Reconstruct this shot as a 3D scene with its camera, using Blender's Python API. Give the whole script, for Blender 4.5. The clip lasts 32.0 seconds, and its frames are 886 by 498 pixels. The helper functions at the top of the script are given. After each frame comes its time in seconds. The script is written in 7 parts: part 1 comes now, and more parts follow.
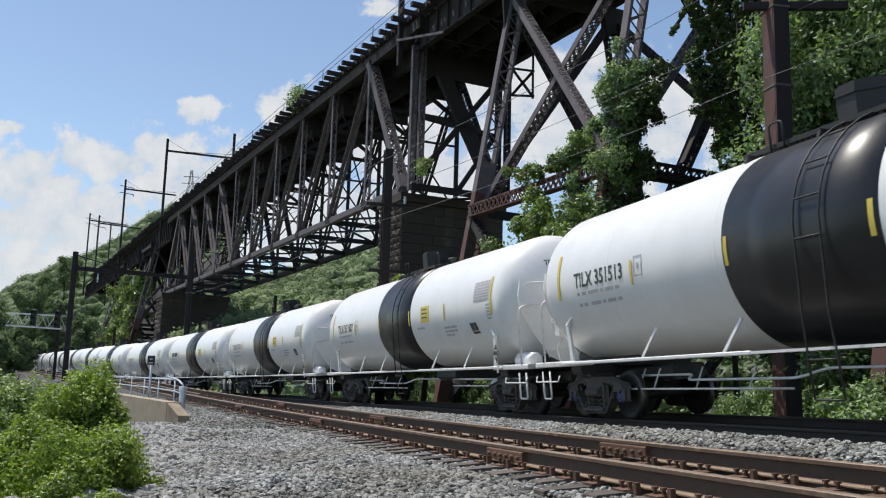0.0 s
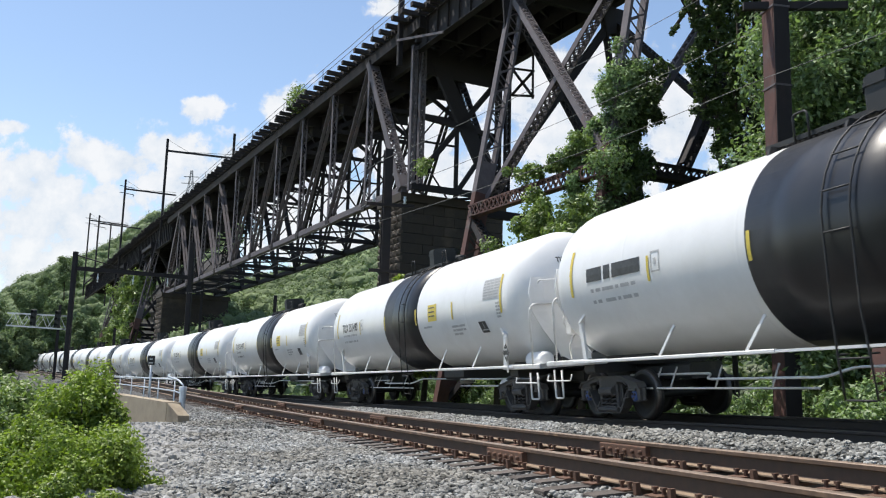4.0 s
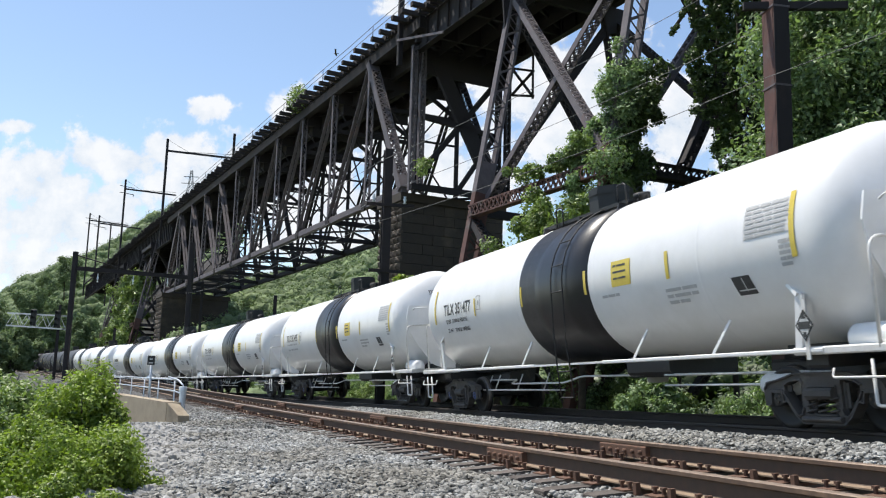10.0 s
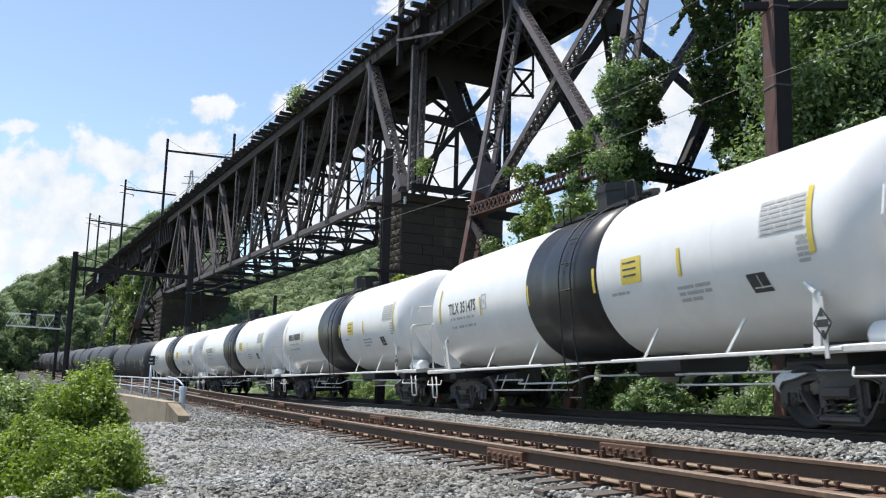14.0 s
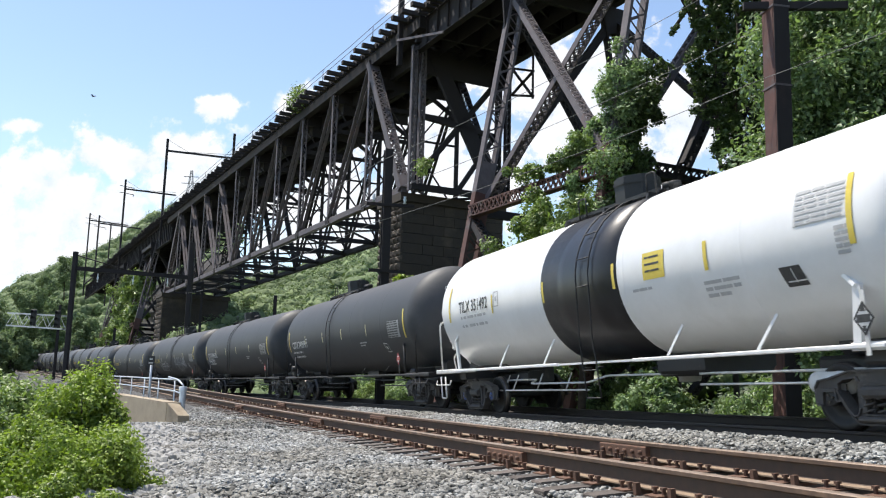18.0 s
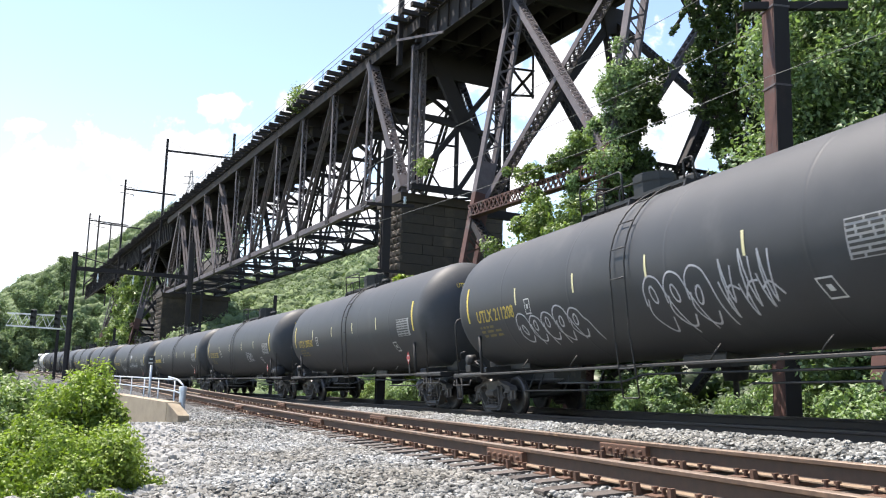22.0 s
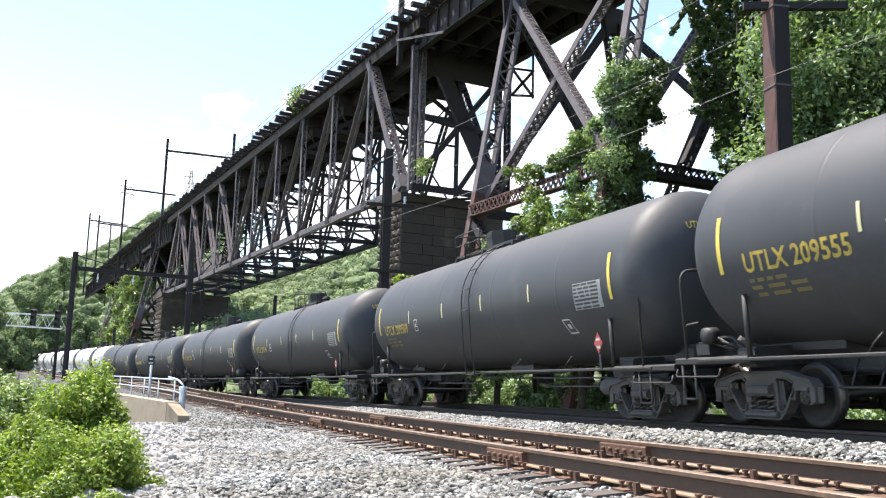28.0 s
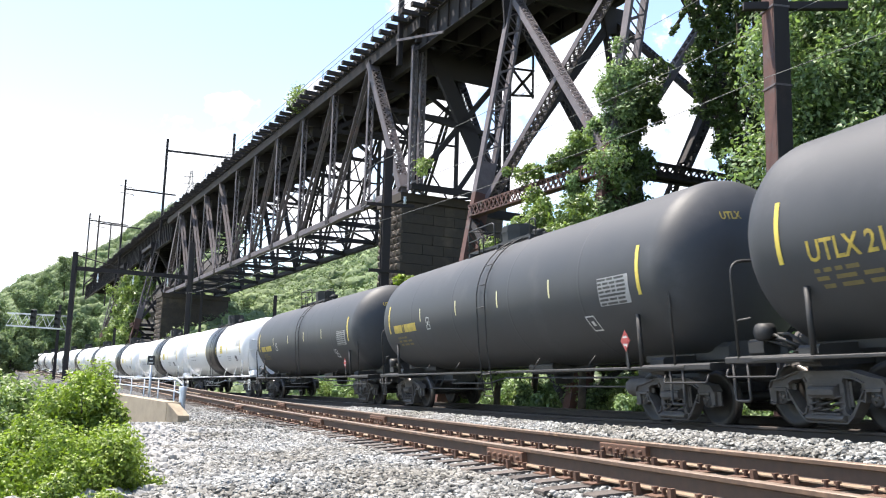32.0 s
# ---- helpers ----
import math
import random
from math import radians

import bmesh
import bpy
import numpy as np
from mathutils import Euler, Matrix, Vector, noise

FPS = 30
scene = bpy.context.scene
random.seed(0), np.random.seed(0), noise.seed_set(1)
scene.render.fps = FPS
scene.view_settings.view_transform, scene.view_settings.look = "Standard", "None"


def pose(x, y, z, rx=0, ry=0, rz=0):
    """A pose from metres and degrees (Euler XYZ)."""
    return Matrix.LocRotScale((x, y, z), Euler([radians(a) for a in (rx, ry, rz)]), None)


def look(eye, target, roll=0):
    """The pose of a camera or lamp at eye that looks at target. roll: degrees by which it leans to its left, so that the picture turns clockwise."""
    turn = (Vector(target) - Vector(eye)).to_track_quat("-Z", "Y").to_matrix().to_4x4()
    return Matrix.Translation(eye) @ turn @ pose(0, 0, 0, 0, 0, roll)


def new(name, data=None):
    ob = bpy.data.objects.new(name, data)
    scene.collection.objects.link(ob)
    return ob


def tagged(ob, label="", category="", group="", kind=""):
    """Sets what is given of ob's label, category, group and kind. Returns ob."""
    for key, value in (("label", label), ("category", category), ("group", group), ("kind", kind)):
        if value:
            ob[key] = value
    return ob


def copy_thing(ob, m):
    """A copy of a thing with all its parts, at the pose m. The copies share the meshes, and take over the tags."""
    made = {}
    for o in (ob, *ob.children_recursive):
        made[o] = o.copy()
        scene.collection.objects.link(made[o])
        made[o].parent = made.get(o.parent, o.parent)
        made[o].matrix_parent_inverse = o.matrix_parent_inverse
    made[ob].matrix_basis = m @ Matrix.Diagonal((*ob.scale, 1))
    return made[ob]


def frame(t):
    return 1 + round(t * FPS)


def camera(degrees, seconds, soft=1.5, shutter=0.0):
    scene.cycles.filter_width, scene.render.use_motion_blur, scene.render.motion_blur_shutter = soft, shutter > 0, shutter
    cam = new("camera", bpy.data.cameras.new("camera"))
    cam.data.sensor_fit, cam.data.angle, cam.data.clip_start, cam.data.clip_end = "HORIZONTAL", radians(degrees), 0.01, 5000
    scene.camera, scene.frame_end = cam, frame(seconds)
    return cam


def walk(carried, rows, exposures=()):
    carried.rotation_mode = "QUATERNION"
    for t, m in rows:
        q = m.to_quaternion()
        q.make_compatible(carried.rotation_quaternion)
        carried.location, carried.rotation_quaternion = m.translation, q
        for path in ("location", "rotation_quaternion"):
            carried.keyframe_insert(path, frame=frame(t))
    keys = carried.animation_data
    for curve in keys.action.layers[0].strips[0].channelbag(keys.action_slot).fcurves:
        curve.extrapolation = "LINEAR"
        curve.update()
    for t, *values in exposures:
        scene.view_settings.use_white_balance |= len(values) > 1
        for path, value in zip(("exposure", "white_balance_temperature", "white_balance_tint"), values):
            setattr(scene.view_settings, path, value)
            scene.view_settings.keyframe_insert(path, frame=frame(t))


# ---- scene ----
# ---- camera ----
cam = camera(51.94, 32.0, soft=1.15, shutter=0.06)
EYE = Vector((0.0, 0.0, 0.2))
TILT, LEAN = 0.1571, 1.555
VIEW = look(EYE, EYE + Vector((0, math.cos(TILT), math.sin(TILT))), LEAN)
walk(cam, [(0.0, VIEW), (32.0, VIEW)],
     exposures=[(0.0, -0.02, 6620, 10), (1.0, 0.20, 6620, 10), (2.0, 0.28, 6620, 10), (3.0, 0.30, 6620, 10), (4.5, 0.20, 6620, 10), (6.0, 0.05, 6620, 10), (7.0, 0.20, 6620, 10), (8.0, 0.30, 6620, 10), (9.0, 0.33, 6620, 10), (11.0, 0.30, 6620, 10), (14.0, 0.33, 6620, 10), (17.0, 0.38, 6620, 10), (18.0, 0.52, 6686, 11), (19.0, 0.92, 6780, 13), (20.0, 1.15, 6880, 14), (21.0, 1.18, 6800, 13), (22.0, 1.02, 6800, 13), (23.0, 0.88, 6800, 13), (24.0, 0.82, 6800, 13), (25.0, 0.82, 6800, 13), (26.5, 1.10, 6800, 13), (28.0, 1.26, 6800, 13), (32.0, 1.26, 6800, 13)])

# ---- world and sun ----
SUN_EL, SUN_AZ = radians(67), math.atan2(-0.86, 0.42)
world = bpy.data.worlds.new("world")
scene.world = world
world.use_nodes = True
wn = world.node_tree.nodes
sky = wn.new("ShaderNodeTexSky")
sky.sky_type, sky.sun_disc = "NISHITA", False
sky.sun_elevation, sky.sun_rotation = SUN_EL, SUN_AZ
sky.air_density, sky.dust_density, sky.ozone_density = 1.0, 0.35, 0.7
wn["Background"].inputs["Strength"].default_value = 0.15
world.node_tree.links.new(sky.outputs[0], wn["Background"].inputs["Color"])
SUN_DIR = Vector((math.sin(SUN_AZ) * math.cos(SUN_EL), math.cos(SUN_AZ) * math.cos(SUN_EL), math.sin(SUN_EL)))
lamp = bpy.data.lights.new("sun", "SUN")
lamp.energy, lamp.angle, lamp.color = 5.0, radians(0.53), (1.0, 0.95, 0.87)
sun = new("sun", lamp)
sun.matrix_basis = look(SUN_DIR * 50, (0, 0, 0))


# ---- materials ----
def mat(name, base, dark=None, scale=4.0, rough=0.7, metal=0.0, bump=0.0, bscale=None, mix=0.5, detail=6.0,
        patch=None, pscale=0.6, pcut=0.55, spread=0.0, space="object", coat=0.0, rvar=0.15, soft=0.12):
    """A painted or natural surface: grain at one scale, patches of stain or wear at a larger one."""
    m = bpy.data.materials.new(name)
    m.use_nodes = True
    nt = m.node_tree
    n, ln = nt.nodes, nt.links
    b = n["Principled BSDF"]
    tc = n.new("ShaderNodeTexCoord")
    if space == "world":
        geo = n.new("ShaderNodeNewGeometry")
        co = geo.outputs["Position"]
    else:
        co = tc.outputs["Object"]
    n1 = n.new("ShaderNodeTexNoise")
    n1.inputs["Scale"].default_value, n1.inputs["Detail"].default_value, n1.inputs["Roughness"].default_value = scale, detail, 0.65
    ln.new(co, n1.inputs["Vector"])
    ramp = n.new("ShaderNodeValToRGB")
    ramp.color_ramp.elements[0].position, ramp.color_ramp.elements[1].position = 0.5 - 0.5 * mix, 0.5 + 0.5 * mix
    dark = dark or tuple(c * 0.7 for c in base)
    ramp.color_ramp.elements[0].color, ramp.color_ramp.elements[1].color = (*dark, 1), (*base, 1)
    ln.new(n1.outputs[0], ramp.inputs[0])
    colour = ramp.outputs[0]
    if patch:
        n2 = n.new("ShaderNodeTexNoise")
        n2.inputs["Scale"].default_value, n2.inputs["Detail"].default_value, n2.inputs["Roughness"].default_value = pscale, 8.0, 0.6
        ln.new(co, n2.inputs["Vector"])
        r2 = n.new("ShaderNodeValToRGB")
        r2.color_ramp.elements[0].position, r2.color_ramp.elements[1].position = pcut, pcut + soft
        ln.new(n2.outputs[0], r2.inputs[0])
        mx = n.new("ShaderNodeMixRGB")
        mx.inputs[2].default_value = (*patch, 1)
        ln.new(r2.outputs[0], mx.inputs[0])
        ln.new(colour, mx.inputs[1])
        colour = mx.outputs[0]
    if spread:
        oi = n.new("ShaderNodeObjectInfo")
        hsv = n.new("ShaderNodeHueSaturation")
        mr = n.new("ShaderNodeMapRange")
        mr.inputs["To Min"].default_value, mr.inputs["To Max"].default_value = 1 - spread, 1 + spread
        ln.new(oi.outputs["Random"], mr.inputs["Value"])
        ln.new(mr.outputs[0], hsv.inputs["Value"])
        ln.new(colour, hsv.inputs["Color"])
        colour = hsv.outputs[0]
    ln.new(colour, b.inputs["Base Color"])
    b.inputs["Metallic"].default_value = metal
    rr = n.new("ShaderNodeMapRange")
    rr.inputs["To Min"].default_value, rr.inputs["To Max"].default_value = max(0.05, rough - rvar), min(1.0, rough + rvar)
    ln.new(n1.outputs[0], rr.inputs["Value"])
    ln.new(rr.outputs[0], b.inputs["Roughness"])
    b.inputs["Coat Weight"].default_value = coat
    if bump:
        nb = n.new("ShaderNodeTexNoise")
        nb.inputs["Scale"].default_value, nb.inputs["Detail"].default_value = bscale or scale * 3, 5.0
        ln.new(co, nb.inputs["Vector"])
        bp = n.new("ShaderNodeBump")
        bp.inputs["Strength"].default_value, bp.inputs["Distance"].default_value = min(1.0, bump), 0.02
        ln.new(nb.outputs[0], bp.inputs["Height"])
        ln.new(bp.outputs[0], b.inputs["Normal"])
    return m


def leafy(name, light, dark, trans=0.35, scale=0.8, rough=0.48):
    """Leaves: each leaf its own tone, clumps lighter and darker, some light let through."""
    m = bpy.data.materials.new(name)
    m.use_nodes = True
    n, ln = m.node_tree.nodes, m.node_tree.links
    b = n["Principled BSDF"]
    geo = n.new("ShaderNodeNewGeometry")
    noi = n.new("ShaderNodeTexNoise")
    noi.inputs["Scale"].default_value, noi.inputs["Detail"].default_value = scale, 3.0
    ln.new(geo.outputs["Position"], noi.inputs["Vector"])
    add = n.new("ShaderNodeMath")
    add.operation = "MULTIPLY_ADD"
    add.inputs[1].default_value = 0.55
    ln.new(geo.outputs["Random Per Island"], add.inputs[0])
    ln.new(noi.outputs[0], add.inputs[2])
    ramp = n.new("ShaderNodeValToRGB")
    ramp.color_ramp.elements[0].position, ramp.color_ramp.elements[1].position = 0.35, 1.0
    ramp.color_ramp.elements[0].color, ramp.color_ramp.elements[1].color = (*dark, 1), (*light, 1)
    ln.new(add.outputs[0], ramp.inputs[0])
    ln.new(ramp.outputs[0], b.inputs["Base Color"])
    b.inputs["Roughness"].default_value = rough
    tr = n.new("ShaderNodeBsdfTranslucent")
    mixc = n.new("ShaderNodeMixRGB")
    mixc.blend_type = "MULTIPLY"
    mixc.inputs[0].default_value, mixc.inputs[2].default_value = 1.0, (0.9, 1.0, 0.5, 1)
    ln.new(ramp.outputs[0], mixc.inputs[1])
    ln.new(mixc.outputs[0], tr.inputs["Color"])
    ms = n.new("ShaderNodeMixShader")
    ms.inputs[0].default_value = trans
    ln.new(b.outputs[0], ms.inputs[1])
    ln.new(tr.outputs[0], ms.inputs[2])
    ln.new(ms.outputs[0], n["Material Output"].inputs["Surface"])
    return m


M_WHITE = mat("white_tank_paint", (0.80, 0.80, 0.80), (0.70, 0.70, 0.69), 1.3, 0.36, patch=(0.60, 0.59, 0.56), pscale=0.5, pcut=0.58, soft=0.25, rvar=0.08, coat=0.15)
M_WHITEMETAL = mat("white_steel", (0.76, 0.76, 0.74), (0.55, 0.53, 0.5), 6, 0.5, patch=(0.35, 0.27, 0.2), pscale=3, pcut=0.66)
M_BAND = mat("black_band_paint", (0.020, 0.021, 0.024), (0.013, 0.013, 0.015), 2, 0.36, patch=(0.035, 0.035, 0.037), pscale=1.2, pcut=0.55, soft=0.3)
M_BLACK = mat("black_tank_paint", (0.049, 0.052, 0.057), (0.033, 0.035, 0.038), 1.2, 0.60, patch=(0.080, 0.081, 0.084), pscale=0.6, pcut=0.56, soft=0.3, rvar=0.1)
M_BLACKMETAL = mat("black_steel", (0.035, 0.034, 0.034), (0.02, 0.02, 0.02), 5, 0.6, patch=(0.08, 0.065, 0.055), pscale=3, pcut=0.6)
M_TRUCK = mat("dusty_cast_steel", (0.105, 0.097, 0.090), (0.045, 0.04, 0.037), 3, 0.78, patch=(0.19, 0.17, 0.155), pscale=2.2, pcut=0.56, bump=0.3, bscale=30)
M_WHEEL = mat("dark_wheel_steel", (0.03, 0.027, 0.025), (0.015, 0.014, 0.013), 5, 0.6, metal=0.3)
M_TREAD = mat("worn_tread_steel", (0.16, 0.145, 0.135), (0.08, 0.07, 0.065), 8, 0.4, metal=0.9)
M_YELLOW = mat("yellow_reflector", (0.72, 0.57, 0.10), (0.6, 0.45, 0.06), 9, 0.45)
M_PALE = mat("pale_yellow_reflector", (0.72, 0.68, 0.40), (0.6, 0.55, 0.3), 9, 0.45)
M_FADED = mat("worn_yellow_stencil", (0.20, 0.16, 0.05), (0.12, 0.10, 0.05), 7, 0.65)
M_DOME = mat("grey_housing_steel", (0.035, 0.036, 0.037), (0.02, 0.02, 0.02), 5, 0.6)
M_YELLOWTXT = mat("faded_yellow_paint", (0.55, 0.40, 0.06), (0.36, 0.27, 0.06), 7, 0.6, mix=0.25)
M_BLACKTXT = mat("black_stencil_paint", (0.03, 0.03, 0.03), (0.06, 0.06, 0.06), 9, 0.5)
M_WHITETXT = mat("white_stencil_paint", (0.70, 0.70, 0.69), (0.45, 0.45, 0.44), 9, 0.6)
M_TABLE = mat("grey_data_table", (0.40, 0.40, 0.40), (0.30, 0.30, 0.30), 9, 0.6)
M_SPRAY = mat("pale_spray_paint", (0.62, 0.63, 0.66), (0.34, 0.34, 0.36), 5, 0.6)
M_GREYTXT = mat("grey_stencil_paint", (0.36, 0.36, 0.36), (0.48, 0.48, 0.48), 9, 0.6)
M_RED = mat("red_placard_edge", (0.45, 0.07, 0.06), (0.3, 0.05, 0.05), 6, 0.5)
M_BLUECAP = mat("blue_bearing_cap", (0.05, 0.10, 0.30), (0.03, 0.06, 0.18), 6, 0.5)
# rusted iron, toned down for the shade under the deck and at the rear
M_IRON = mat("shade_toned_rusted_iron", (0.024, 0.019, 0.021), (0.011, 0.009, 0.010), 1.6, 0.8, patch=(0.040, 0.025, 0.024), pscale=0.9, pcut=0.6, soft=0.2, space="world", bump=0.2, bscale=18)
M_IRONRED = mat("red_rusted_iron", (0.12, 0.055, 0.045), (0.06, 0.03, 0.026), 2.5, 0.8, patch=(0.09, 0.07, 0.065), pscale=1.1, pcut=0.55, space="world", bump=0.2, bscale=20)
# same ironwork, toned up for the sun on its front members
M_IRONLIGHT = mat("sunlit_weathered_iron", (0.135, 0.118, 0.128), (0.070, 0.060, 0.066), 2.5, 0.7, patch=(0.125, 0.085, 0.085), pscale=1.0, pcut=0.58, space="world")
M_TIMBER = mat("creosoted_timber", (0.045, 0.037, 0.034), (0.02, 0.016, 0.015), 5, 0.9, spread=0.25, bump=0.4, bscale=25)
M_TIE = mat("weathered_tie", (0.13, 0.108, 0.092), (0.05, 0.041, 0.035), 7, 0.9, spread=0.3, bump=0.5, bscale=40)
M_STONE = mat("brown_pier_stone", (0.15, 0.115, 0.085), (0.065, 0.05, 0.04), 3, 0.9, patch=(0.05, 0.042, 0.035), pscale=0.8, pcut=0.5, spread=0.35, bump=0.8, bscale=12)
# pier stone darkened to paint the shade on the end wall
M_PIERDARK = mat("shade_dark_masonry", (0.060, 0.047, 0.036), (0.032, 0.026, 0.021), 1.2, 0.9, patch=(0.085, 0.065, 0.047), pscale=0.35, pcut=0.56, spread=0.1, bump=0.6, bscale=6)
M_ROCK = mat("dark_rock_face", (0.085, 0.08, 0.078), (0.03, 0.028, 0.027), 0.35, 0.95, patch=(0.05, 0.05, 0.045), pscale=0.12, pcut=0.5, space="world", bump=1.0, bscale=1.2)
M_MORTAR = mat("dark_mortar", (0.05, 0.043, 0.036), (0.03, 0.026, 0.022), 6, 0.95)
M_CONCRETE = mat("weathered_concrete", (0.40, 0.33, 0.235), (0.29, 0.24, 0.175), 3, 0.9, patch=(0.25, 0.20, 0.14), pscale=1.2, pcut=0.55, bump=0.3, bscale=30)
M_RAILSIDE = mat("rusty_rail_side", (0.15, 0.095, 0.062), (0.075, 0.048, 0.033), 6, 0.8, patch=(0.21, 0.13, 0.08), pscale=3, pcut=0.55, space="world")
# sun on the dusty foot and the head's shade on the web are painted in
M_RAILFOOT = mat("sunlit_dusty_rail_foot", (0.30, 0.22, 0.145), (0.17, 0.115, 0.078), 7, 0.85, space="world")
M_RAILWEB = mat("head_shaded_rust_web", (0.095, 0.062, 0.043), (0.05, 0.034, 0.025), 6, 0.85, space="world")
M_RAILTOP = mat("rusty_rail_head", (0.34, 0.26, 0.20), (0.20, 0.145, 0.105), 8, 0.5, metal=0.5, space="world")
# far rails and ties: the train's shade is mixed into their dirty colours
M_BRIGHT = mat("train_shaded_rail_head", (0.12, 0.10, 0.09), (0.07, 0.06, 0.055), 8, 0.45, metal=0.4, space="world")
M_DARKRAIL = mat("shaded_oily_rail_side", (0.045, 0.036, 0.03), (0.025, 0.02, 0.018), 6, 0.8, space="world")
M_FARTIE = mat("shaded_oily_tie", (0.03, 0.027, 0.025), (0.015, 0.013, 0.012), 6, 0.9, spread=0.2)
M_PLATE = mat("rusty_plate", (0.17, 0.085, 0.05), (0.07, 0.04, 0.028), 12, 0.85, spread=0.2)
M_GALV = mat("galvanised_pipe", (0.62, 0.66, 0.70), (0.48, 0.51, 0.54), 8, 0.4, metal=0.5)
M_STEELWHITE = mat("aluminium_gantry", (0.55, 0.56, 0.57), (0.4, 0.41, 0.42), 6, 0.5, metal=0.3)
M_WIRE = mat("weathered_wire", (0.16, 0.16, 0.16), (0.1, 0.1, 0.1), 5, 0.6)
M_BARK = mat("bark", (0.07, 0.055, 0.042), (0.03, 0.025, 0.02), 7, 0.95, bump=0.6, bscale=20)
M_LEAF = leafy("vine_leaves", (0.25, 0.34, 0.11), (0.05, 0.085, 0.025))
# vine leaves with sunlight put into the light tone, deep shade into the dark
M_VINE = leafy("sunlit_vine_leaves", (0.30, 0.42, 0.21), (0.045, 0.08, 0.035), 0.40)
# leaves on the shadow side: their shade is put into the colour
M_LEAFDARK = leafy("shaded_green_leaves", (0.095, 0.145, 0.045), (0.022, 0.04, 0.015))
M_LEAFBRIGHT = leafy("young_shrub_leaves", (0.31, 0.41, 0.07), (0.075, 0.125, 0.025), 0.42, 1.5)
M_FOREST = leafy("woodland_canopy", (0.20, 0.27, 0.12), (0.085, 0.125, 0.06), 0.2, 0.09, 0.8)
M_GROUND = mat("dry_earth_and_weeds", (0.10, 0.10, 0.045), (0.05, 0.045, 0.025), 0.6, 0.95, patch=(0.05, 0.07, 0.02), pscale=0.25, pcut=0.45, space="world")
M_CANOPY = mat("forest_floor", (0.045, 0.07, 0.018), (0.02, 0.035, 0.01), 0.3, 0.95, space="world")


# ---- mesh tools ----
from mathutils.geometry import tessellate_polygon


class Geo:
    """Collects the vertices and faces of one mesh."""

    def __init__(self):
        self.v, self.f, self.mi, self.smooth = [], [], [], []

    def add(self, verts, faces, m=None, mi=0, smooth=False):
        k = len(self.v)
        self.v += [tuple(m @ Vector(q)) if m else tuple(q) for q in verts]
        self.f += [tuple(i + k for i in fc) for fc in faces]
        self.mi += [mi] * len(faces)
        self.smooth += [smooth] * len(faces)
        return self

    def box(self, x0, x1, y0, y1, z0, z1, m=None, mi=0, c=0.0):
        """A box, with its long edges cut off by c where c is given."""
        if not c:
            vs = [(x, y, z) for z in (z0, z1) for y in (y0, y1) for x in (x0, x1)]
            fs = [(0, 2, 3, 1), (4, 5, 7, 6), (0, 1, 5, 4), (2, 6, 7, 3), (0, 4, 6, 2), (1, 3, 7, 5)]
            return self.add(vs, fs, m, mi)
        ring = [(y0 + c, z0), (y1 - c, z0), (y1, z0 + c), (y1, z1 - c), (y1 - c, z1), (y0 + c, z1), (y0, z1 - c), (y0, z0 + c)]
        return self.prism(ring, x0, x1, m, mi)

    def prism(self, ring, x0, x1, m=None, mi=0, smooth=False):
        """A profile in y, z pulled along x."""
        n = len(ring)
        vs = [(x0, *q) for q in ring] + [(x1, *q) for q in ring]
        fs = [(i, (i + 1) % n, n + (i + 1) % n, n + i) for i in range(n)]
        self.add(vs, fs, m, mi, smooth)
        k = len(self.v) - 2 * n
        self.f += [tuple(k + i for i in reversed(range(n))), tuple(k + n + i for i in range(n))]
        self.mi += [mi, mi]
        self.smooth += [False, False]
        return self

    def beam(self, a, b, w, h, up=(0, 0, 1), mi=0, c=0.0):
        """A box from a to b, w wide and h high."""
        a, b, up = Vector(a), Vector(b), Vector(up)
        x = (b - a).normalized()
        if abs(x.dot(up)) > 0.98:
            up = Vector((0, 1, 0)) if abs(x.y) < 0.9 else Vector((1, 0, 0))
        y = up.cross(x).normalized()
        z = x.cross(y)
        m = Matrix((x, y, z)).transposed().to_4x4()
        m.translation = a
        return self.box(0, (b - a).length, -w / 2, w / 2, -h / 2, h / 2, m, mi, c)

    def tube(self, path, r, n=8, mi=0, closed_ends=True):
        path = [Vector(q) for q in path]
        k = len(self.v)
        prev = None
        for i, q in enumerate(path):
            d = (path[min(i + 1, len(path) - 1)] - path[max(i - 1, 0)]).normalized()
            if prev is None:
                prev = d.orthogonal().normalized()
            y = (prev - d * prev.dot(d)).normalized()
            prev = y
            z = d.cross(y)
            rad = r[i] if isinstance(r, (list, tuple)) else r
            self.v += [tuple(q + (y * math.cos(a) + z * math.sin(a)) * rad) for a in (2 * math.pi * j / n for j in range(n))]
        for i in range(len(path) - 1):
            for j in range(n):
                self.f.append((k + i * n + j, k + i * n + (j + 1) % n, k + (i + 1) * n + (j + 1) % n, k + (i + 1) * n + j))
                self.mi.append(mi), self.smooth.append(True)
        if closed_ends:
            e = k + (len(path) - 1) * n
            self.f += [tuple(k + j for j in reversed(range(n))), tuple(e + j for j in range(n))]
            self.mi += [mi, mi]
            self.smooth += [False, False]
        return self

    def lathe(self, prof, n=48, axis="x", m=None, mi=0, smooth=True):
        """A profile of (place along the axis, radius) turned about the axis."""
        vs, fs = [], []
        for x, r in prof:
            for j in range(n):
                a = 2 * math.pi * j / n
                p = (x, r * math.cos(a), r * math.sin(a))
                vs.append(p if axis == "x" else (p[1], p[0], p[2]) if axis == "y" else (p[1], p[2], p[0]))
        flip = axis == "y"
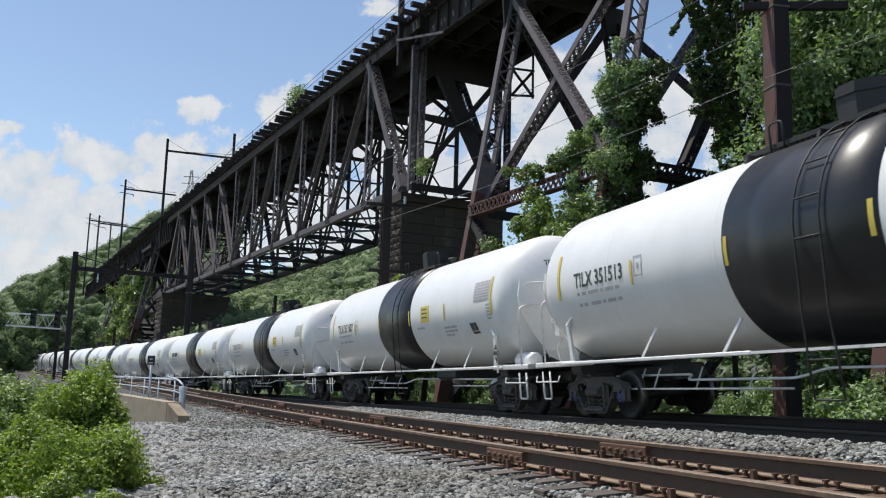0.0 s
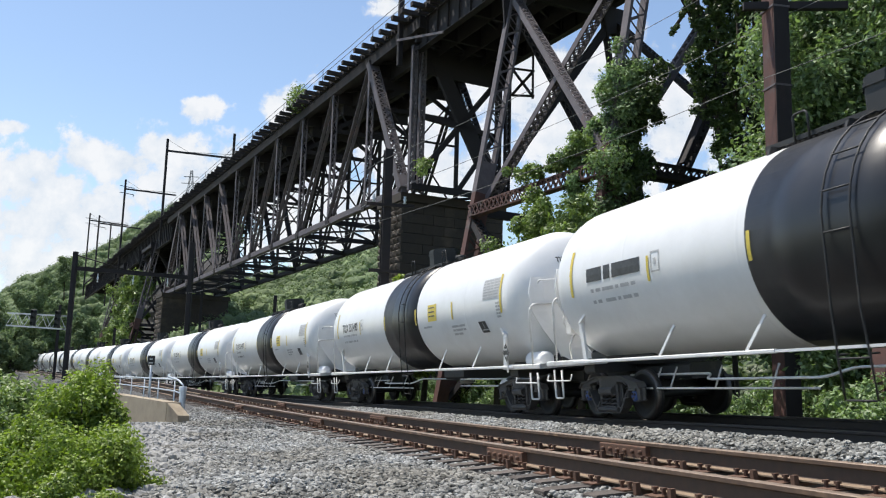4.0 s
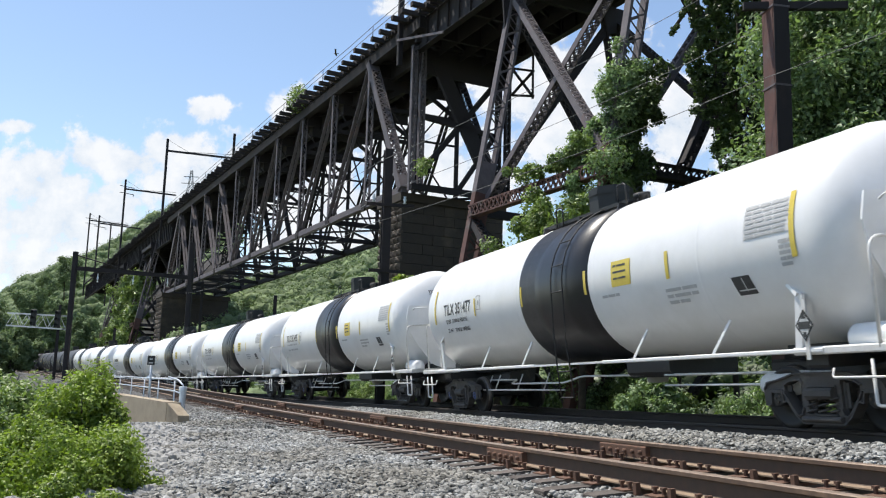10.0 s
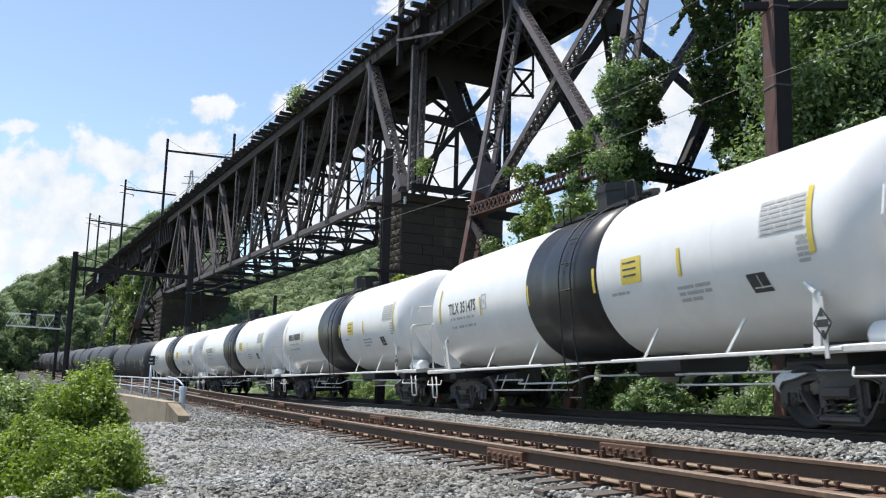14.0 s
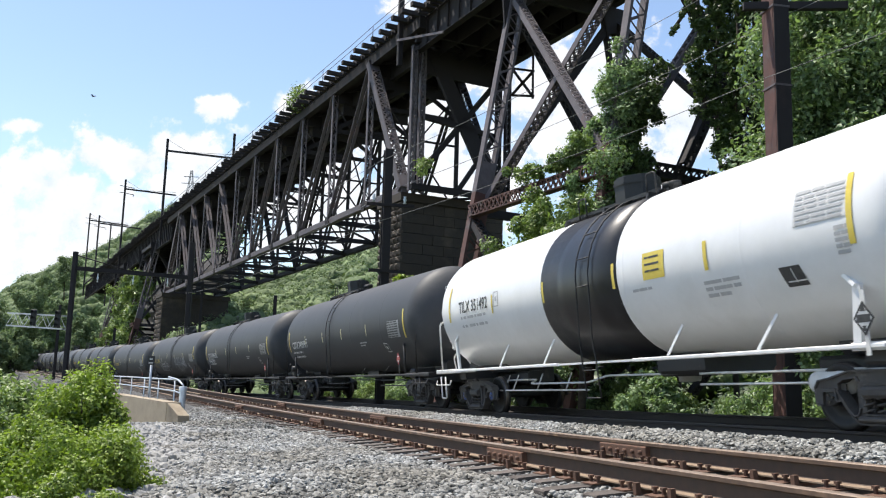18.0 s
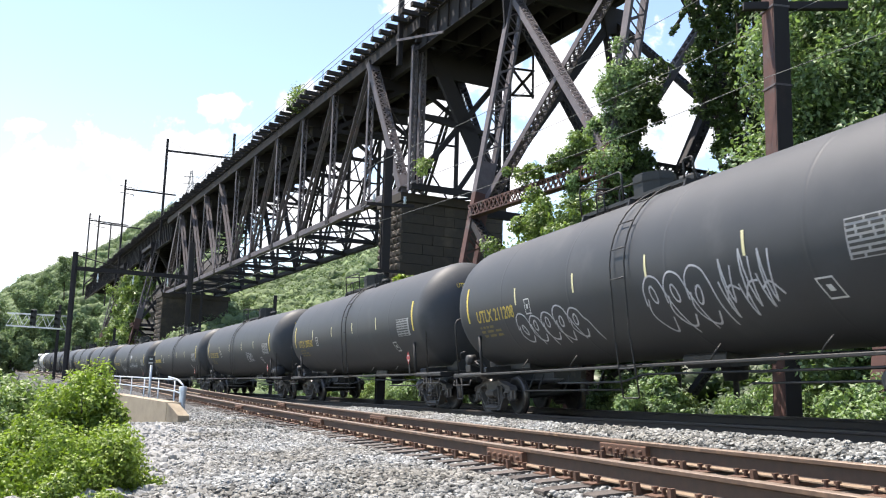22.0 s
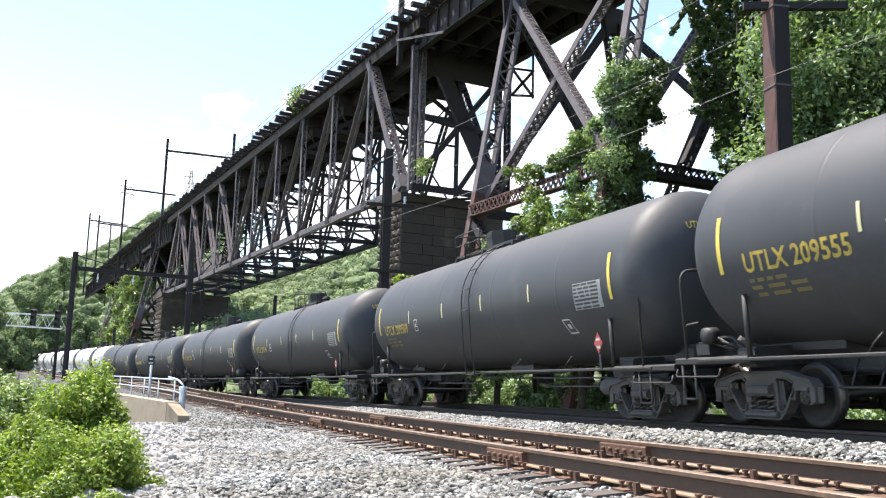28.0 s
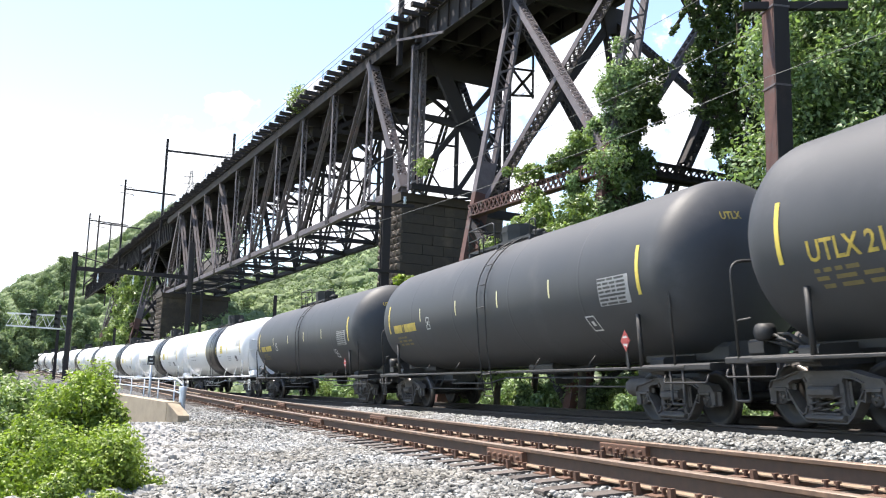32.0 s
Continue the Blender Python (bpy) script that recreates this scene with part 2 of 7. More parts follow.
        for i in range(len(prof) - 1):
            for j in range(n):
                q = (i * n + j, i * n + (j + 1) % n, (i + 1) * n + (j + 1) % n, (i + 1) * n + j)
                fs.append(q if flip else q[::-1])
        return self.add(vs, fs, m, mi, smooth)

    def mesh(self, name, *mats):
        me = bpy.data.meshes.new(name)
        me.from_pydata(self.v, [], self.f)
        for x in mats:
            me.materials.append(x)
        me.polygons.foreach_set("material_index", self.mi)
        me.polygons.foreach_set("use_smooth", self.smooth)
        me.update()
        return me


FINE = ("small_writing", "load_data", "data_rows", "top_walkway", "spring_nest", "gantry_truss")


def part(name, geo, material, parent, label="", m=None):
    """One mesh object under a thing or under a part."""
    mats = material if isinstance(material, (list, tuple)) else (material,)
    ob = new(name, geo.mesh(name, *mats) if isinstance(geo, Geo) else geo)
    ob.parent = parent
    if m is not None:
        ob.matrix_basis = m
    return tagged(ob, label, kind="stuff" if name in FINE else "")


def thing(name, label, category, group="", kind="", geo=None, material=None, m=None):
    mats = material if isinstance(material, (list, tuple)) else (material,)
    ob = new(name, geo.mesh(name, *mats) if geo else None)
    if m is not None:
        ob.matrix_basis = m
    return tagged(ob, label, category, group, kind)


# ---- the two tracks ----
def heading(s):
    s = np.clip(s, -80, 25)
    return -1.1824 - 0.002623 * s + 7.646e-7 * s**3 / 6 - 3.267e-8 * s**4 / 24


TS = np.arange(-520, 700.5, 0.5)
I0 = 1040
TX = np.concatenate([[0], np.cumsum(np.cos(heading(TS[:-1] + 0.25)) * 0.5)])
TY = np.concatenate([[0], np.cumsum(np.sin(heading(TS[:-1] + 0.25)) * 0.5)])
TX, TY = TX - TX[I0], TY - TY[I0] + 29.383
CANT = 0.094


SAG_S = (-40, -9, 0, 8.5, 11, 13, 15, 17.5, 19, 30)
SAG_Z = (-0.25, -0.205, -0.17, -0.145, -0.125, -0.10, -0.07, -0.045, -0.03, -0.02)


def line_z(s):
    c = np.clip(s, -60, 25)
    return -0.00209 * c - 3.23e-5 * c * c + 0.017 * np.maximum(0, -60 - s) + np.interp(s, SAG_S, SAG_Z)


def aside(s, lat, z):
    """The place lat metres beside the far track's centre line (away from the camera) and z high, with no cant."""
    t = heading(s)
    return Vector((float(np.interp(s, TS, TX) - math.sin(t) * lat), float(np.interp(s, TS, TY) + math.cos(t) * lat), float(z)))


# the train's own measure along the line, a little uneven with the rail's curve
WARP_S = (-60, -35, -25, -17, -12, -6, 0, 3, 9, 15, 19, 24)
WARP_D = (-0.8, -0.8, -0.8, -0.7, -0.4, -0.05, 0.2, 0.27, 0.27, 0.1, -0.08, -0.08)


def car_pose(s):
    return far_pose(s + float(np.interp(s, WARP_S, WARP_D)))


def far_pose(s):
    t = float(heading(s))
    p = aside(s, 0, line_z(s))
    slope = float(line_z(s + 1) - line_z(s - 1)) / 2
    return Matrix.Translation(p) @ Matrix.Rotation(t, 4, "Z") @ Matrix.Rotation(-math.atan(slope), 4, "Y") @ Matrix.Rotation(CANT, 4, "X")


def near_lat(s):
    return -(4.015 + 0.00324 * float(np.clip(s, -60, 40)))


def near_z(s):
    c = float(np.clip(s, -45, 30))
    z = -0.4186 - 0.00698 * c + 0.000314 * c * c
    return z + max(0.0, -60.0 - s) * 0.017


def near_pose(s):
    p = aside(s, near_lat(s), near_z(s))
    q = aside(s + 0.5, near_lat(s + 0.5), near_z(s + 0.5))
    d = q - p
    return Matrix.Translation(p) @ Matrix.Rotation(math.atan2(d.y, d.x), 4, "Z") @ Matrix.Rotation(-math.atan2(d.z, d.xy.length), 4, "Y") @ Matrix.Rotation(0.084, 4, "X")


# rail profile in y, z with the head's top at z = 0
RAIL = [(-0.037, -0.006), (-0.030, 0), (0.030, 0), (0.037, -0.006), (0.037, -0.036), (0.010, -0.050), (0.009, -0.150), (0.02, -0.158), (0.07, -0.168), (0.07, -0.18),
        (-0.07, -0.18), (-0.07, -0.168), (-0.02, -0.158), (-0.009, -0.150), (-0.010, -0.050), (-0.037, -0.036)]


def rail_mesh(place, y, stations, k=1.0):
    g = Geo()
    n = len(RAIL)
    for s in stations:
        m = place(s)
        g.v += [tuple(m @ Vector((0, y + a * k, b * k))) for a, b in RAIL]
    for i in range(len(stations) - 1):
        for j in range(n):
            g.f.append((i * n + j, (i + 1) * n + j, (i + 1) * n + (j + 1) % n, i * n + (j + 1) % n))
            g.mi.append(1 if j in (0, 1, 2) else 2 if 7 <= j <= 11 else 3 if j in (4, 5, 6, 12, 13, 14) else 0)
            g.smooth.append(False)
    return g


RAIL_K = 1.3
NEAR_S = [36 - 0.5 * i for i in range(60)] + [6 - i for i in range(200)]
FAR_S = [60 - i for i in range(160)] + [-100 - 4 * i for i in range(75)]
TRACKS = {}
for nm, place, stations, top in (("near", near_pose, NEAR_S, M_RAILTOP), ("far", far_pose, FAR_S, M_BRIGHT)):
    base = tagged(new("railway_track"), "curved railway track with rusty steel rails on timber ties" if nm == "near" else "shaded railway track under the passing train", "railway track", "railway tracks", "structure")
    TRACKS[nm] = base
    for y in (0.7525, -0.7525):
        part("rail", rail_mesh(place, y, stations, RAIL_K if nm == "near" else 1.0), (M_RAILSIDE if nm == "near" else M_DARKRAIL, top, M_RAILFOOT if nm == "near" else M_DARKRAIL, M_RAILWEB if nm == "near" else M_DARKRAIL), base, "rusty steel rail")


# ---- the tank cars ----
# the tank's axis over the rails, its radius, and what lifts the markings with the axis
LIFT = 0.16
ZC, R_TANK = 2.68, 1.58


def tank_profile(length, r, depth=0.78):
    prof = [(-length / 2, 0.002)]
    for i in range(1, 10):
        a = i / 9 * math.pi / 2
        prof.append((-length / 2 + depth - depth * math.cos(a), r * math.sin(a)))
    prof.append((-length / 2 + depth + 0.1, r))
    for x in (-4.9, -1.7, 1.7, 4.9):
        # a weld seam: a low ridge round the shell
        prof += [(x - 0.06, r), (x - 0.03, r), (x - 0.012, r + 0.004), (x + 0.012, r + 0.004), (x + 0.03, r), (x + 0.06, r)]
    prof += [(-x, q) for x, q in reversed(prof[:11])]
    return prof


def shell_patch(x0, x1, z0, z1, lift=0.006, r=R_TANK, slant=0.0, n=6, side=-1):
    """A thin plate that hugs the tank's side between two heights."""
    g = Geo()
    vs = []
    z0, z1 = z0 + LIFT, z1 + LIFT
    for i in range(n + 1):
        z = z0 + (z1 - z0) * i / n
        y = side * math.sqrt(max(0.0, (r + lift)**2 - (z - ZC)**2))
        sh = slant * (z - z0)
        vs += [(x0 + sh, y, z), (x1 + sh, y, z)]
    fs = [(2 * i, 2 * i + 1, 2 * i + 3, 2 * i + 2) for i in range(n)]
    return g.add(vs, fs if side < 0 else [f[::-1] for f in fs], smooth=True)


def lettering(words, size, x, z, r=R_TANK, lift=0.007, squeeze=1.0):
    """Stencilled words laid on the tank's side, starting at x."""
    cu = bpy.data.curves.new("words", "FONT")
    cu.body, cu.size, cu.resolution_u, cu.offset = words, size, 2, 0.020 * size
    tmp = bpy.data.objects.new("words", cu)
    scene.collection.objects.link(tmp)
    me = bpy.data.meshes.new_from_object(tmp.evaluated_get(bpy.context.evaluated_depsgraph_get()))
    bpy.data.objects.remove(tmp)
    g = Geo()
    g.v = []
    for v in me.vertices:
        zz = z + LIFT + v.co.y
        g.v.append((x + v.co.x * squeeze, -math.sqrt((r + lift)**2 - (zz - ZC)**2), zz))
    for f in me.polygons:
        g.f.append(tuple(f.vertices))
        g.mi.append(0), g.smooth.append(False)
    bpy.data.meshes.remove(me)
    return g


def head_lettering(words, size, y0, z, r, end, squeeze=0.8):
    """Small words on the tank's rounded end."""
    g = lettering(words, size, 0, ZC - LIFT, squeeze=squeeze)
    out = []
    for x, y, zz in g.v:
        yy, up = -y0 + x, z + LIFT + zz - ZC
        rr = min(0.999, math.hypot(yy, up - ZC) / r)
        out.append((end - 0.78 + 0.78 * math.sqrt(1 - rr * rr) + 0.008, yy - 0.004, up))
    g.v = out
    return g


def outline(x, z, wide, high, r, line=0.03, slant=0.0):
    """A stencilled square: four thin bars with a smaller mark inside."""
    g = Geo()
    for a, b, c, d in ((0, wide, 0, line), (0, wide, high - line, high), (0, line, line, high - line), (wide - line, wide, line, high - line), (wide * 0.35, wide * 0.65, high * 0.35, high * 0.65)):
        q = shell_patch(x + a, x + b, z + c, z + d, 0.007, r, slant, 2)
        sh = slant * c
        g.add([(p[0] + sh, p[1], p[2]) for p in q.v], q.f)
    return g


def bars(x, z, rows, wide, high, gap, r=R_TANK, slant=0.0):
    """Small writing as plain bars, each row of a few blocks."""
    g = Geo()
    for i, row in enumerate(rows):
        at = 0.0
        for k, length in enumerate(row):
            zz = z - i * (high + gap)
            q = shell_patch(x + at * wide, x + (at + length) * wide, zz - high, zz, 0.007, r, slant, 2)
            g.add(q.v, q.f)
            at += length + 0.04
    return g


def plate_with_holes(g, outer, holes, y0, y1, rim=0.0, mi=0):
    """A flat casting in x, z between two depths, with openings through it; rim: a raised lip round every edge."""
    loops = [outer] + holes
    flat = [q for lp in loops for q in lp]
    tris = tessellate_polygon([[Vector((x, z, 0)) for x, z in lp] for lp in loops])
    n = len(flat)
    vs = [(x, y0, z) for x, z in flat] + [(x, y1, z) for x, z in flat]
    fs = [tuple(t) for t in tris] + [tuple(i + n for i in reversed(t)) for t in tris]
    k = 0
    for lp in loops:
        m = len(lp)
        fs += [(k + i, k + (i + 1) % m, n + k + (i + 1) % m, n + k + i) for i in range(m)]
        if rim:
            for (xa, za), (xb, zb) in zip(lp, lp[1:] + lp[:1]):
                g.beam((xa, (y0 + y1) / 2, za), (xb, (y0 + y1) / 2, zb), y1 - y0 + 0.07, rim)
        k += m
    return g.add(vs, fs, mi=mi)


def side_frame():
    """A cast truck side: flat top, bowed bottom, two rounded windows, spring opening, bearing jaws."""
    g = Geo()
    outer = [(-1.13, 0.60), (-1.06, 0.70), (-0.86, 0.73), (-0.50, 0.82), (0.50, 0.82), (0.86, 0.73), (1.06, 0.70), (1.13, 0.60), (1.12, 0.38), (1.03, 0.36), (1.01, 0.56), (0.77, 0.56), (0.74, 0.42),
             (0.66, 0.44), (0.50, 0.22), (0.38, 0.13), (-0.38, 0.13), (-0.50, 0.22), (-0.66, 0.44), (-0.74, 0.42), (-0.77, 0.56), (-1.01, 0.56), (-1.03, 0.36), (-1.12, 0.38)]
    side = [(0.38, 0.74), (0.60, 0.72), (0.72, 0.66), (0.73, 0.57), (0.68, 0.50), (0.55, 0.32), (0.46, 0.23), (0.39, 0.25), (0.355, 0.34), (0.35, 0.68)]
    mid = [(-0.27, 0.64), (0.27, 0.64), (0.27, 0.25), (-0.27, 0.25)]
    plate_with_holes(g, outer, [side[::-1], [(-x, z) for x, z in side], mid], -0.06, 0.06, 0.022)
    g.box(-0.36, 0.36, -0.14, 0.14, 0.15, 0.23, c=0.03)
    g.box(-0.25, 0.25, -0.16, 0.16, 0.47, 0.62, c=0.04)
    for sx in (-1, 1):
        g.box(sx * 0.89 - 0.13, sx * 0.89 + 0.13, -0.09, 0.09, 0.55, 0.60, c=0.01)
        g.beam((sx * 0.31, 0, 0.70), (sx * 0.31, 0, 0.20), 0.17, 0.04)
    return g


def springs():
    g = Geo()
    for x in (-0.22, 0, 0.22):
        turns = [(x + 0.075 * math.cos(a * 0.8), 0.075 * math.sin(a * 0.8) - 0.04, 0.24 + 0.0105 * a) for a in range(26)]
        g.tube(turns, 0.017, 5)
    return g


def wheel_set():
    """Two wheels on an axle with bearing caps; turns about y."""
    g = Geo()
    for s in (-1, 1):
        prof = [(0.0, 0.10), (0.0, 0.13), (0.03, 0.17), (0.055, 0.33), (0.0, 0.37), (0.0, 0.42), (0.012, 0.457), (0.10, 0.462), (0.115, 0.487), (0.14, 0.487), (0.145, 0.42), (0.14, 0.37), (0.09, 0.33), (0.08, 0.18), (0.15, 0.14), (0.15, 0.10)]
        place = [(-s * (0.835 - d), r) for d, r in prof]
        g.lathe(place if s > 0 else place, 28, "y", mi=0)
        g.lathe([(-s * 0.820, 0.445), (-s * 0.823, 0.459), (-s * 0.735, 0.464)], 28, "y", mi=1)
        cap = [(-s * 0.86, 0.095), (-s * 0.88, 0.115), (-s * 1.02, 0.115), (-s * 1.04, 0.09), (-s * 1.045, 0.001)]
        g.lathe(cap, 16, "y", mi=2)
        for k in range(3):
            a = k * 2 * math.pi / 3
            g.box(0.05 * math.cos(a) - 0.016, 0.05 * math.cos(a) + 0.016, -s * 1.06, -s * 1.04, 0.05 * math.sin(a) - 0.016, 0.05 * math.sin(a) + 0.016, mi=1)
    g.lathe([(-0.84, 0.085), (0.84, 0.085)], 12, "y")
    return g


def bolster():
    g = Geo()
    g.box(-0.19, 0.19, -0.98, 0.98, 0.44, 0.66, c=0.05)
    g.lathe([(0.66, 0.001), (0.66, 0.2), (0.80, 0.2), (0.80, 0.001)], 14, "z")
    for s in (-1, 1):
        g.beam((s * 0.42, -0.7, 0.42), (s * 0.42, 0.7, 0.42), 0.06, 0.13)
        g.box(s * 0.42 - 0.05, s * 0.42 + 0.05, -0.80, -0.66, 0.26, 0.58)
        g.box(s * 0.42 - 0.05, s * 0.42 + 0.05, 0.66, 0.80, 0.26, 0.58)
    return g


TRUCK_MESH = dict(frame=side_frame().mesh("side_frame", M_TRUCK), springs=springs().mesh("spring_nest", M_TRUCK),
                  wheel=wheel_set().mesh("wheel_set", M_WHEEL, M_TREAD, M_BLACKMETAL), wheel_blue=wheel_set().mesh("wheel_set", M_WHEEL, M_TREAD, M_BLUECAP),
                  bolster=bolster().mesh("truck_bolster", M_TRUCK))


def add_truck(car, x, blue=False):
    truck = part("truck", TRUCK_MESH["bolster"], None, car, "dusty cast-steel four-wheel truck", Matrix.Translation((x, 0, 0)))
    for y in (-0.99, 0.99):
        part("side_frame", TRUCK_MESH["frame"], None, truck, "", Matrix.Translation((0, y, 0)))
        part("spring_nest", TRUCK_MESH["springs"], None, truck, "", Matrix.Translation((0, y, 0)))
    for dx in (-0.89, 0.89):
        w = part("wheel_set", TRUCK_MESH["wheel_blue" if blue else "wheel"], None, truck, "pair of steel wheels on an axle")
        w.matrix_parent_inverse = Matrix.Translation((dx, 0, 0.462))
    return truck


def rod(name, path, r, material, car, n=6, label=""):
    return part(name, Geo().tube(path, r, n), material, car, label)


def bend(points, r=0.12, n=4):
    """Rounds the corners of a bent pipe."""
    pts = [Vector(q) for q in points]
    out = [pts[0]]
    for a, b, c in zip(pts, pts[1:], pts[2:]):
        p, q = b + (a - b).normalized() * r, b + (c - b).normalized() * r
        for i in range(n + 1):
            t = i / n
            out.append(p * (1 - t)**2 + b * 2 * t * (1 - t) + q * t * t)
    return out + [pts[-1]]


def ladder(x, metal, car, r):
    """The side ladder that follows the tank from the walkway down below the side rail."""
    def side_at(dx):
        pts = []
        for i in range(9):
            a = 0.30 + i * 0.165
            pts.append((x + dx, -(r + 0.07) * math.sin(a), ZC + (r + 0.07) * math.cos(a)))
        return pts + [(x + dx, -1.66, 1.62), (x + dx * 1.1, -1.62, 1.0), (x + dx * 1.1, -1.58, 0.48)]
    g = Geo()
    left, right = side_at(-0.24), side_at(0.24)
    for q in (left, right):
        g.tube(q, 0.016, 5)
    for a, b in list(zip(left, right))[::2]:
        g.tube([a, b], 0.014, 5)
    g.tube([(x - 0.24, -1.58, 0.48), (x + 0.24, -1.58, 0.48)], 0.015, 5)
    for dx in (-0.24, 0.24):
        g.tube([(x + dx, -1.62, 1.05), (x + dx, -1.45, 1.05)], 0.014, 5)
    return part("side_ladder", g, metal, car, "thin steel side ladder")


def walkway(x0, x1, metal, car, r, rail_x):
    """A grated walkway over the tank top; rail_x: the stretch fenced by a tall hand rail, or nothing."""
    z = ZC + r + 0.02
    g = Geo()
    for i in range(int((x1 - x0) / 0.12)):
        g.box(x0 + i * 0.12, x0 + i * 0.12 + 0.06, -0.50, 0.50, z, z + 0.02)
    for y in (-0.50, -0.28, 0.28, 0.50):
        g.box(x0, x1, y - 0.015, y + 0.015, z - 0.05, z + 0.025)
    for x in (x0 + 0.2, x1 - 0.2, (x0 + x1) / 2):
        g.box(x - 0.04, x + 0.04, -0.62, 0.62, z - 0.14, z - 0.03)
        for y in (-0.60, 0.60):
            g.beam((x, y, z - 0.04), (x, y * 1.12, z - 0.26), 0.05, 0.03)
    deck = part("top_walkway", g, metal, car, "grated walkway along the tank top")
    if rail_x:
        a, b = rail_x
        for y in (-0.50, 0.50):
            part("safety_rail", Geo().tube(bend([(a, y, z), (a, y, z + 0.62), (b, y, z + 0.62), (b, y, z)], 0.14), 0.022, 6), metal, deck)
        part("safety_rail", Geo().tube([(a, -0.5, z + 0.62), (a, 0.5, z + 0.62)], 0.02, 6), metal, deck)
        part("safety_rail", Geo().tube([(a, -0.5, z + 0.32), (b, -0.5, z + 0.32)], 0.016, 6), metal, deck)
    for x in (x0 + 0.7, x1 - 0.3):
        part("grab_hoop", Geo().tube(bend([(x, -0.55, z - 0.1), (x, -0.55, z + 0.34), (x + 0.30, -0.55, z + 0.34), (x + 0.30, -0.55, z - 0.1)], 0.08), 0.018, 6), metal, deck)
    return deck


def dome(x, metal, car, r, wide=0.40, high=0.50):
    """The valve box on the tank top: a low square-shouldered housing with a lid, and two small fittings."""
    z = ZC + r - 0.10
    m = Matrix.Translation((x, 0, 0))
    g = Geo()
    ring = [(wide * math.cos(a) * k, wide * math.sin(a) * k) for a, k in ((radians(22.5 + 45 * i), 1.08) for i in range(8))]
    for za, zb, k in ((z, z + high, 1.0), (z + high - 0.14, z + high - 0.10, 1.05), (z + high, z + high + 0.04, 0.9)):
        n = len(ring)
        vs = [(p * k, q * k, za) for p, q in ring] + [(p * k, q * k, zb) for p, q in ring]
        g.add(vs, [(i, (i + 1) % n, n + (i + 1) % n, n + i) for i in range(n)] + [tuple(range(n, 2 * n))], m)
    house = part("valve_housing", g, metal, car, "square-shouldered valve housing on the tank top")
    for dx, y, rad, up in ((wide + 0.45, 0.15, 0.13, 0.36), (wide + 0.95, -0.1, 0.09, 0.28)):
        part("top_fitting", Geo().lathe([(z, rad), (z + up * 0.7, rad), (z + up * 0.72, rad + 0.03), (z + up, rad + 0.03), (z + up + 0.02, 0.001)], 12, "z", Matrix.Translation((x + dx, y, 0))), metal, house)
    return house


def coupler(x, s, car):
    g = Geo()
    g.box(x - s * 0.9 if s > 0 else x, x if s > 0 else x + 0.9, -0.12, 0.12, 0.72, 0.96, c=0.03)
    g.box(x - 0.10, x + 0.12 * s + 0.10, -0.20, 0.20, 0.66, 1.00, c=0.05)
    return part("coupler", g, M_TRUCK, car, "rusty knuckle coupler")


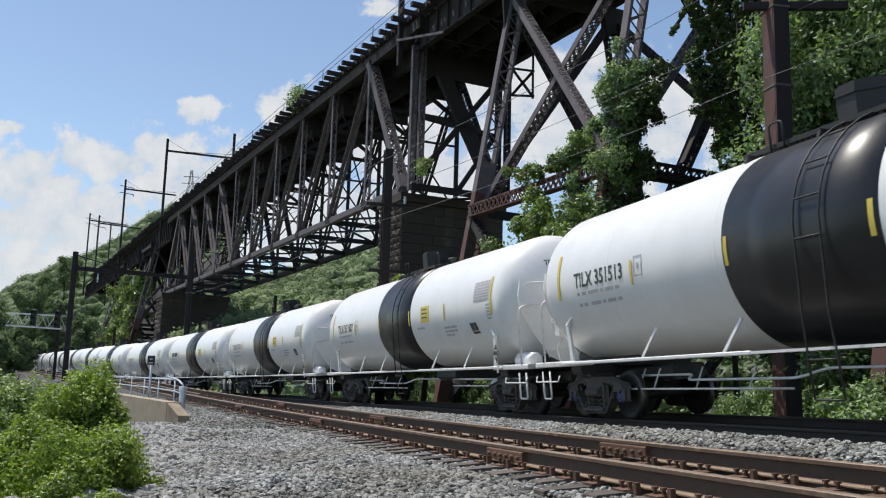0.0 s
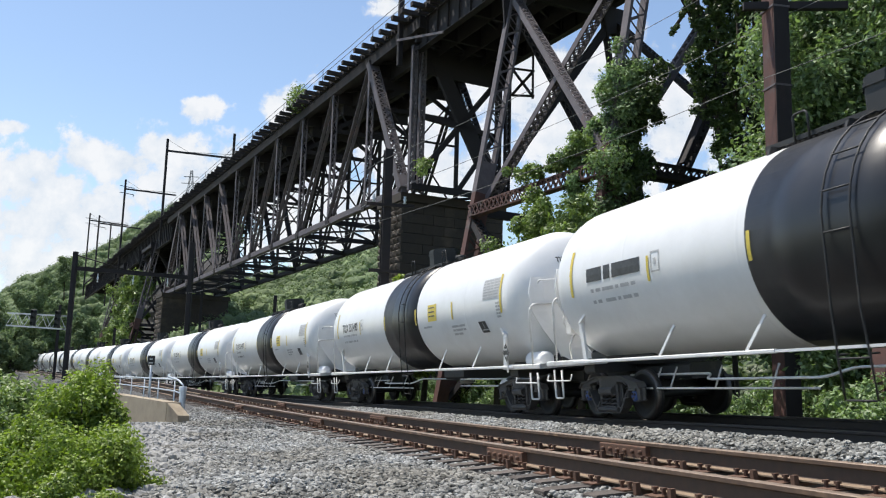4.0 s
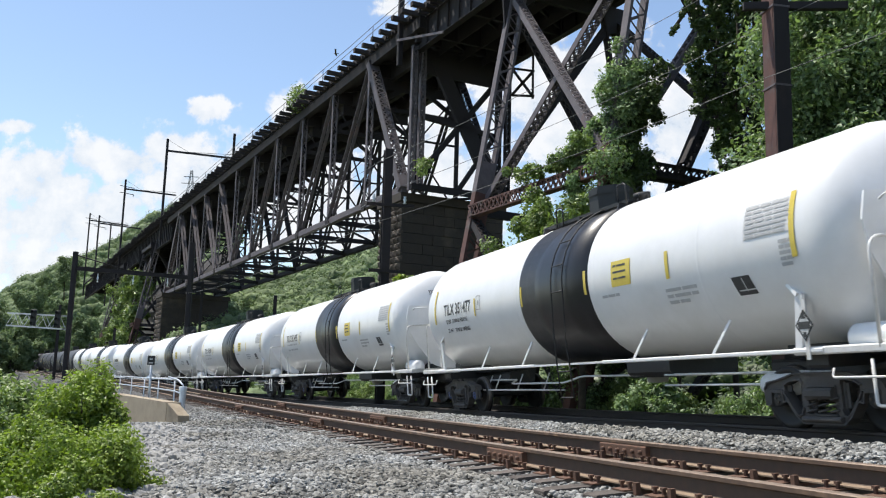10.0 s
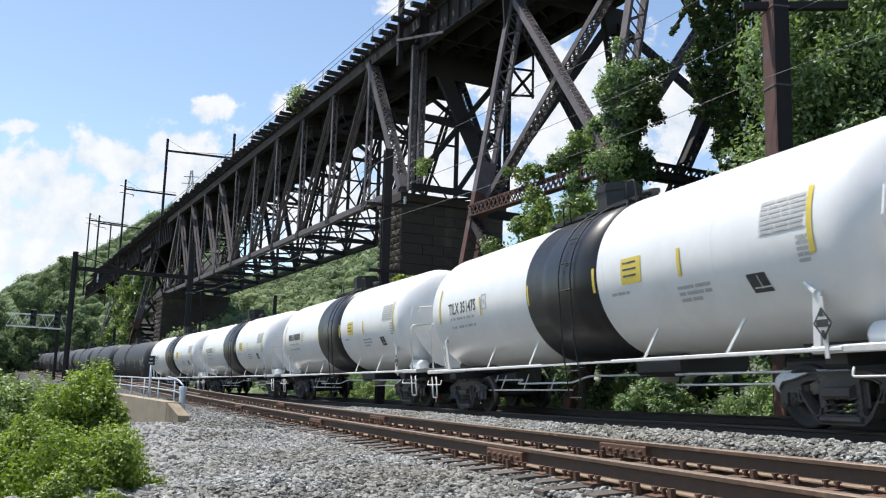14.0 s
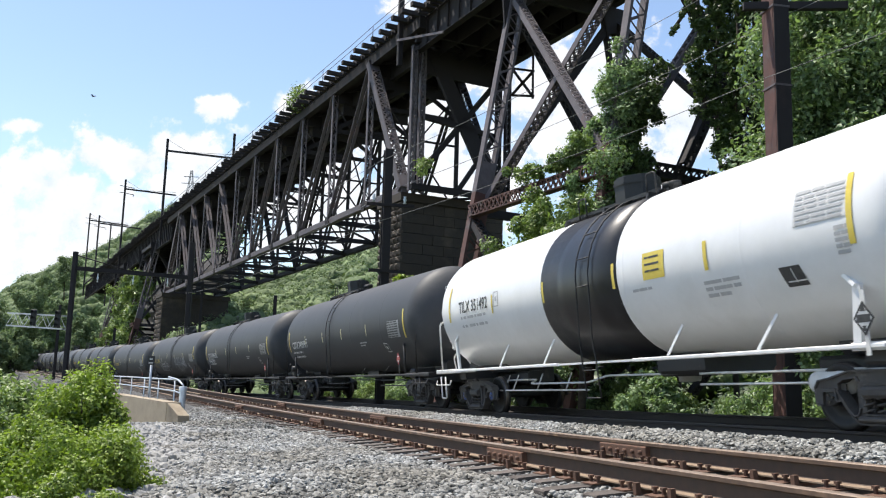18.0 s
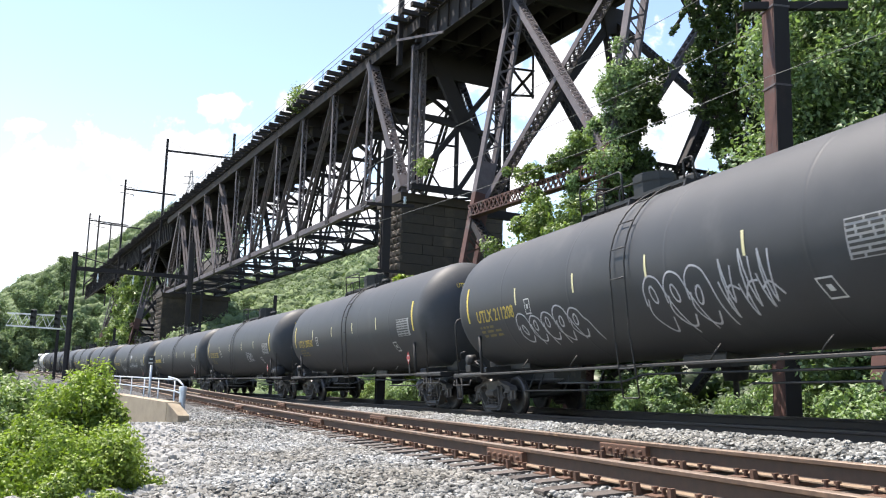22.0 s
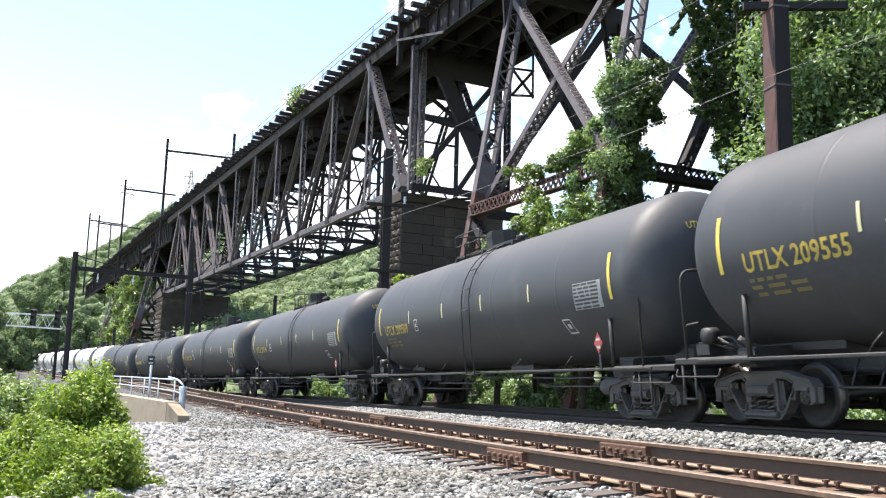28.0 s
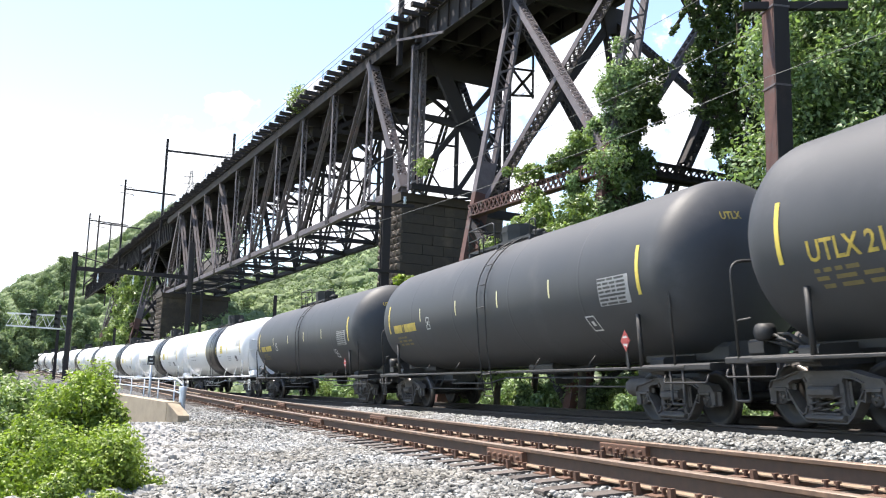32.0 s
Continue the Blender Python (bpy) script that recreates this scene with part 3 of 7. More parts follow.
def chassis(car, paint, metal, half, r, truck_x, rail_label, white):
    """What both kinds of car share: stub sills, side rails, struts, end platforms, handrails, steps, trucks."""
    ZR = 1.14 if white else 1.03
    for s in (-1, 1):
        end = s * half
        sill = part("stub_sill", Geo().box(min(s * 4.9, end), max(s * 4.9, end), -0.36, 0.36, 0.72, 1.02, c=0.05), M_BLACKMETAL, car, "heavy steel end sill")
        part("cradle", Geo().box(min(s * 5.6, s * 8.0), max(s * 5.6, s * 8.0), -0.62, 0.62, 1.03, 1.40, c=0.08), M_BLACKMETAL, sill)
        part("end_platform", Geo().box(min(s * 6.65, end), max(s * 6.65, end), -1.46, -1.02, ZR - 0.06, ZR + 0.05, c=0.02).box(min(s * 8.0, end), max(s * 8.0, end), -1.42, 1.42, ZR - 0.05, ZR + 0.04, c=0.02), metal, sill, "narrow steel end platform")
        part("body_bolster", Geo().box(s * 6.9 - 0.2, s * 6.9 + 0.2, -1.30, 1.30, 0.90, 1.20, c=0.04), M_BLACKMETAL, sill)
        add_truck(car, s * truck_x, blue=white and s < 0)
        coupler(end + s * 0.30, s, car)
        # inverted-U end handrail across the car, and steps below it
        xr = 7.63 if s > 0 and not white else s * (half - (0.44 if white and s < 0 else 0.32))
        rod("end_handrail", bend([(xr, -1.44, ZR), (xr, -1.44, 2.52), (xr, 1.44, 2.52), (xr, 1.44, ZR)], 0.22), 0.024, metal, car, 8)
        for y in (-1.43, 1.43):
            rod("step_iron", bend([(xr - 0.17, y, 1.0), (xr - 0.17, y, 0.42), (xr + 0.17, y, 0.42), (xr + 0.17, y, 1.0)], 0.06), 0.022, metal, car, 6)
            rod("grab_iron", bend([(s * 7.35, y * 1.02, 0.90), (s * 7.35, y * 1.05, 0.78), (s * (half - 0.05), y * 1.05, 0.78), (s * (half - 0.05), y * 1.02, 0.9)], 0.05), 0.016, metal, car, 6)
            if not white:
                rod("bracket_post", [(s * 6.65, y, 1.0), (s * 6.65, y, 1.98)], 0.042, metal, car, 8)
                continue
            g = Geo()
            g.beam((s * 6.75, y, 1.14), (s * 6.85, y, 1.92), 0.05, 0.13, (1, 0, 0))
            g.beam((s * 6.85, y, 1.90), (s * 6.62, y * 0.97, 2.08), 0.05, 0.12, (0, 1, 0))
            part("bolster_bracket", g, paint if white else metal, car, "bent steel bracket from sill to tank")
    for y in (-1.45, 1.45):
        g = Geo()
        if white:
            g.beam((-7.2, y, 1.14), (-1.25, y, 1.14), 0.06, 0.065, c=0.015)
            g.beam((1.6, y, 1.14), (7.2, y, 1.14), 0.06, 0.065, c=0.015)
            g.beam((-1.25, y, 1.14), (1.6, y, 1.14), 0.035, 0.04)
        else:
            g.beam((-7.9, y, 1.03), (7.9, y, 1.03), 0.05, 0.055, c=0.012)
        part("side_rail", g, paint if white else metal, car, rail_label)
        for x in (-4.15, -1.87, 2.66, 4.9) if white else (-4.35, -2.1, 2.47, 4.8):
            g = Geo().beam((x, y, 1.17), (x + 0.36, y * 0.93, 1.66), 0.05, 0.022, (0, 1, 0)) if white else Geo().tube([(x, y, 1.05), (x + 0.07, y * 0.98, 1.17), (x + 0.17, y * 0.93, 1.30)], 0.012, 5)
            part("rail_strut", g, paint if white else metal, car)
    part("outlet_skid", Geo().box(1.3, 2.7, -0.75, 0.75, 0.80, 1.20, c=0.1) if white else Geo().box(0.5, 1.7, -0.55, 0.55, 0.92, 1.24, c=0.1), M_BLACKMETAL, car, "dark outlet skid under the belly")
    # pipes and valve under the belly
    rod("brake_pipe", bend([(-6.6, -0.55, 0.82), (-3.9, -0.62, 0.82), (-3.6, -0.95, 0.74), (-0.9, -0.95, 0.74), (-0.6, -0.7, 0.86), (6.4, -0.6, 0.82)], 0.15), 0.022, metal, car, 6)
    rod("train_pipe", [(-6.4, -0.80, 0.58), (-1.2, -0.80, 0.58)], 0.02, metal, car, 6)
    for x in (-5.4, -4.9, -3.6, -2.2):
        rod("pipe_hanger", [(x, -0.80, 0.58), (x, -0.62, 0.95)], 0.016, metal, car, 5)
    rod("train_pipe", [(2.6, -0.80, 0.66), (6.2, -0.80, 0.66)], 0.02, metal, car, 6)
    rod("train_pipe", [(2.6, -0.80, 0.84), (6.2, -0.80, 0.84)], 0.02, metal, car, 6)
    g = Geo()
    g.lathe([(ZC - r + 0.05, 0.55), (ZC - r - 0.10, 0.50), (ZC - r - 0.16, 0.25), (ZC - r - 0.42, 0.20), (ZC - r - 0.44, 0.001)], 16, "z", Matrix.Translation((1.2, 0, 0)))
    part("outlet_valve", g, metal, car, "bottom outlet valve housing")
    g = Geo()
    g.lathe([(5.2, 0.001), (5.22, 0.15), (5.3, 0.18), (5.9, 0.18), (5.98, 0.15), (6.0, 0.001)], 14, "x", Matrix.Translation((0, -0.75, 0.66)))
    part("brake_cylinder", g, M_WHITEMETAL if white else M_TRUCK, car, "round brake cylinder")


def diamond(x, z, car, half=0.19, ink=M_RED, stalk=0.12):
    """A hazard placard on its bracket: white diamond with a red edge and an unreadable panel."""
    y = -1.50
    g = Geo()
    g.box(x - 0.035, x + 0.035, y + 0.012, y + 0.03, 1.02, z + stalk)
    holder = part("placard_holder", g, M_WHITEMETAL if stalk > 0.2 else M_BLACKMETAL, car)
    d = Geo().add([(x, y, z - half * 1.3), (x + half, y, z), (x, y, z + half * 1.3), (x - half, y, z)], [(0, 1, 2, 3)])
    pl = part("placard", d, ink, holder, "small diamond hazard placard")
    h = half * 0.78
    q = Geo().add([(x, y - 0.004, z - h * 1.3), (x + h, y - 0.004, z), (x, y - 0.004, z + h * 1.3), (x - h, y - 0.004, z)], [(0, 1, 2, 3)])
    q.add([(x - 0.11, y - 0.008, z - 0.05), (x + 0.11, y - 0.008, z - 0.05), (x + 0.11, y - 0.008, z + 0.05), (x - 0.11, y - 0.008, z + 0.05)], [(0, 1, 2, 3)], mi=1)
    q.add([(x - 0.05, y - 0.008, z + 0.09), (x + 0.05, y - 0.008, z + 0.09), (x, y - 0.008, z + 0.19)], [(0, 1, 2)], mi=1)
    q.add([(x - 0.03, y - 0.008, z - 0.16), (x + 0.03, y - 0.008, z - 0.16), (x + 0.03, y - 0.008, z - 0.09), (x - 0.03, y - 0.008, z - 0.09)], [(0, 1, 2, 3)], mi=1)
    part("placard_face", q, (M_WHITETXT, ink), holder)


def data_block(x0, x1, z0, z1, car, plate, ink, r, slant=0.06):
    g = shell_patch(x0, x1, z0, z1, 0.005, r, slant)
    panel = part("data_panel", g, plate, car, "block of small stencilled data")
    rows = [[0.30, 0.22, 0.34], [0.14, 0.2, 0.2, 0.3], [0.14, 0.25, 0.15, 0.3], [0.2, 0.2, 0.14, 0.3], [0.92], [0.3, 0.26, 0.26], [0.2, 0.36, 0.26]]
    hh = (z1 - z0) / len(rows)
    part("small_writing", bars(x0 + 0.03 + slant * (z1 - z0) * 0.5, z1 - 0.02, rows, (x1 - x0) * 0.92, hh * 0.55, hh * 0.45, r + 0.004, slant), ink, panel)


def white_car():
    r, half = R_TANK, 8.45
    car = thing("tank_car", "white railway tank car with a black band round its middle", "tank car", "cars of the passing train")
    part("tank", Geo().lathe(tank_profile(16.2, r), 56, m=Matrix.Translation((0, 0, ZC))), M_WHITE, car, "glossy white cylindrical tank")
    g = Geo().lathe([(-1.50, r), (-1.50, r + 0.007), (-0.5, r + 0.007), (0.5, r + 0.007), (1.50, r + 0.007), (1.50, r)], 56, m=Matrix.Translation((0, 0, ZC)))
    part("band", g, M_BAND, car, "wide black painted band")
    chassis(car, M_WHITE, M_WHITEMETAL, half, r, 6.65, "white steel side rail", True)
    walkway(-2.1, 1.5, M_BLACKMETAL, car, r, None)
    dome(0.08, M_DOME, car, r, 0.44, 0.62)
    ladder(0.35, M_BLACKMETAL, car, r)
    for x, z0, z1, w in ((-6.84, 2.25, 3.16, 0.10), (-4.07, 2.28, 2.72, 0.07), (-1.42, 2.28, 2.72, 0.08), (1.38, 2.28, 2.74, 0.09), (4.08, 2.28, 2.74, 0.09), (7.0, 2.25, 3.16, 0.10)):
        part("reflector", shell_patch(x - w / 2, x + w / 2, z0, z1, 0.011), M_YELLOW, car, "yellow reflective stripe")
    part("warning_sign", shell_patch(2.34, 2.97, 2.32, 2.78, 0.008, slant=0.05), M_YELLOW, car, "yellow warning panel")
    part("small_writing", bars(2.42, 2.71, [[0.2, 0.6], [0.85], [0.3, 0.5]], 0.5, 0.035, 0.08, R_TANK + 0.004, 0.05), M_BLACKTXT, car)
    data_block(6.0, 7.0, 2.62, 3.10, car, M_WHITETXT, M_GREYTXT, r)
    part("small_writing", bars(6.72, 2.52, [[0.5, 0.4], [0.3, 0.5], [0.6], [0.3, 0.4], [0.6]], 0.35, 0.05, 0.03), M_GREYTXT, car)
    part("small_writing", bars(3.92, 2.12, [[0.5, 0.45], [0.2, 0.5, 0.2], [0.3, 0.3]], 0.85, 0.055, 0.045), M_GREYTXT, car)
    part("small_writing", bars(1.95, 2.20, [[0.3, 0.4, 0.2]], 0.6, 0.05, 0.04), M_GREYTXT, car)
    part("stencil_panel", shell_patch(5.66, 6.06, 1.84, 2.12, 0.006, slant=-0.25), M_BLACKTXT, car, "black square stencil panel")
    part("small_writing", bars(5.70, 1.92, [[0.95]], 0.38, 0.02, 0.02, R_TANK + 0.004, -0.25), M_WHITETXT, car)
    part("small_writing", bars(5.86, 2.09, [[0.05]], 0.4, 0.2, 0.02, R_TANK + 0.004, -0.25), M_WHITETXT, car)
    part("stencil_box", outline(-3.98, 2.42, 0.26, 0.36, r, 0.025), M_GREYTXT, car)
    diamond(6.95, 1.48, car, 0.17, M_BLACKTXT, 0.36)
    g = Geo().lathe([(7.40, 0.001), (7.40, 0.15), (7.46, 0.19), (8.12, 0.19), (8.18, 0.15), (8.18, 0.001)], 16, "x", Matrix.Translation((0, -1.08, 1.27)))
    part("air_reservoir", g, M_WHITE, car, "cream white air reservoir")
    for s in (-1, 1):
        part("head_shield", shield(r, s), M_WHITE, car, "white head shield plate tapering to the sill")
        for y in (-0.9, 0.9):
            rod("grab_iron", bend([(s * 8.14, y - 0.28, 2.98), (s * 8.24, y - 0.28, 3.04), (s * 8.24, y + 0.28, 3.04), (s * 8.14, y + 0.28, 2.98)], 0.04), 0.016, M_WHITE, car, 5)
    # hand brake housing and pipes on the rear shield
    g = Geo()
    g.box(-8.42, -8.2, -0.95, -0.62, 1.72, 2.16, c=0.05)
    g.lathe([(-8.50, 0.001), (-8.50, 0.06), (-8.42, 0.07)], 10, "x", Matrix.Translation((0, -0.78, 2.05)))
    g.tube([(-8.47 , -0.78 + 0.20 * math.cos(a * 0.5), 2.05 + 0.20 * math.sin(a * 0.5)) for a in range(14)], 0.018, 5)
    for k in range(4):
        g.tube([(-8.48, -0.78, 2.05), (-8.47, -0.78 + 0.20 * math.cos(k * 1.57), 2.05 + 0.20 * math.sin(k * 1.57))], 0.012, 5)
    g.tube(bend([(-8.3, -0.8, 1.75), (-8.34, -0.95, 1.5), (-8.3, -0.9, 1.1)], 0.08), 0.02, 5)
    part("hand_brake", g, M_WHITEMETAL, car, "pale hand brake wheel and housing")
    return car


def shield(r, s):
    """A plate standing before the tank's end: level top edge, sides that draw in towards the sill."""
    g = Geo()
    rows = [(3.12, 1.28), (2.75, 1.36), (2.35, 1.30), (1.95, 1.08), (1.5, 0.74), (1.08, 0.48)]
    n = 8
    vs = []
    for d in (0.0, 0.035):
        for z, w in rows:
            for j in range(n + 1):
                y = -w + 2 * w * j / n
                rr = min(1.0, math.hypot(y, (z - ZC) * 0.9) / r)
                vs.append((s * (8.14 + d - 0.42 * (1 - math.sqrt(1 - 0.85 * rr * rr))), y, z))
    k = len(rows) * (n + 1)
    fs = []
    for i in range(len(rows) - 1):
        for j in range(n):
            q = (i * (n + 1) + j, (i + 1) * (n + 1) + j, (i + 1) * (n + 1) + j + 1, i * (n + 1) + j + 1)
            fs += [tuple(k + e for e in q) if s > 0 else tuple(k + e for e in q[::-1]), q[::-1] if s > 0 else q]
    rim = [j for j in range(n + 1)] + [i * (n + 1) + n for i in range(1, len(rows))] + [(len(rows) - 1) * (n + 1) + j for j in range(n - 1, -1, -1)] + [i * (n + 1) for i in range(len(rows) - 2, 0, -1)]
    for p, q in zip(rim, rim[1:] + rim[:1]):
        fs.append((p, q, k + q, k + p))
    return g.add(vs, fs)


def black_car(first_kind, later=False):
    """first_kind: the two cars with white lettering; the others carry yellow, the later build with its ladder set further on."""
    r, half = R_TANK, 8.55
    car = thing("tank_car", "black railway tank car with white lettering" if first_kind else "dusty black railway tank car with yellow lettering", "tank car", "cars of the passing train")
    part("tank", Geo().lathe(tank_profile(16.4, r), 56, m=Matrix.Translation((0, 0, ZC))), M_BLACK, car, "matt black cylindrical tank")
    chassis(car, M_BLACKMETAL, M_BLACKMETAL, half, r, 6.95, "black steel side rail", False)
    lx = -0.82 if first_kind else -0.50 if later else 0.32
    low = -0.16 if first_kind else 0.0
    walkway(lx - (1.6 if later else 3.0), lx + (2.2 if later else 1.05), M_BLACKMETAL, car, r, None if first_kind else (lx - 1.65, lx - 0.6) if later else (lx - 3.05, lx - 1.35))
    dome(1.05 if later else lx - 0.95, M_DOME, car, r, 0.40, 0.55)
    ladder(lx, M_BLACKMETAL, car, r)
    ticks = (-4.38, -1.83, 0.66, 3.5) if first_kind else (-3.95, -1.40, 1.43, 3.95) if later else (-4.12, -1.45, 1.12, 3.68)
    for x in ticks:
        part("reflector", shell_patch(x - 0.03, x + 0.03, 2.37 + low, 2.75 + low, 0.008, r), M_PALE, car, "yellow reflective stripe")
    for x, w in ((-7.08 if first_kind else -6.95, 0.09), (6.95 if not first_kind else 7.05, 0.10)):
        part("reflector", shell_patch(x - w / 2, x + w / 2, 2.15 + low, 3.02 + low, 0.008, r), M_YELLOW, car, "tall yellow reflective stripe")
    data_block(5.58, 6.62, 2.04, 2.56, car, M_TABLE, M_BLACKTXT, r)
    g = outline(4.95, 1.60, 0.32, 0.30, r, 0.025, -0.3)
    part("stencil_box", g, M_WHITETXT, car)
    ink = M_WHITETXT if first_kind else M_YELLOWTXT
    part("small_writing", bars(-6.7, 1.98, [[0.05, 0.08, 0.14, 0.05, 0.02, 0.14, 0.06], [0.05, 0.08, 0.16, 0.05, 0.02, 0.14, 0.06]], 2.0, 0.07, 0.12, r) if first_kind else bars(-6.4, 2.02, [[0.07, 0.09, 0.08, 0.14], [0.14, 0.0, 0.22, 0.0, 0.20], [0.0, 0.13, 0.0, 0.22, 0.0, 0.18]], R_TANK, 0.055, 0.05, r), ink if first_kind else M_FADED, car)
    if first_kind:
        part("small_writing", bars(2.6, 2.02, [[0.3, 0.2, 0.3], [0.26, 0.3]], 0.8, 0.04, 0.05, r), M_GREYTXT, car)
    part("stencil_box", outline(-4.40 if first_kind else -3.70, 2.12, 0.26, 0.34, r, 0.025), M_WHITETXT, car)
    diamond(6.28, 1.53, car, 0.155)
    if later:
        g = Geo().lathe([(6.62, 0.001), (6.62, 0.19), (6.70, 0.24), (7.45, 0.24), (7.53, 0.19), (7.53, 0.001)], 18, "x", Matrix.Translation((0, -1.20, 1.34)))
        for x in (6.9, 7.25):
            g.lathe([(x, 0.24), (x, 0.255), (x + 0.05, 0.255), (x + 0.05, 0.24)], 18, "x", Matrix.Translation((0, -1.20, 1.34)))
        part("air_reservoir", g, M_BLACKMETAL, car, "dusty black air reservoir")
    # brake valve group on the rear platform
    g = Geo()
    g.box(-8.3, -7.95, -1.2, -0.9, 1.08, 1.32, c=0.04)
    g.lathe([(0.0, 0.001), (0.0, 0.13), (0.22, 0.13), (0.22, 0.001)], 12, "y", Matrix.Translation((-7.9, -1.3, 1.42)))
    for k in range(4):
        g.tube([(-8.2 + k * 0.16, -1.1, 1.2 + 0.06 * k), (-7.9 + k * 0.16, -1.15, 1.3 + 0.07 * (k % 2)), (-7.5 + k * 0.1, -1.0, 1.15)], 0.025, 5)
    g.tube(bend([(-8.5, -1.25, 1.42), (-8.45, -1.25, 1.62), (-8.1, -1.25, 1.64)], 0.05), 0.02, 5)
    part("brake_valve", g, M_BLACKMETAL, car, "dark brake valve and pipes")
    return car


def spray(car, strokes, r, wide=0.034):
    """Sprayed lines on the tank's side: each stroke a run of (x, z) points, smoothed."""
    g = Geo()
    for pts in strokes:
        fine = []
        n = len(pts)
        for i in range(n - 1):
            p0, p1, p2, p3 = (pts[max(0, min(n - 1, i + k))] for k in (-1, 0, 1, 2))
            for j in range(5):
                t = j / 5
                fine.append(tuple(0.5 * (2 * b + (c - a) * t + (2 * a - 5 * b + 4 * c - d) * t * t + (3 * b - a - 3 * c + d) * t**3) for a, b, c, d in zip(p0, p1, p2, p3)))
        fine.append(pts[-1])
        for (xa, za), (xb, zb) in zip(fine, fine[1:]):
            d = Vector((xb - xa, zb - za))
            if d.length < 1e-4:
                continue
            nx, nz = -d.y / d.length * wide / 2, d.x / d.length * wide / 2
            ex, ez = d.x / d.length * wide * 0.3, d.y / d.length * wide * 0.3
            quad = [(xa - nx - ex, za - nz - ez), (xb - nx + ex, zb - nz + ez), (xb + nx + ex, zb + nz + ez), (xa + nx - ex, za + nz - ez)]
            g.add([(x, -math.sqrt((r + 0.008)**2 - (z + LIFT - ZC)**2), z + LIFT) for x, z in quad], [(0, 1, 2, 3)])
    part("sprayed_scrawl", g, M_SPRAY, car, "looping pale spray-painted scrawl")


def bubble_scrawl(car, x0, x1, z0, z1, letters, seed, r):
    """Swollen unreadable letters: humped tops, hooked tails, small loops inside."""
    rng = random.Random(seed)
    w, h = (x1 - x0) / letters, z1 - z0
    strokes = []
    for k in range(letters):
        x, top = x0 + w * k, z1 - h * rng.uniform(0.0, 0.22)
        lean = rng.uniform(0.05, 0.22) * w
        strokes.append([(x - 0.05 * w, z0 + h * 0.45), (x + 0.02 * w, top - h * 0.18), (x + 0.32 * w, top), (x + 0.75 * w, top - h * 0.08), (x + 0.98 * w, top - h * 0.32), (x + w + lean, z0 + h * rng.uniform(0.25, 0.45)), (x + w + lean * 2.2, z0 - h * rng.uniform(0.0, 0.12))])
        strokes.append([(x + 0.1 * w, z0 + h * 0.55), (x + 0.0 * w, z0 + h * 0.30), (x + 0.25 * w, z0 + h * 0.08), (x + 0.6 * w, z0 + h * rng.uniform(-0.05, 0.1)), (x + 0.85 * w, z0 + h * 0.2)])
        a = rng.uniform(-0.5, 0.5)
        cx, cz = x + 0.42 * w, z0 + h * rng.uniform(0.42, 0.62)
        strokes.append([(cx + 0.13 * w * math.cos(q) + a * 0.2 * h * math.sin(q) * 0.5, cz + 0.15 * h * math.sin(q)) for q in (0.4 + 0.9 * i for i in range(8))])
    spray(car, strokes, r)


def spiky_scrawl(car, x0, x1, z0, z1, letters, seed, r, wide=0.026):
    """Quick pointed letters, up and down strokes that cross."""
    rng = random.Random(seed)
    w, h = (x1 - x0) / letters, z1 - z0
    strokes = []
    for k in range(letters):
        x = x0 + w * k
        j = lambda v: rng.uniform(-v, v)
        strokes.append([(x, z0 + h * (0.55 + j(0.1))), (x + 0.2 * w, z0 + h * j(0.12)), (x + (0.35 + j(0.1)) * w, z1 - h * abs(j(0.15))), (x + (0.55 + j(0.1)) * w, z0 + h * (0.2 + j(0.15))), (x + 0.8 * w, z1 - h * abs(j(0.3)))])
        strokes.append([(x + 0.1 * w, z0 + h * (0.3 + j(0.1))), (x + 0.5 * w, z0 + h * (0.45 + j(0.1))), (x + 0.95 * w, z0 + h * (0.35 + j(0.15)))])
    spray(car, strokes, r, wide)


WHITE_NUMBERS = ["", "", "351513", "351507", "351510", "", "351490", "351497", "351470", "351478", "351477", "351495", "351504", "351475", "", "351501", "351492"]
BLACK_NUMBERS = ["740399", "740010", "211208", "209560", "211203", "", "209555", "209569", "209546", "211202", "", ""]
CARS = []
WHITE, FIRST, BLACK, LATER = white_car(), black_car(True), black_car(False), black_car(False, True)
used = set()


def place_car(master, offset):
    if master in used:
        car = copy_thing(master, Matrix.Identity(4))
    else:
        car = master
        used.add(master)
    CARS.append((car, offset + {4: -0.12, 18: 0.33, 19: 0.33, 20: 0.24, 21: 0.20, 22: 0.42, 24: 0.35, 25: 0.2}.get(len(CARS), 0.0)))
    return car


for i in range(17):
    car = place_car(WHITE, 223.39 - 17.61 * (i - 2) + 7.85)
for i in range(12):
    car = place_car(FIRST if i < 2 else LATER if BLACK_NUMBERS[i] in ("211203", "211202") else BLACK, -40.8 - 17.905 * i + 8.0)
for i in range(16):
    car = place_car(WHITE, -237.8 - 17.61 * (i + 1) + 7.85)
for i, number in enumerate(WHITE_NUMBERS):
    if number:
        part("car_number", lettering("TILX " + number, 0.40, -6.18, 2.44, squeeze=0.86), M_BLACKTXT, CARS[i][0], "black stencilled car number")
        part("end_number", head_lettering("TILX " + number, 0.19, 0.55, 3.3, R_TANK, 8.1), M_BLACKTXT, CARS[i][0])
    else:
        part("car_number", bars(-6.22, 2.74, [[0.3, 0.12, 0.5]], 1.9, 0.26, 0.05), M_BLACKTXT, CARS[i][0], "black stencilled car number")
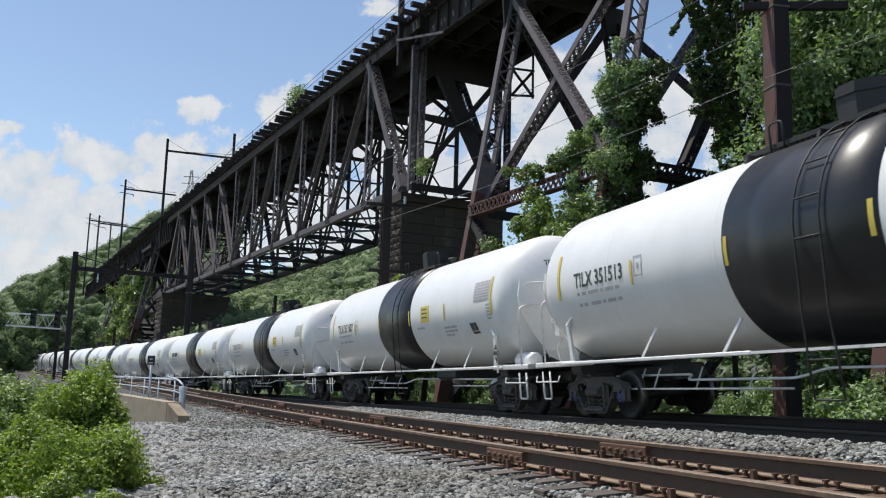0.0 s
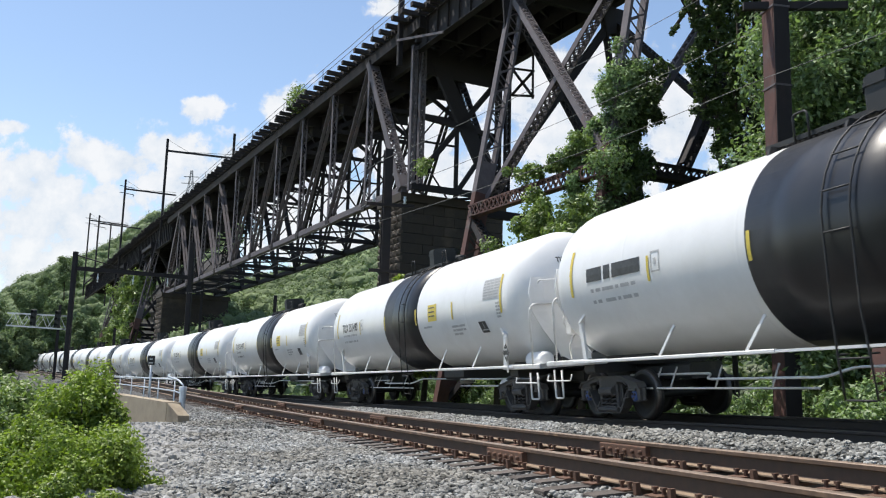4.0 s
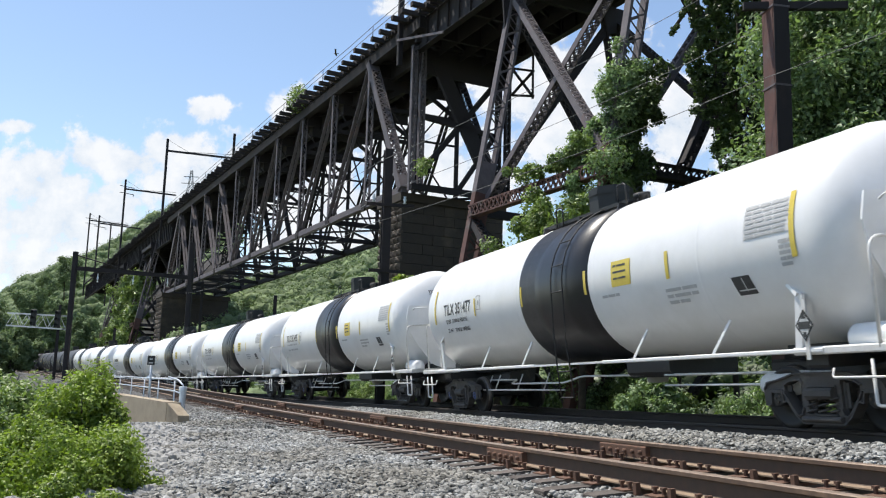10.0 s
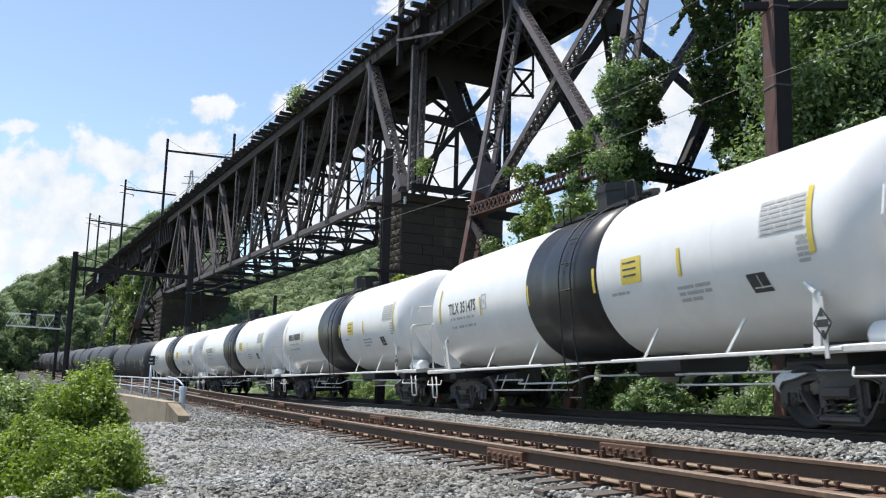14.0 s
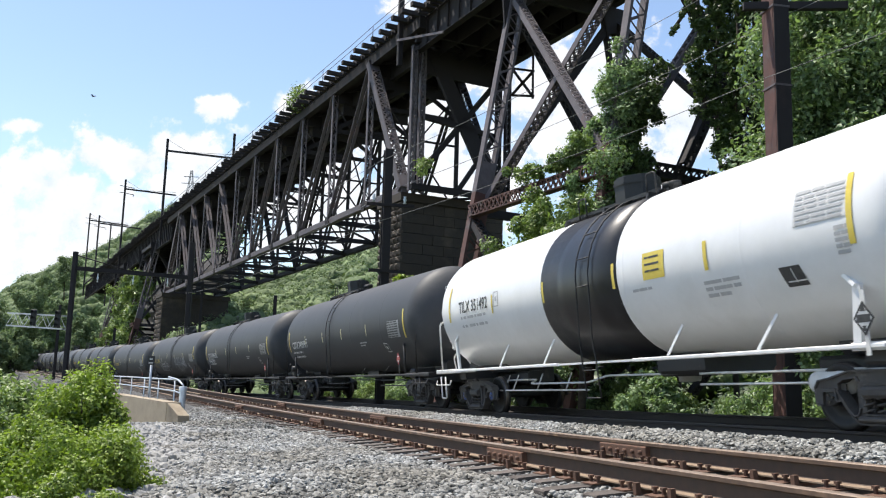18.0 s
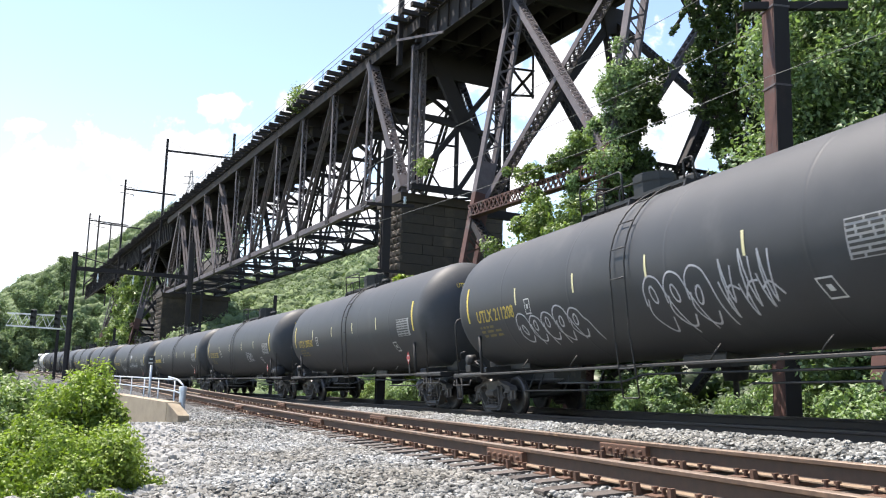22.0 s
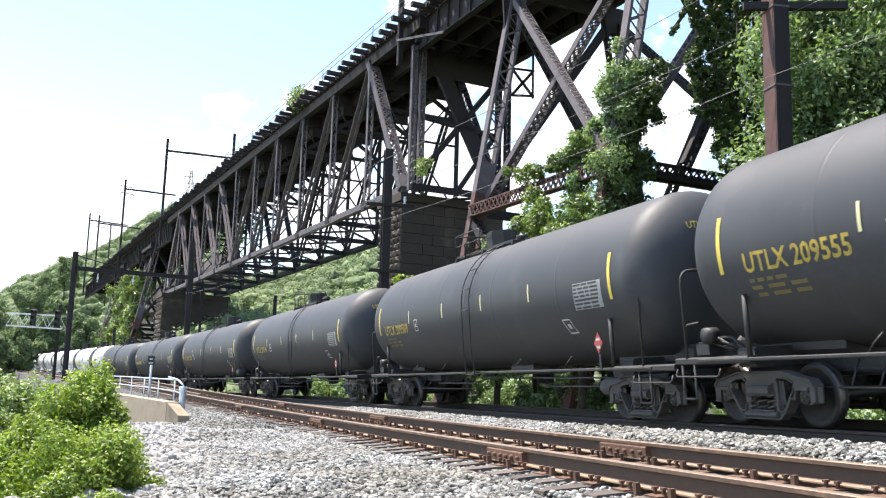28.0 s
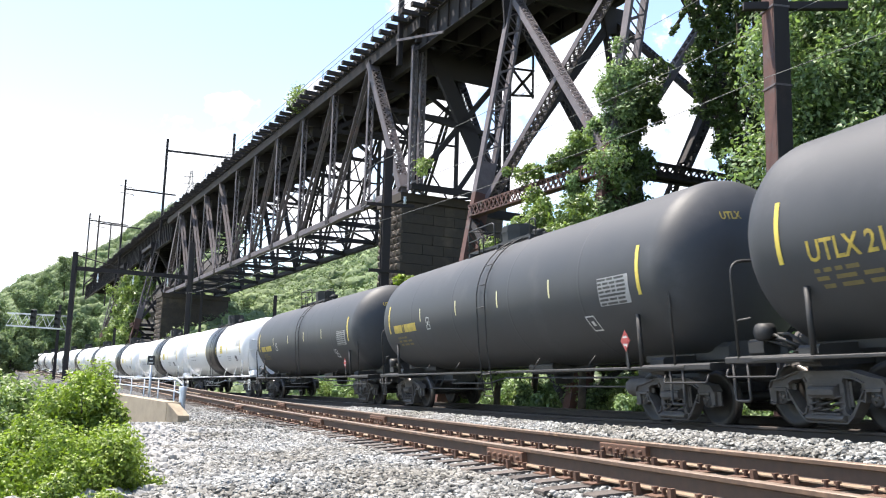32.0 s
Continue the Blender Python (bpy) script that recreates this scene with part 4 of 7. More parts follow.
for i, number in enumerate(BLACK_NUMBERS):
    car = CARS[17 + i][0]
    ink = M_WHITETXT if i < 2 else M_YELLOWTXT
    if number:
        part("car_number", lettering(("CBTX " if i < 2 else "UTLX ") + number, 0.40, -6.58 if i < 2 else -6.43, 2.12, r=R_TANK, squeeze=0.92), ink, car, "stencilled car number")
    else:
        part("car_number", bars(-6.55, 2.38, [[0.38, 0.02, 0.52]], 1.95, 0.24, 0.05, R_TANK), ink, car, "stencilled car number")
    part("end_number", head_lettering(("CBTX " if i < 2 else "UTLX ") + number, 0.19, 0.55, 3.3, R_TANK, 8.2), ink, car)
tagged(CARS[19][0], "black railway tank car with pale sprayed scrawls on its side")
for i, number in enumerate(WHITE_NUMBERS):
    if number == "351497":
        part("load_data", lettering("LD LMT  211600 LB", 0.14, -6.1, 2.22, squeeze=0.8), M_BLACKTXT, CARS[i][0], "two lines of black load data")
        part("load_data", lettering("LT  WT     74400 LB  33750 KG", 0.14, -6.1, 1.98, squeeze=0.8), M_BLACKTXT, CARS[i][0])
    if number == "351477":
        part("load_data", lettering("LD LMT  210900 LB  95650 KG", 0.14, -6.1, 2.22, squeeze=0.8), M_BLACKTXT, CARS[i][0], "two lines of black load data")
        part("load_data", lettering("LT  WT     75100 LB  34050 KG", 0.14, -6.1, 1.98, squeeze=0.8), M_BLACKTXT, CARS[i][0])
for i in list(range(17)) + list(range(29, 45)):
    if i not in (7, 10):
        part("small_writing", bars(-6.10, 2.34, [[0.06, 0.10, 0.22, 0.06, 0.16, 0.08], [0.06, 0.08, 0.0, 0.2, 0.06, 0.16, 0.08]], 1.8, 0.065, 0.15), M_GREYTXT, CARS[i][0])
tagged(CARS[21][0], "dusty black railway tank car with yellow lettering and a small scrawl")
bubble_scrawl(CARS[21][0], 2.3, 3.4, 1.74, 2.22, 3, 21, R_TANK)
bubble_scrawl(CARS[19][0], -4.3, -1.35, 1.50, 2.20, 5, 3, R_TANK)
bubble_scrawl(CARS[19][0], 0.95, 2.75, 1.45, 2.42, 3, 8, R_TANK)
spiky_scrawl(CARS[19][0], 2.95, 4.25, 1.55, 2.50, 3, 9, R_TANK, 0.034)
tagged(CARS[23][0], "dusty black railway tank car with several pale sprayed scrawls")
spiky_scrawl(CARS[23][0], -3.5, -2.2, 1.50, 2.20, 5, 11, R_TANK, 0.020)
spiky_scrawl(CARS[23][0], -2.2, -0.8, 1.55, 1.98, 5, 12, R_TANK, 0.018)
spiky_scrawl(CARS[23][0], 0.6, 4.2, 1.88, 2.30, 9, 13, R_TANK, 0.032)
bubble_scrawl(CARS[23][0], 1.15, 1.9, 2.66, 2.98, 3, 14, R_TANK)
for dz, words in ((2.0, "LD LMT  211700 LB   98000 KG"), (1.80, "LT  WT     74300 LB   33700 KG")):
    part("load_data", lettering(words, 0.13, -6.75, dz, r=R_TANK, squeeze=0.85), M_WHITETXT, CARS[18][0], "lines of white load data")


# ---- the viaduct ----
TB, BQ = radians(27.146), 22.45
BU, BN = Vector((-math.sin(TB), math.cos(TB), 0)), Vector((math.cos(TB), math.sin(TB), 0))


def bp(u, w, z):
    """A place by the viaduct: u along it, w behind its front plane, z up."""
    return BU * u + BN * (BQ + w) + Vector((0, 0, z))


def lattice(a, b, wide, deep, side, flange=0.10, pitch=None, double=False, solid=0.0):
    """A built-up iron member: two flange pairs joined by lacing bars. side: the way its laced face is wide."""
    g = Geo()
    a, b = Vector(a), Vector(b)
    x = (b - a).normalized()
    y = (Vector(side) - x * x.dot(Vector(side))).normalized()
    z = x.cross(y)
    length = (b - a).length
    for s in (-1, 1):
        g.beam(a + y * s * wide / 2, b + y * s * wide / 2, deep, flange, y)
    n = max(2, int(length / (pitch or wide * 1.1)))
    for face in (-1, 1):
        for i in range(n):
            p, q = a + x * length * i / n, a + x * length * (i + 1) / n
            s = 1 if i % 2 else -1
            off = z * face * deep * 0.48
            g.beam(p + y * s * wide / 2 + off, q - y * s * wide / 2 + off, 0.07, 0.015, z)
            if double:
                g.beam(p - y * s * wide / 2 + off * 1.04, q + y * s * wide / 2 + off * 1.04, 0.07, 0.015, z)
    if solid:
        for p in (a, b):
            d = 1 if p is a else -1
            g.beam(p, p + x * d * solid, wide, deep * 1.06, z)
    return g


def gusset(u, w, z, ww, hh):
    g = Geo()
    c = 0.3
    ring = [(-ww / 2 + c, -hh / 2), (ww / 2 - c, -hh / 2), (ww / 2, 0), (ww / 2 - c, hh / 2), (-ww / 2 + c, hh / 2), (-ww / 2, 0)]
    o, n = bp(u, w, z), BN
    vs = [o + BU * p + Vector((0, 0, q)) - n * 0.05 for p, q in ring] + [o + BU * p + Vector((0, 0, q)) + n * 0.05 for p, q in ring]
    k = len(ring)
    return g.add(vs, [tuple(range(k)), tuple(reversed(range(k, 2 * k)))] + [(i, k + i, k + (i + 1) % k, (i + 1) % k) for i in range(k)])


viaduct = thing("railway_viaduct", "tall dark rusted iron railway viaduct on stone piers", "railway bridge")
Z_TOP, Z_BOT, PANEL, WIDE = 22.25, 12.35, 6.95, 6.67
U0, PANELS = 48.16, 11
UP = Vector((0, 0, 1))
truss_top = part("front_truss", Geo().beam(bp(U0 - 1, 0, Z_TOP + 0.1), bp(U0 + PANEL * PANELS + 1, 0, Z_TOP + 0.1), 0.5, 0.75), M_IRON, viaduct, "front deck truss with laced iron members")
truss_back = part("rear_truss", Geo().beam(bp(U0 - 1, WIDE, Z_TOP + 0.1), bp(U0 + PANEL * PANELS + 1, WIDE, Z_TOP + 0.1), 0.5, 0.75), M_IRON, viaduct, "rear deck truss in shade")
# front truss takes the sun-toned iron, rear truss the shade-toned one
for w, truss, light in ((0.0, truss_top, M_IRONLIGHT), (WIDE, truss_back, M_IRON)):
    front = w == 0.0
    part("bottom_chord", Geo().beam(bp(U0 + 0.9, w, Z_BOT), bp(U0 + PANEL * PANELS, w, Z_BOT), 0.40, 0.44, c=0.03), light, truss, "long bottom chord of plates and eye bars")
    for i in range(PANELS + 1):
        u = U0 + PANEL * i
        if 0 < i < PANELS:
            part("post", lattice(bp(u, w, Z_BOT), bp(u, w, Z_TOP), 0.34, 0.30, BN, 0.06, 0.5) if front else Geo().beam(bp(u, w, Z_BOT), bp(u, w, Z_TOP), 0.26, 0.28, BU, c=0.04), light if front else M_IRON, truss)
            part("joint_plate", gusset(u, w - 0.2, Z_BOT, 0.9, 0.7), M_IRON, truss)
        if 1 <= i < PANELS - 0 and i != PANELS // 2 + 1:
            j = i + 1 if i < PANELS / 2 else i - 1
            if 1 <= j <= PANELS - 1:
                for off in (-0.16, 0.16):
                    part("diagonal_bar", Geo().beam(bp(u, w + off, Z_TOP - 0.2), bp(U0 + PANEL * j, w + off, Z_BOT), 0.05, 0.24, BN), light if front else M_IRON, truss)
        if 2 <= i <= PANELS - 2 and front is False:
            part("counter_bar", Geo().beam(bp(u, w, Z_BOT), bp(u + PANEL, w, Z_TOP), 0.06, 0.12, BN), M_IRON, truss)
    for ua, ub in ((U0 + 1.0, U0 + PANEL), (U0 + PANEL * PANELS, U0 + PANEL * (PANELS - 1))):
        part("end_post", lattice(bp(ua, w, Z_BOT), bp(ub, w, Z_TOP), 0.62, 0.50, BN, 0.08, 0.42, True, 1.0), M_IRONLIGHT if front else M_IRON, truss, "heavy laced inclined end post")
# cross frames and wind bracing between the two trusses
for i in range(PANELS + 1):
    u = U0 + PANEL * i
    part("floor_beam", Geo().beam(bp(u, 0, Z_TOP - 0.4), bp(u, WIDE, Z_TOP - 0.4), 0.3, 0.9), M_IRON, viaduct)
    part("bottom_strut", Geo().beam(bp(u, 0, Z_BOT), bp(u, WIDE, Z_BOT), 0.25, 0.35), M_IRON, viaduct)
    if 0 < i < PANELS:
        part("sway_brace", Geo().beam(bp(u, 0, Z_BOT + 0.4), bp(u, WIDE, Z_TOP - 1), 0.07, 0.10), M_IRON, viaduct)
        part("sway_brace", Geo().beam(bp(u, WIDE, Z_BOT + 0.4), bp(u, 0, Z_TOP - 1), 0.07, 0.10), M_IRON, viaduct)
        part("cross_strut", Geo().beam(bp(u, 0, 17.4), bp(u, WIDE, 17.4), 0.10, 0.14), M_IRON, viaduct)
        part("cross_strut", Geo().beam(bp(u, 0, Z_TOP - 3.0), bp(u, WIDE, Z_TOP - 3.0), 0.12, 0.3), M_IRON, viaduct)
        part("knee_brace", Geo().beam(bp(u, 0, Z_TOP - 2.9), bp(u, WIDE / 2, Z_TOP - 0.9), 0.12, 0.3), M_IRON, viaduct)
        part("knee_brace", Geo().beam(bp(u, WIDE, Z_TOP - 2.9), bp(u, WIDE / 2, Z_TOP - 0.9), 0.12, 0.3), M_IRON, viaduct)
        # added plate that fills the truss's upper half with dark in place of shade
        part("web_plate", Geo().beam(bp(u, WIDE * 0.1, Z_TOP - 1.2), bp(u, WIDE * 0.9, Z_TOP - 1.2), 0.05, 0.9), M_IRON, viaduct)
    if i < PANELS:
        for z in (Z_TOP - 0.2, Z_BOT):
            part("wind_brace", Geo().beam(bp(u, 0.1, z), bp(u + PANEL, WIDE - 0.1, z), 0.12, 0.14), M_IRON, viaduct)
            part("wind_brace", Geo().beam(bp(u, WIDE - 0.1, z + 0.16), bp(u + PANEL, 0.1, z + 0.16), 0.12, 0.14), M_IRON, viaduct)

# the towers of the trestle on either side of the truss
BATTER, Z_LEG, STRUT = 0.18, 19.5, 8.75


def leg_w(w0, z):
    return (w0 - BATTER * (Z_LEG - z)) if w0 < 1 else (w0 + BATTER * (Z_LEG - z))


def tower(ua, ub, z_foot, near_strut=M_IRONRED, top=20.9):
    t = part("trestle_tower", Geo().beam(bp(ua + 0.6, 0, top - 0.25), bp(ub - 0.6, 0, top - 0.25), 0.4, 0.5), M_IRON, viaduct, "battered trestle tower of laced iron legs")
    for u in (ua, ub):
        for w0 in (0.0, WIDE):
            inset = 0.36 if w0 < 1 else -0.36
            a, b = bp(u, leg_w(w0, z_foot) + inset, z_foot), bp(u, leg_w(w0, top) + inset, top)
            j = a.lerp(b, (STRUT + 0.9 - z_foot) / (top - z_foot))
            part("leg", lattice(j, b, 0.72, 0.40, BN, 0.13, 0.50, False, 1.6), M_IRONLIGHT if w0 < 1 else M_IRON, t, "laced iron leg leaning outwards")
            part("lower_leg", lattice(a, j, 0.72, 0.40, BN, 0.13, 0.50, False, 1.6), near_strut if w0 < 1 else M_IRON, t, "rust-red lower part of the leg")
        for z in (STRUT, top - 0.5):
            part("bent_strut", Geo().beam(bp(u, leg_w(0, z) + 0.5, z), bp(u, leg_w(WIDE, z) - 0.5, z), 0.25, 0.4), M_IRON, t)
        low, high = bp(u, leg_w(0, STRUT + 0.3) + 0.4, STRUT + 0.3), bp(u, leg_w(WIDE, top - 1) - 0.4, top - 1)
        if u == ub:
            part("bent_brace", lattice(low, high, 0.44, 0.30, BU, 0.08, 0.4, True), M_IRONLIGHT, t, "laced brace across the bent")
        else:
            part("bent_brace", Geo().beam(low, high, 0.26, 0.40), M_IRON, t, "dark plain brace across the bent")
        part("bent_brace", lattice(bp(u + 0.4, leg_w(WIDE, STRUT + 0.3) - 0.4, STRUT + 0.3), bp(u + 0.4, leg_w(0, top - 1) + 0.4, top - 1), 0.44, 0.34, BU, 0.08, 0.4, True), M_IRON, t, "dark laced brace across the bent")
        part("bent_brace", Geo().beam(bp(u, leg_w(0, z_foot + 0.5) + 0.4, z_foot + 0.5), bp(u, leg_w(WIDE, STRUT - 0.4), STRUT - 0.4), 0.14, 0.24), M_IRON, t)
        part("bent_brace", Geo().beam(bp(u + 0.3, leg_w(WIDE, z_foot + 0.5), z_foot + 0.5), bp(u + 0.3, leg_w(0, STRUT - 0.4) + 0.4, STRUT - 0.4), 0.14, 0.24), M_IRON, t)
        plate = [(leg_w(0, 18.0), 18.0), (0.5, 19.4), (1.6, 20.2), (WIDE - 1.4, 20.2), (WIDE - 0.3, 19.4), (leg_w(WIDE, 18.0), 18.0), (WIDE + 0.5, 20.9), (-0.5, 20.9)]
        k = len(plate)
        vs = [bp(u + d, w, z) for d in (-0.06, 0.06) for w, z in plate]
        part("portal_plate", Geo().add(vs, [tuple(range(k)), tuple(reversed(range(k, 2 * k)))] + [(i, k + i, k + (i + 1) % k, (i + 1) % k) for i in range(k)]), M_IRON, t, "dark haunched plate between the legs")
    for w0 in (0.0, WIDE):
        m = near_strut if w0 < 1 else M_IRON
        part("strut", lattice(bp(ua, leg_w(w0, STRUT), STRUT), bp(ub, leg_w(w0, STRUT), STRUT), 0.52, 0.4, UP, 0.07, 0.36, True), m, t, "red-brown laced strut")
        for lo, hi in ((STRUT + 0.4, top - 0.9), (z_foot + 0.4, STRUT - 0.4)):
            sh = 0.0
            for a, b in ((ua, ub), (ub, ua)):
                q = lattice(bp(a, leg_w(w0, hi) + 0.25 + sh, hi), bp(b, leg_w(w0, lo) + 0.25 + sh, lo), 0.46, 0.30, BN, 0.06, 0.36, True)
                part("diagonal", q, M_IRONLIGHT if w0 < 1 and lo > 5 else M_IRON, t, "laced diagonal brace")
                sh += 0.5
    return t


tower(37.15, 26.9, -0.6)
second = tower(14.5, 3.0, -0.6)
part("transverse_strut", lattice(bp(26.6, leg_w(0, 8.9), 8.9), bp(26.6, leg_w(WIDE, 8.9), 8.9), 0.5, 0.3, UP, 0.07, 0.4, True), M_IRON, second, "laced strut across the bent")
part("transverse_brace", lattice(bp(26.4, 1.6, 9.2), bp(26.4, 3.9, 13.4), 0.36, 0.3, BN, 0.07, 0.34, True), M_IRON, second)
tower(136.5, 147.0, -0.6)
tower(163.0, 174.0, 2.0)
# plate girders over the towers, with stiffeners
for ua, ub, deep in ((-34.0, 48.6, 1.8), (124.6, 228.0, 3.0)):
    for w in (0.3, WIDE - 0.3):
        g = Geo()
        g.beam(bp(ua, w, 22.7 - deep / 2), bp(ub, w, 22.7 - deep / 2), 0.03, deep)
        for z in (22.7 - deep, 22.7):
            g.beam(bp(ua, w, z), bp(ub, w, z), 0.42, 0.06)
        u = ua
        while u < ub:
            g.beam(bp(u, w - 0.1, 22.73 - deep), bp(u, w - 0.1, 22.67), 0.12, 0.05, BU)
            u += 1.35
        part("plate_girder", g, M_IRON, viaduct, "riveted plate girder with stiffeners")
    u = ua
    while u < ub:
        part("girder_brace", Geo().beam(bp(u, 0.3, 21.5), bp(u + 4, WIDE - 0.3, 21.5), 0.14, 0.2), M_IRON, viaduct)
        part("girder_frame", Geo().beam(bp(u, 0.3, 21.8), bp(u, WIDE - 0.3, 21.8), 0.2, 1.6), M_IRON, viaduct)
        u += 4.0
for ua, za, ub, zb in ((45.3, 21.4, 45.3, 18.2), (47.8, 20.9, 45.2, 19.9), (47.8, 19.1, 45.2, 18.3), (47.8, 20.9, 45.3, 18.3), (47.8, 19.1, 45.3, 19.9)):
    part("end_frame", Geo().beam(bp(ua, WIDE, za), bp(ub, WIDE, zb), 0.12, 0.26 if ua == ub else 0.14), M_IRON, viaduct, "dark crossed frame at the girder end")
for w in (1.7, 3.3, 4.9):
    part("inner_girder", Geo().beam(bp(-34, w, 21.75), bp(48.6, w, 21.75), 0.05, 1.7), M_IRON, viaduct, "dark inner plate girder")
for u, dw in ((48.25, 0.0), (48.35, 0.62)):
    for w in (dw, WIDE - dw):
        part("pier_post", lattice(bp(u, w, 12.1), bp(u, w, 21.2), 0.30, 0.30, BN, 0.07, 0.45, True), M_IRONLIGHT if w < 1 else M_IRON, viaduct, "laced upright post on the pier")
for wa, za, wb, zb, th in ((0.3, 12.5, WIDE - 0.3, 12.5, 0.35), (1.5, 21.0, 6.2, 12.5, 0.95), (0.4, 12.9, WIDE - 0.2, 20.6, 0.32), (3.4, 12.6, WIDE, 17.5, 0.25), (0.2, 17.0, WIDE - 0.4, 16.4, 0.3)):
    part("pier_frame", Geo().beam(bp(48.6, wa, za), bp(48.6, wb, zb), 0.3, th, BU if th < 0 else (0, 0, 1)), M_IRON, viaduct, "dark braced frame over the pier")
part("pier_frame", Geo().beam(bp(48.6, 0, 20.5), bp(48.6, WIDE, 20.5), 0.2, 1.7), M_IRON, viaduct)
for w in (1.5, 3.3, 5.1):
    part("stringer", Geo().beam(bp(U0, w, 21.9), bp(U0 + PANEL * PANELS, w, 21.9), 0.3, 1.3), M_IRON, viaduct, "deep dark stringer under the deck")
# deck: stringers, boards and ties, long outrigger ties every third
part("deck", Geo().beam(bp(-34, WIDE / 2, 22.66), bp(225, WIDE / 2, 22.66), WIDE - 0.5, 0.2), M_TIMBER, viaduct, "dark timber deck")
for w in (-0.25, WIDE + 0.25):
    part("guard_beam", Geo().beam(bp(-34, w, 23.12), bp(225, w, 23.12), 0.22, 0.2), M_TIMBER, viaduct)
TIE_SHORT = Geo().box(-1.25, WIDE + 0.7, -0.15, 0.15, -0.14, 0.14, c=0.015).mesh("bridge_tie", M_TIMBER)
for k in range(150):
    u = 20 + k * 1.25
    m = Matrix((BN, -BU, UP)).transposed().to_4x4()
    m.translation = bp(u + random.uniform(-0.08, 0.08), random.uniform(-0.25, 0.15), 22.88 + random.uniform(-0.03, 0.03))
    part("bridge_tie", TIE_SHORT, None, viaduct, "", m)
g = Geo()
for k in range(480):
    u = -30 + k * 0.5
    g.beam(bp(u, -0.45, 22.87), bp(u, WIDE + 0.4, 22.87), 0.2, 0.22)
tagged(part("timber_deck_rest", g, M_TIMBER, viaduct), kind="stuff")
for z in (23.35, 23.75):
    part("handrail_cable", Geo().tube([bp(u, -1.1, z + 0.02 * math.sin(u)) for u in range(0, 200, 4)], 0.022, 5), M_WIRE, viaduct)
for k in range(14):
    u = 24 + 9.5 * k
    part("handrail_post", Geo().tube([bp(u, -1.1, 22.9), bp(u, -1.1, 23.8)], 0.025, 5), M_IRON, viaduct)

# masts on the viaduct carrying wires
for u, w, top, arm in ((49.2, -0.6, 37.0, 0), (128.4, -0.6, 34.5, 1), (168.0, -0.6, 36.5, 2), (204.5, -0.6, 35.9, 2), (122.0, 7.2, 34.9, 0), (224.0, -0.6, 39.6, 2), (249.0, 7.2, 42.0, 0)):
    mast = thing("catenary_mast", "thin dark steel catenary mast standing on the viaduct", "utility pole", "masts on the viaduct")
    part("mast_pole", Geo().beam(bp(u, w, 20.1), bp(u, w, top), 0.32, 0.32, BU, c=0.04), M_IRON, mast)
    if arm == 0 and w < 0:
        part("bracket", Geo().beam(bp(u, w - 0.2, 21.7), bp(u - 5.9, w, 20.2), 0.1, 0.14), M_IRONLIGHT, mast)
        part("bracket", Geo().beam(bp(u, w, 21.2), bp(u + 0.5, w + 0.4, 20.9), 0.1, 0.14), M_IRON, mast)
    if arm:
        part("cross_beam", Geo().beam(bp(u, w, top - 1.7), bp(u - 6, 7.2, top - 3.0), 0.22, 0.26), M_IRON, mast)
        part("stay_wire", Geo().tube([bp(u, w, top - 0.1), bp(u - 2, w + 2.6, top - 2.0), bp(u - 6, 7.2, top - 2.5)], 0.03, 5), M_WIRE, mast)
    if arm > 1:
        for dz in (1.2, 2.4):
            part("side_arm", Geo().beam(bp(u, w - 0.9, top - dz), bp(u, w + 1.6, top - dz - 0.2), 0.1, 0.1), M_IRON, mast)
            part("insulator", Geo().lathe([(0, 0.001), (0, 0.12), (0.1, 0.05), (0.2, 0.12), (0.3, 0.05), (0.4, 0.1), (0.4, 0.001)], 8, "z", Matrix.Translation(bp(u, w + 1.5, top - dz - 0.6))), M_GALV, mast)


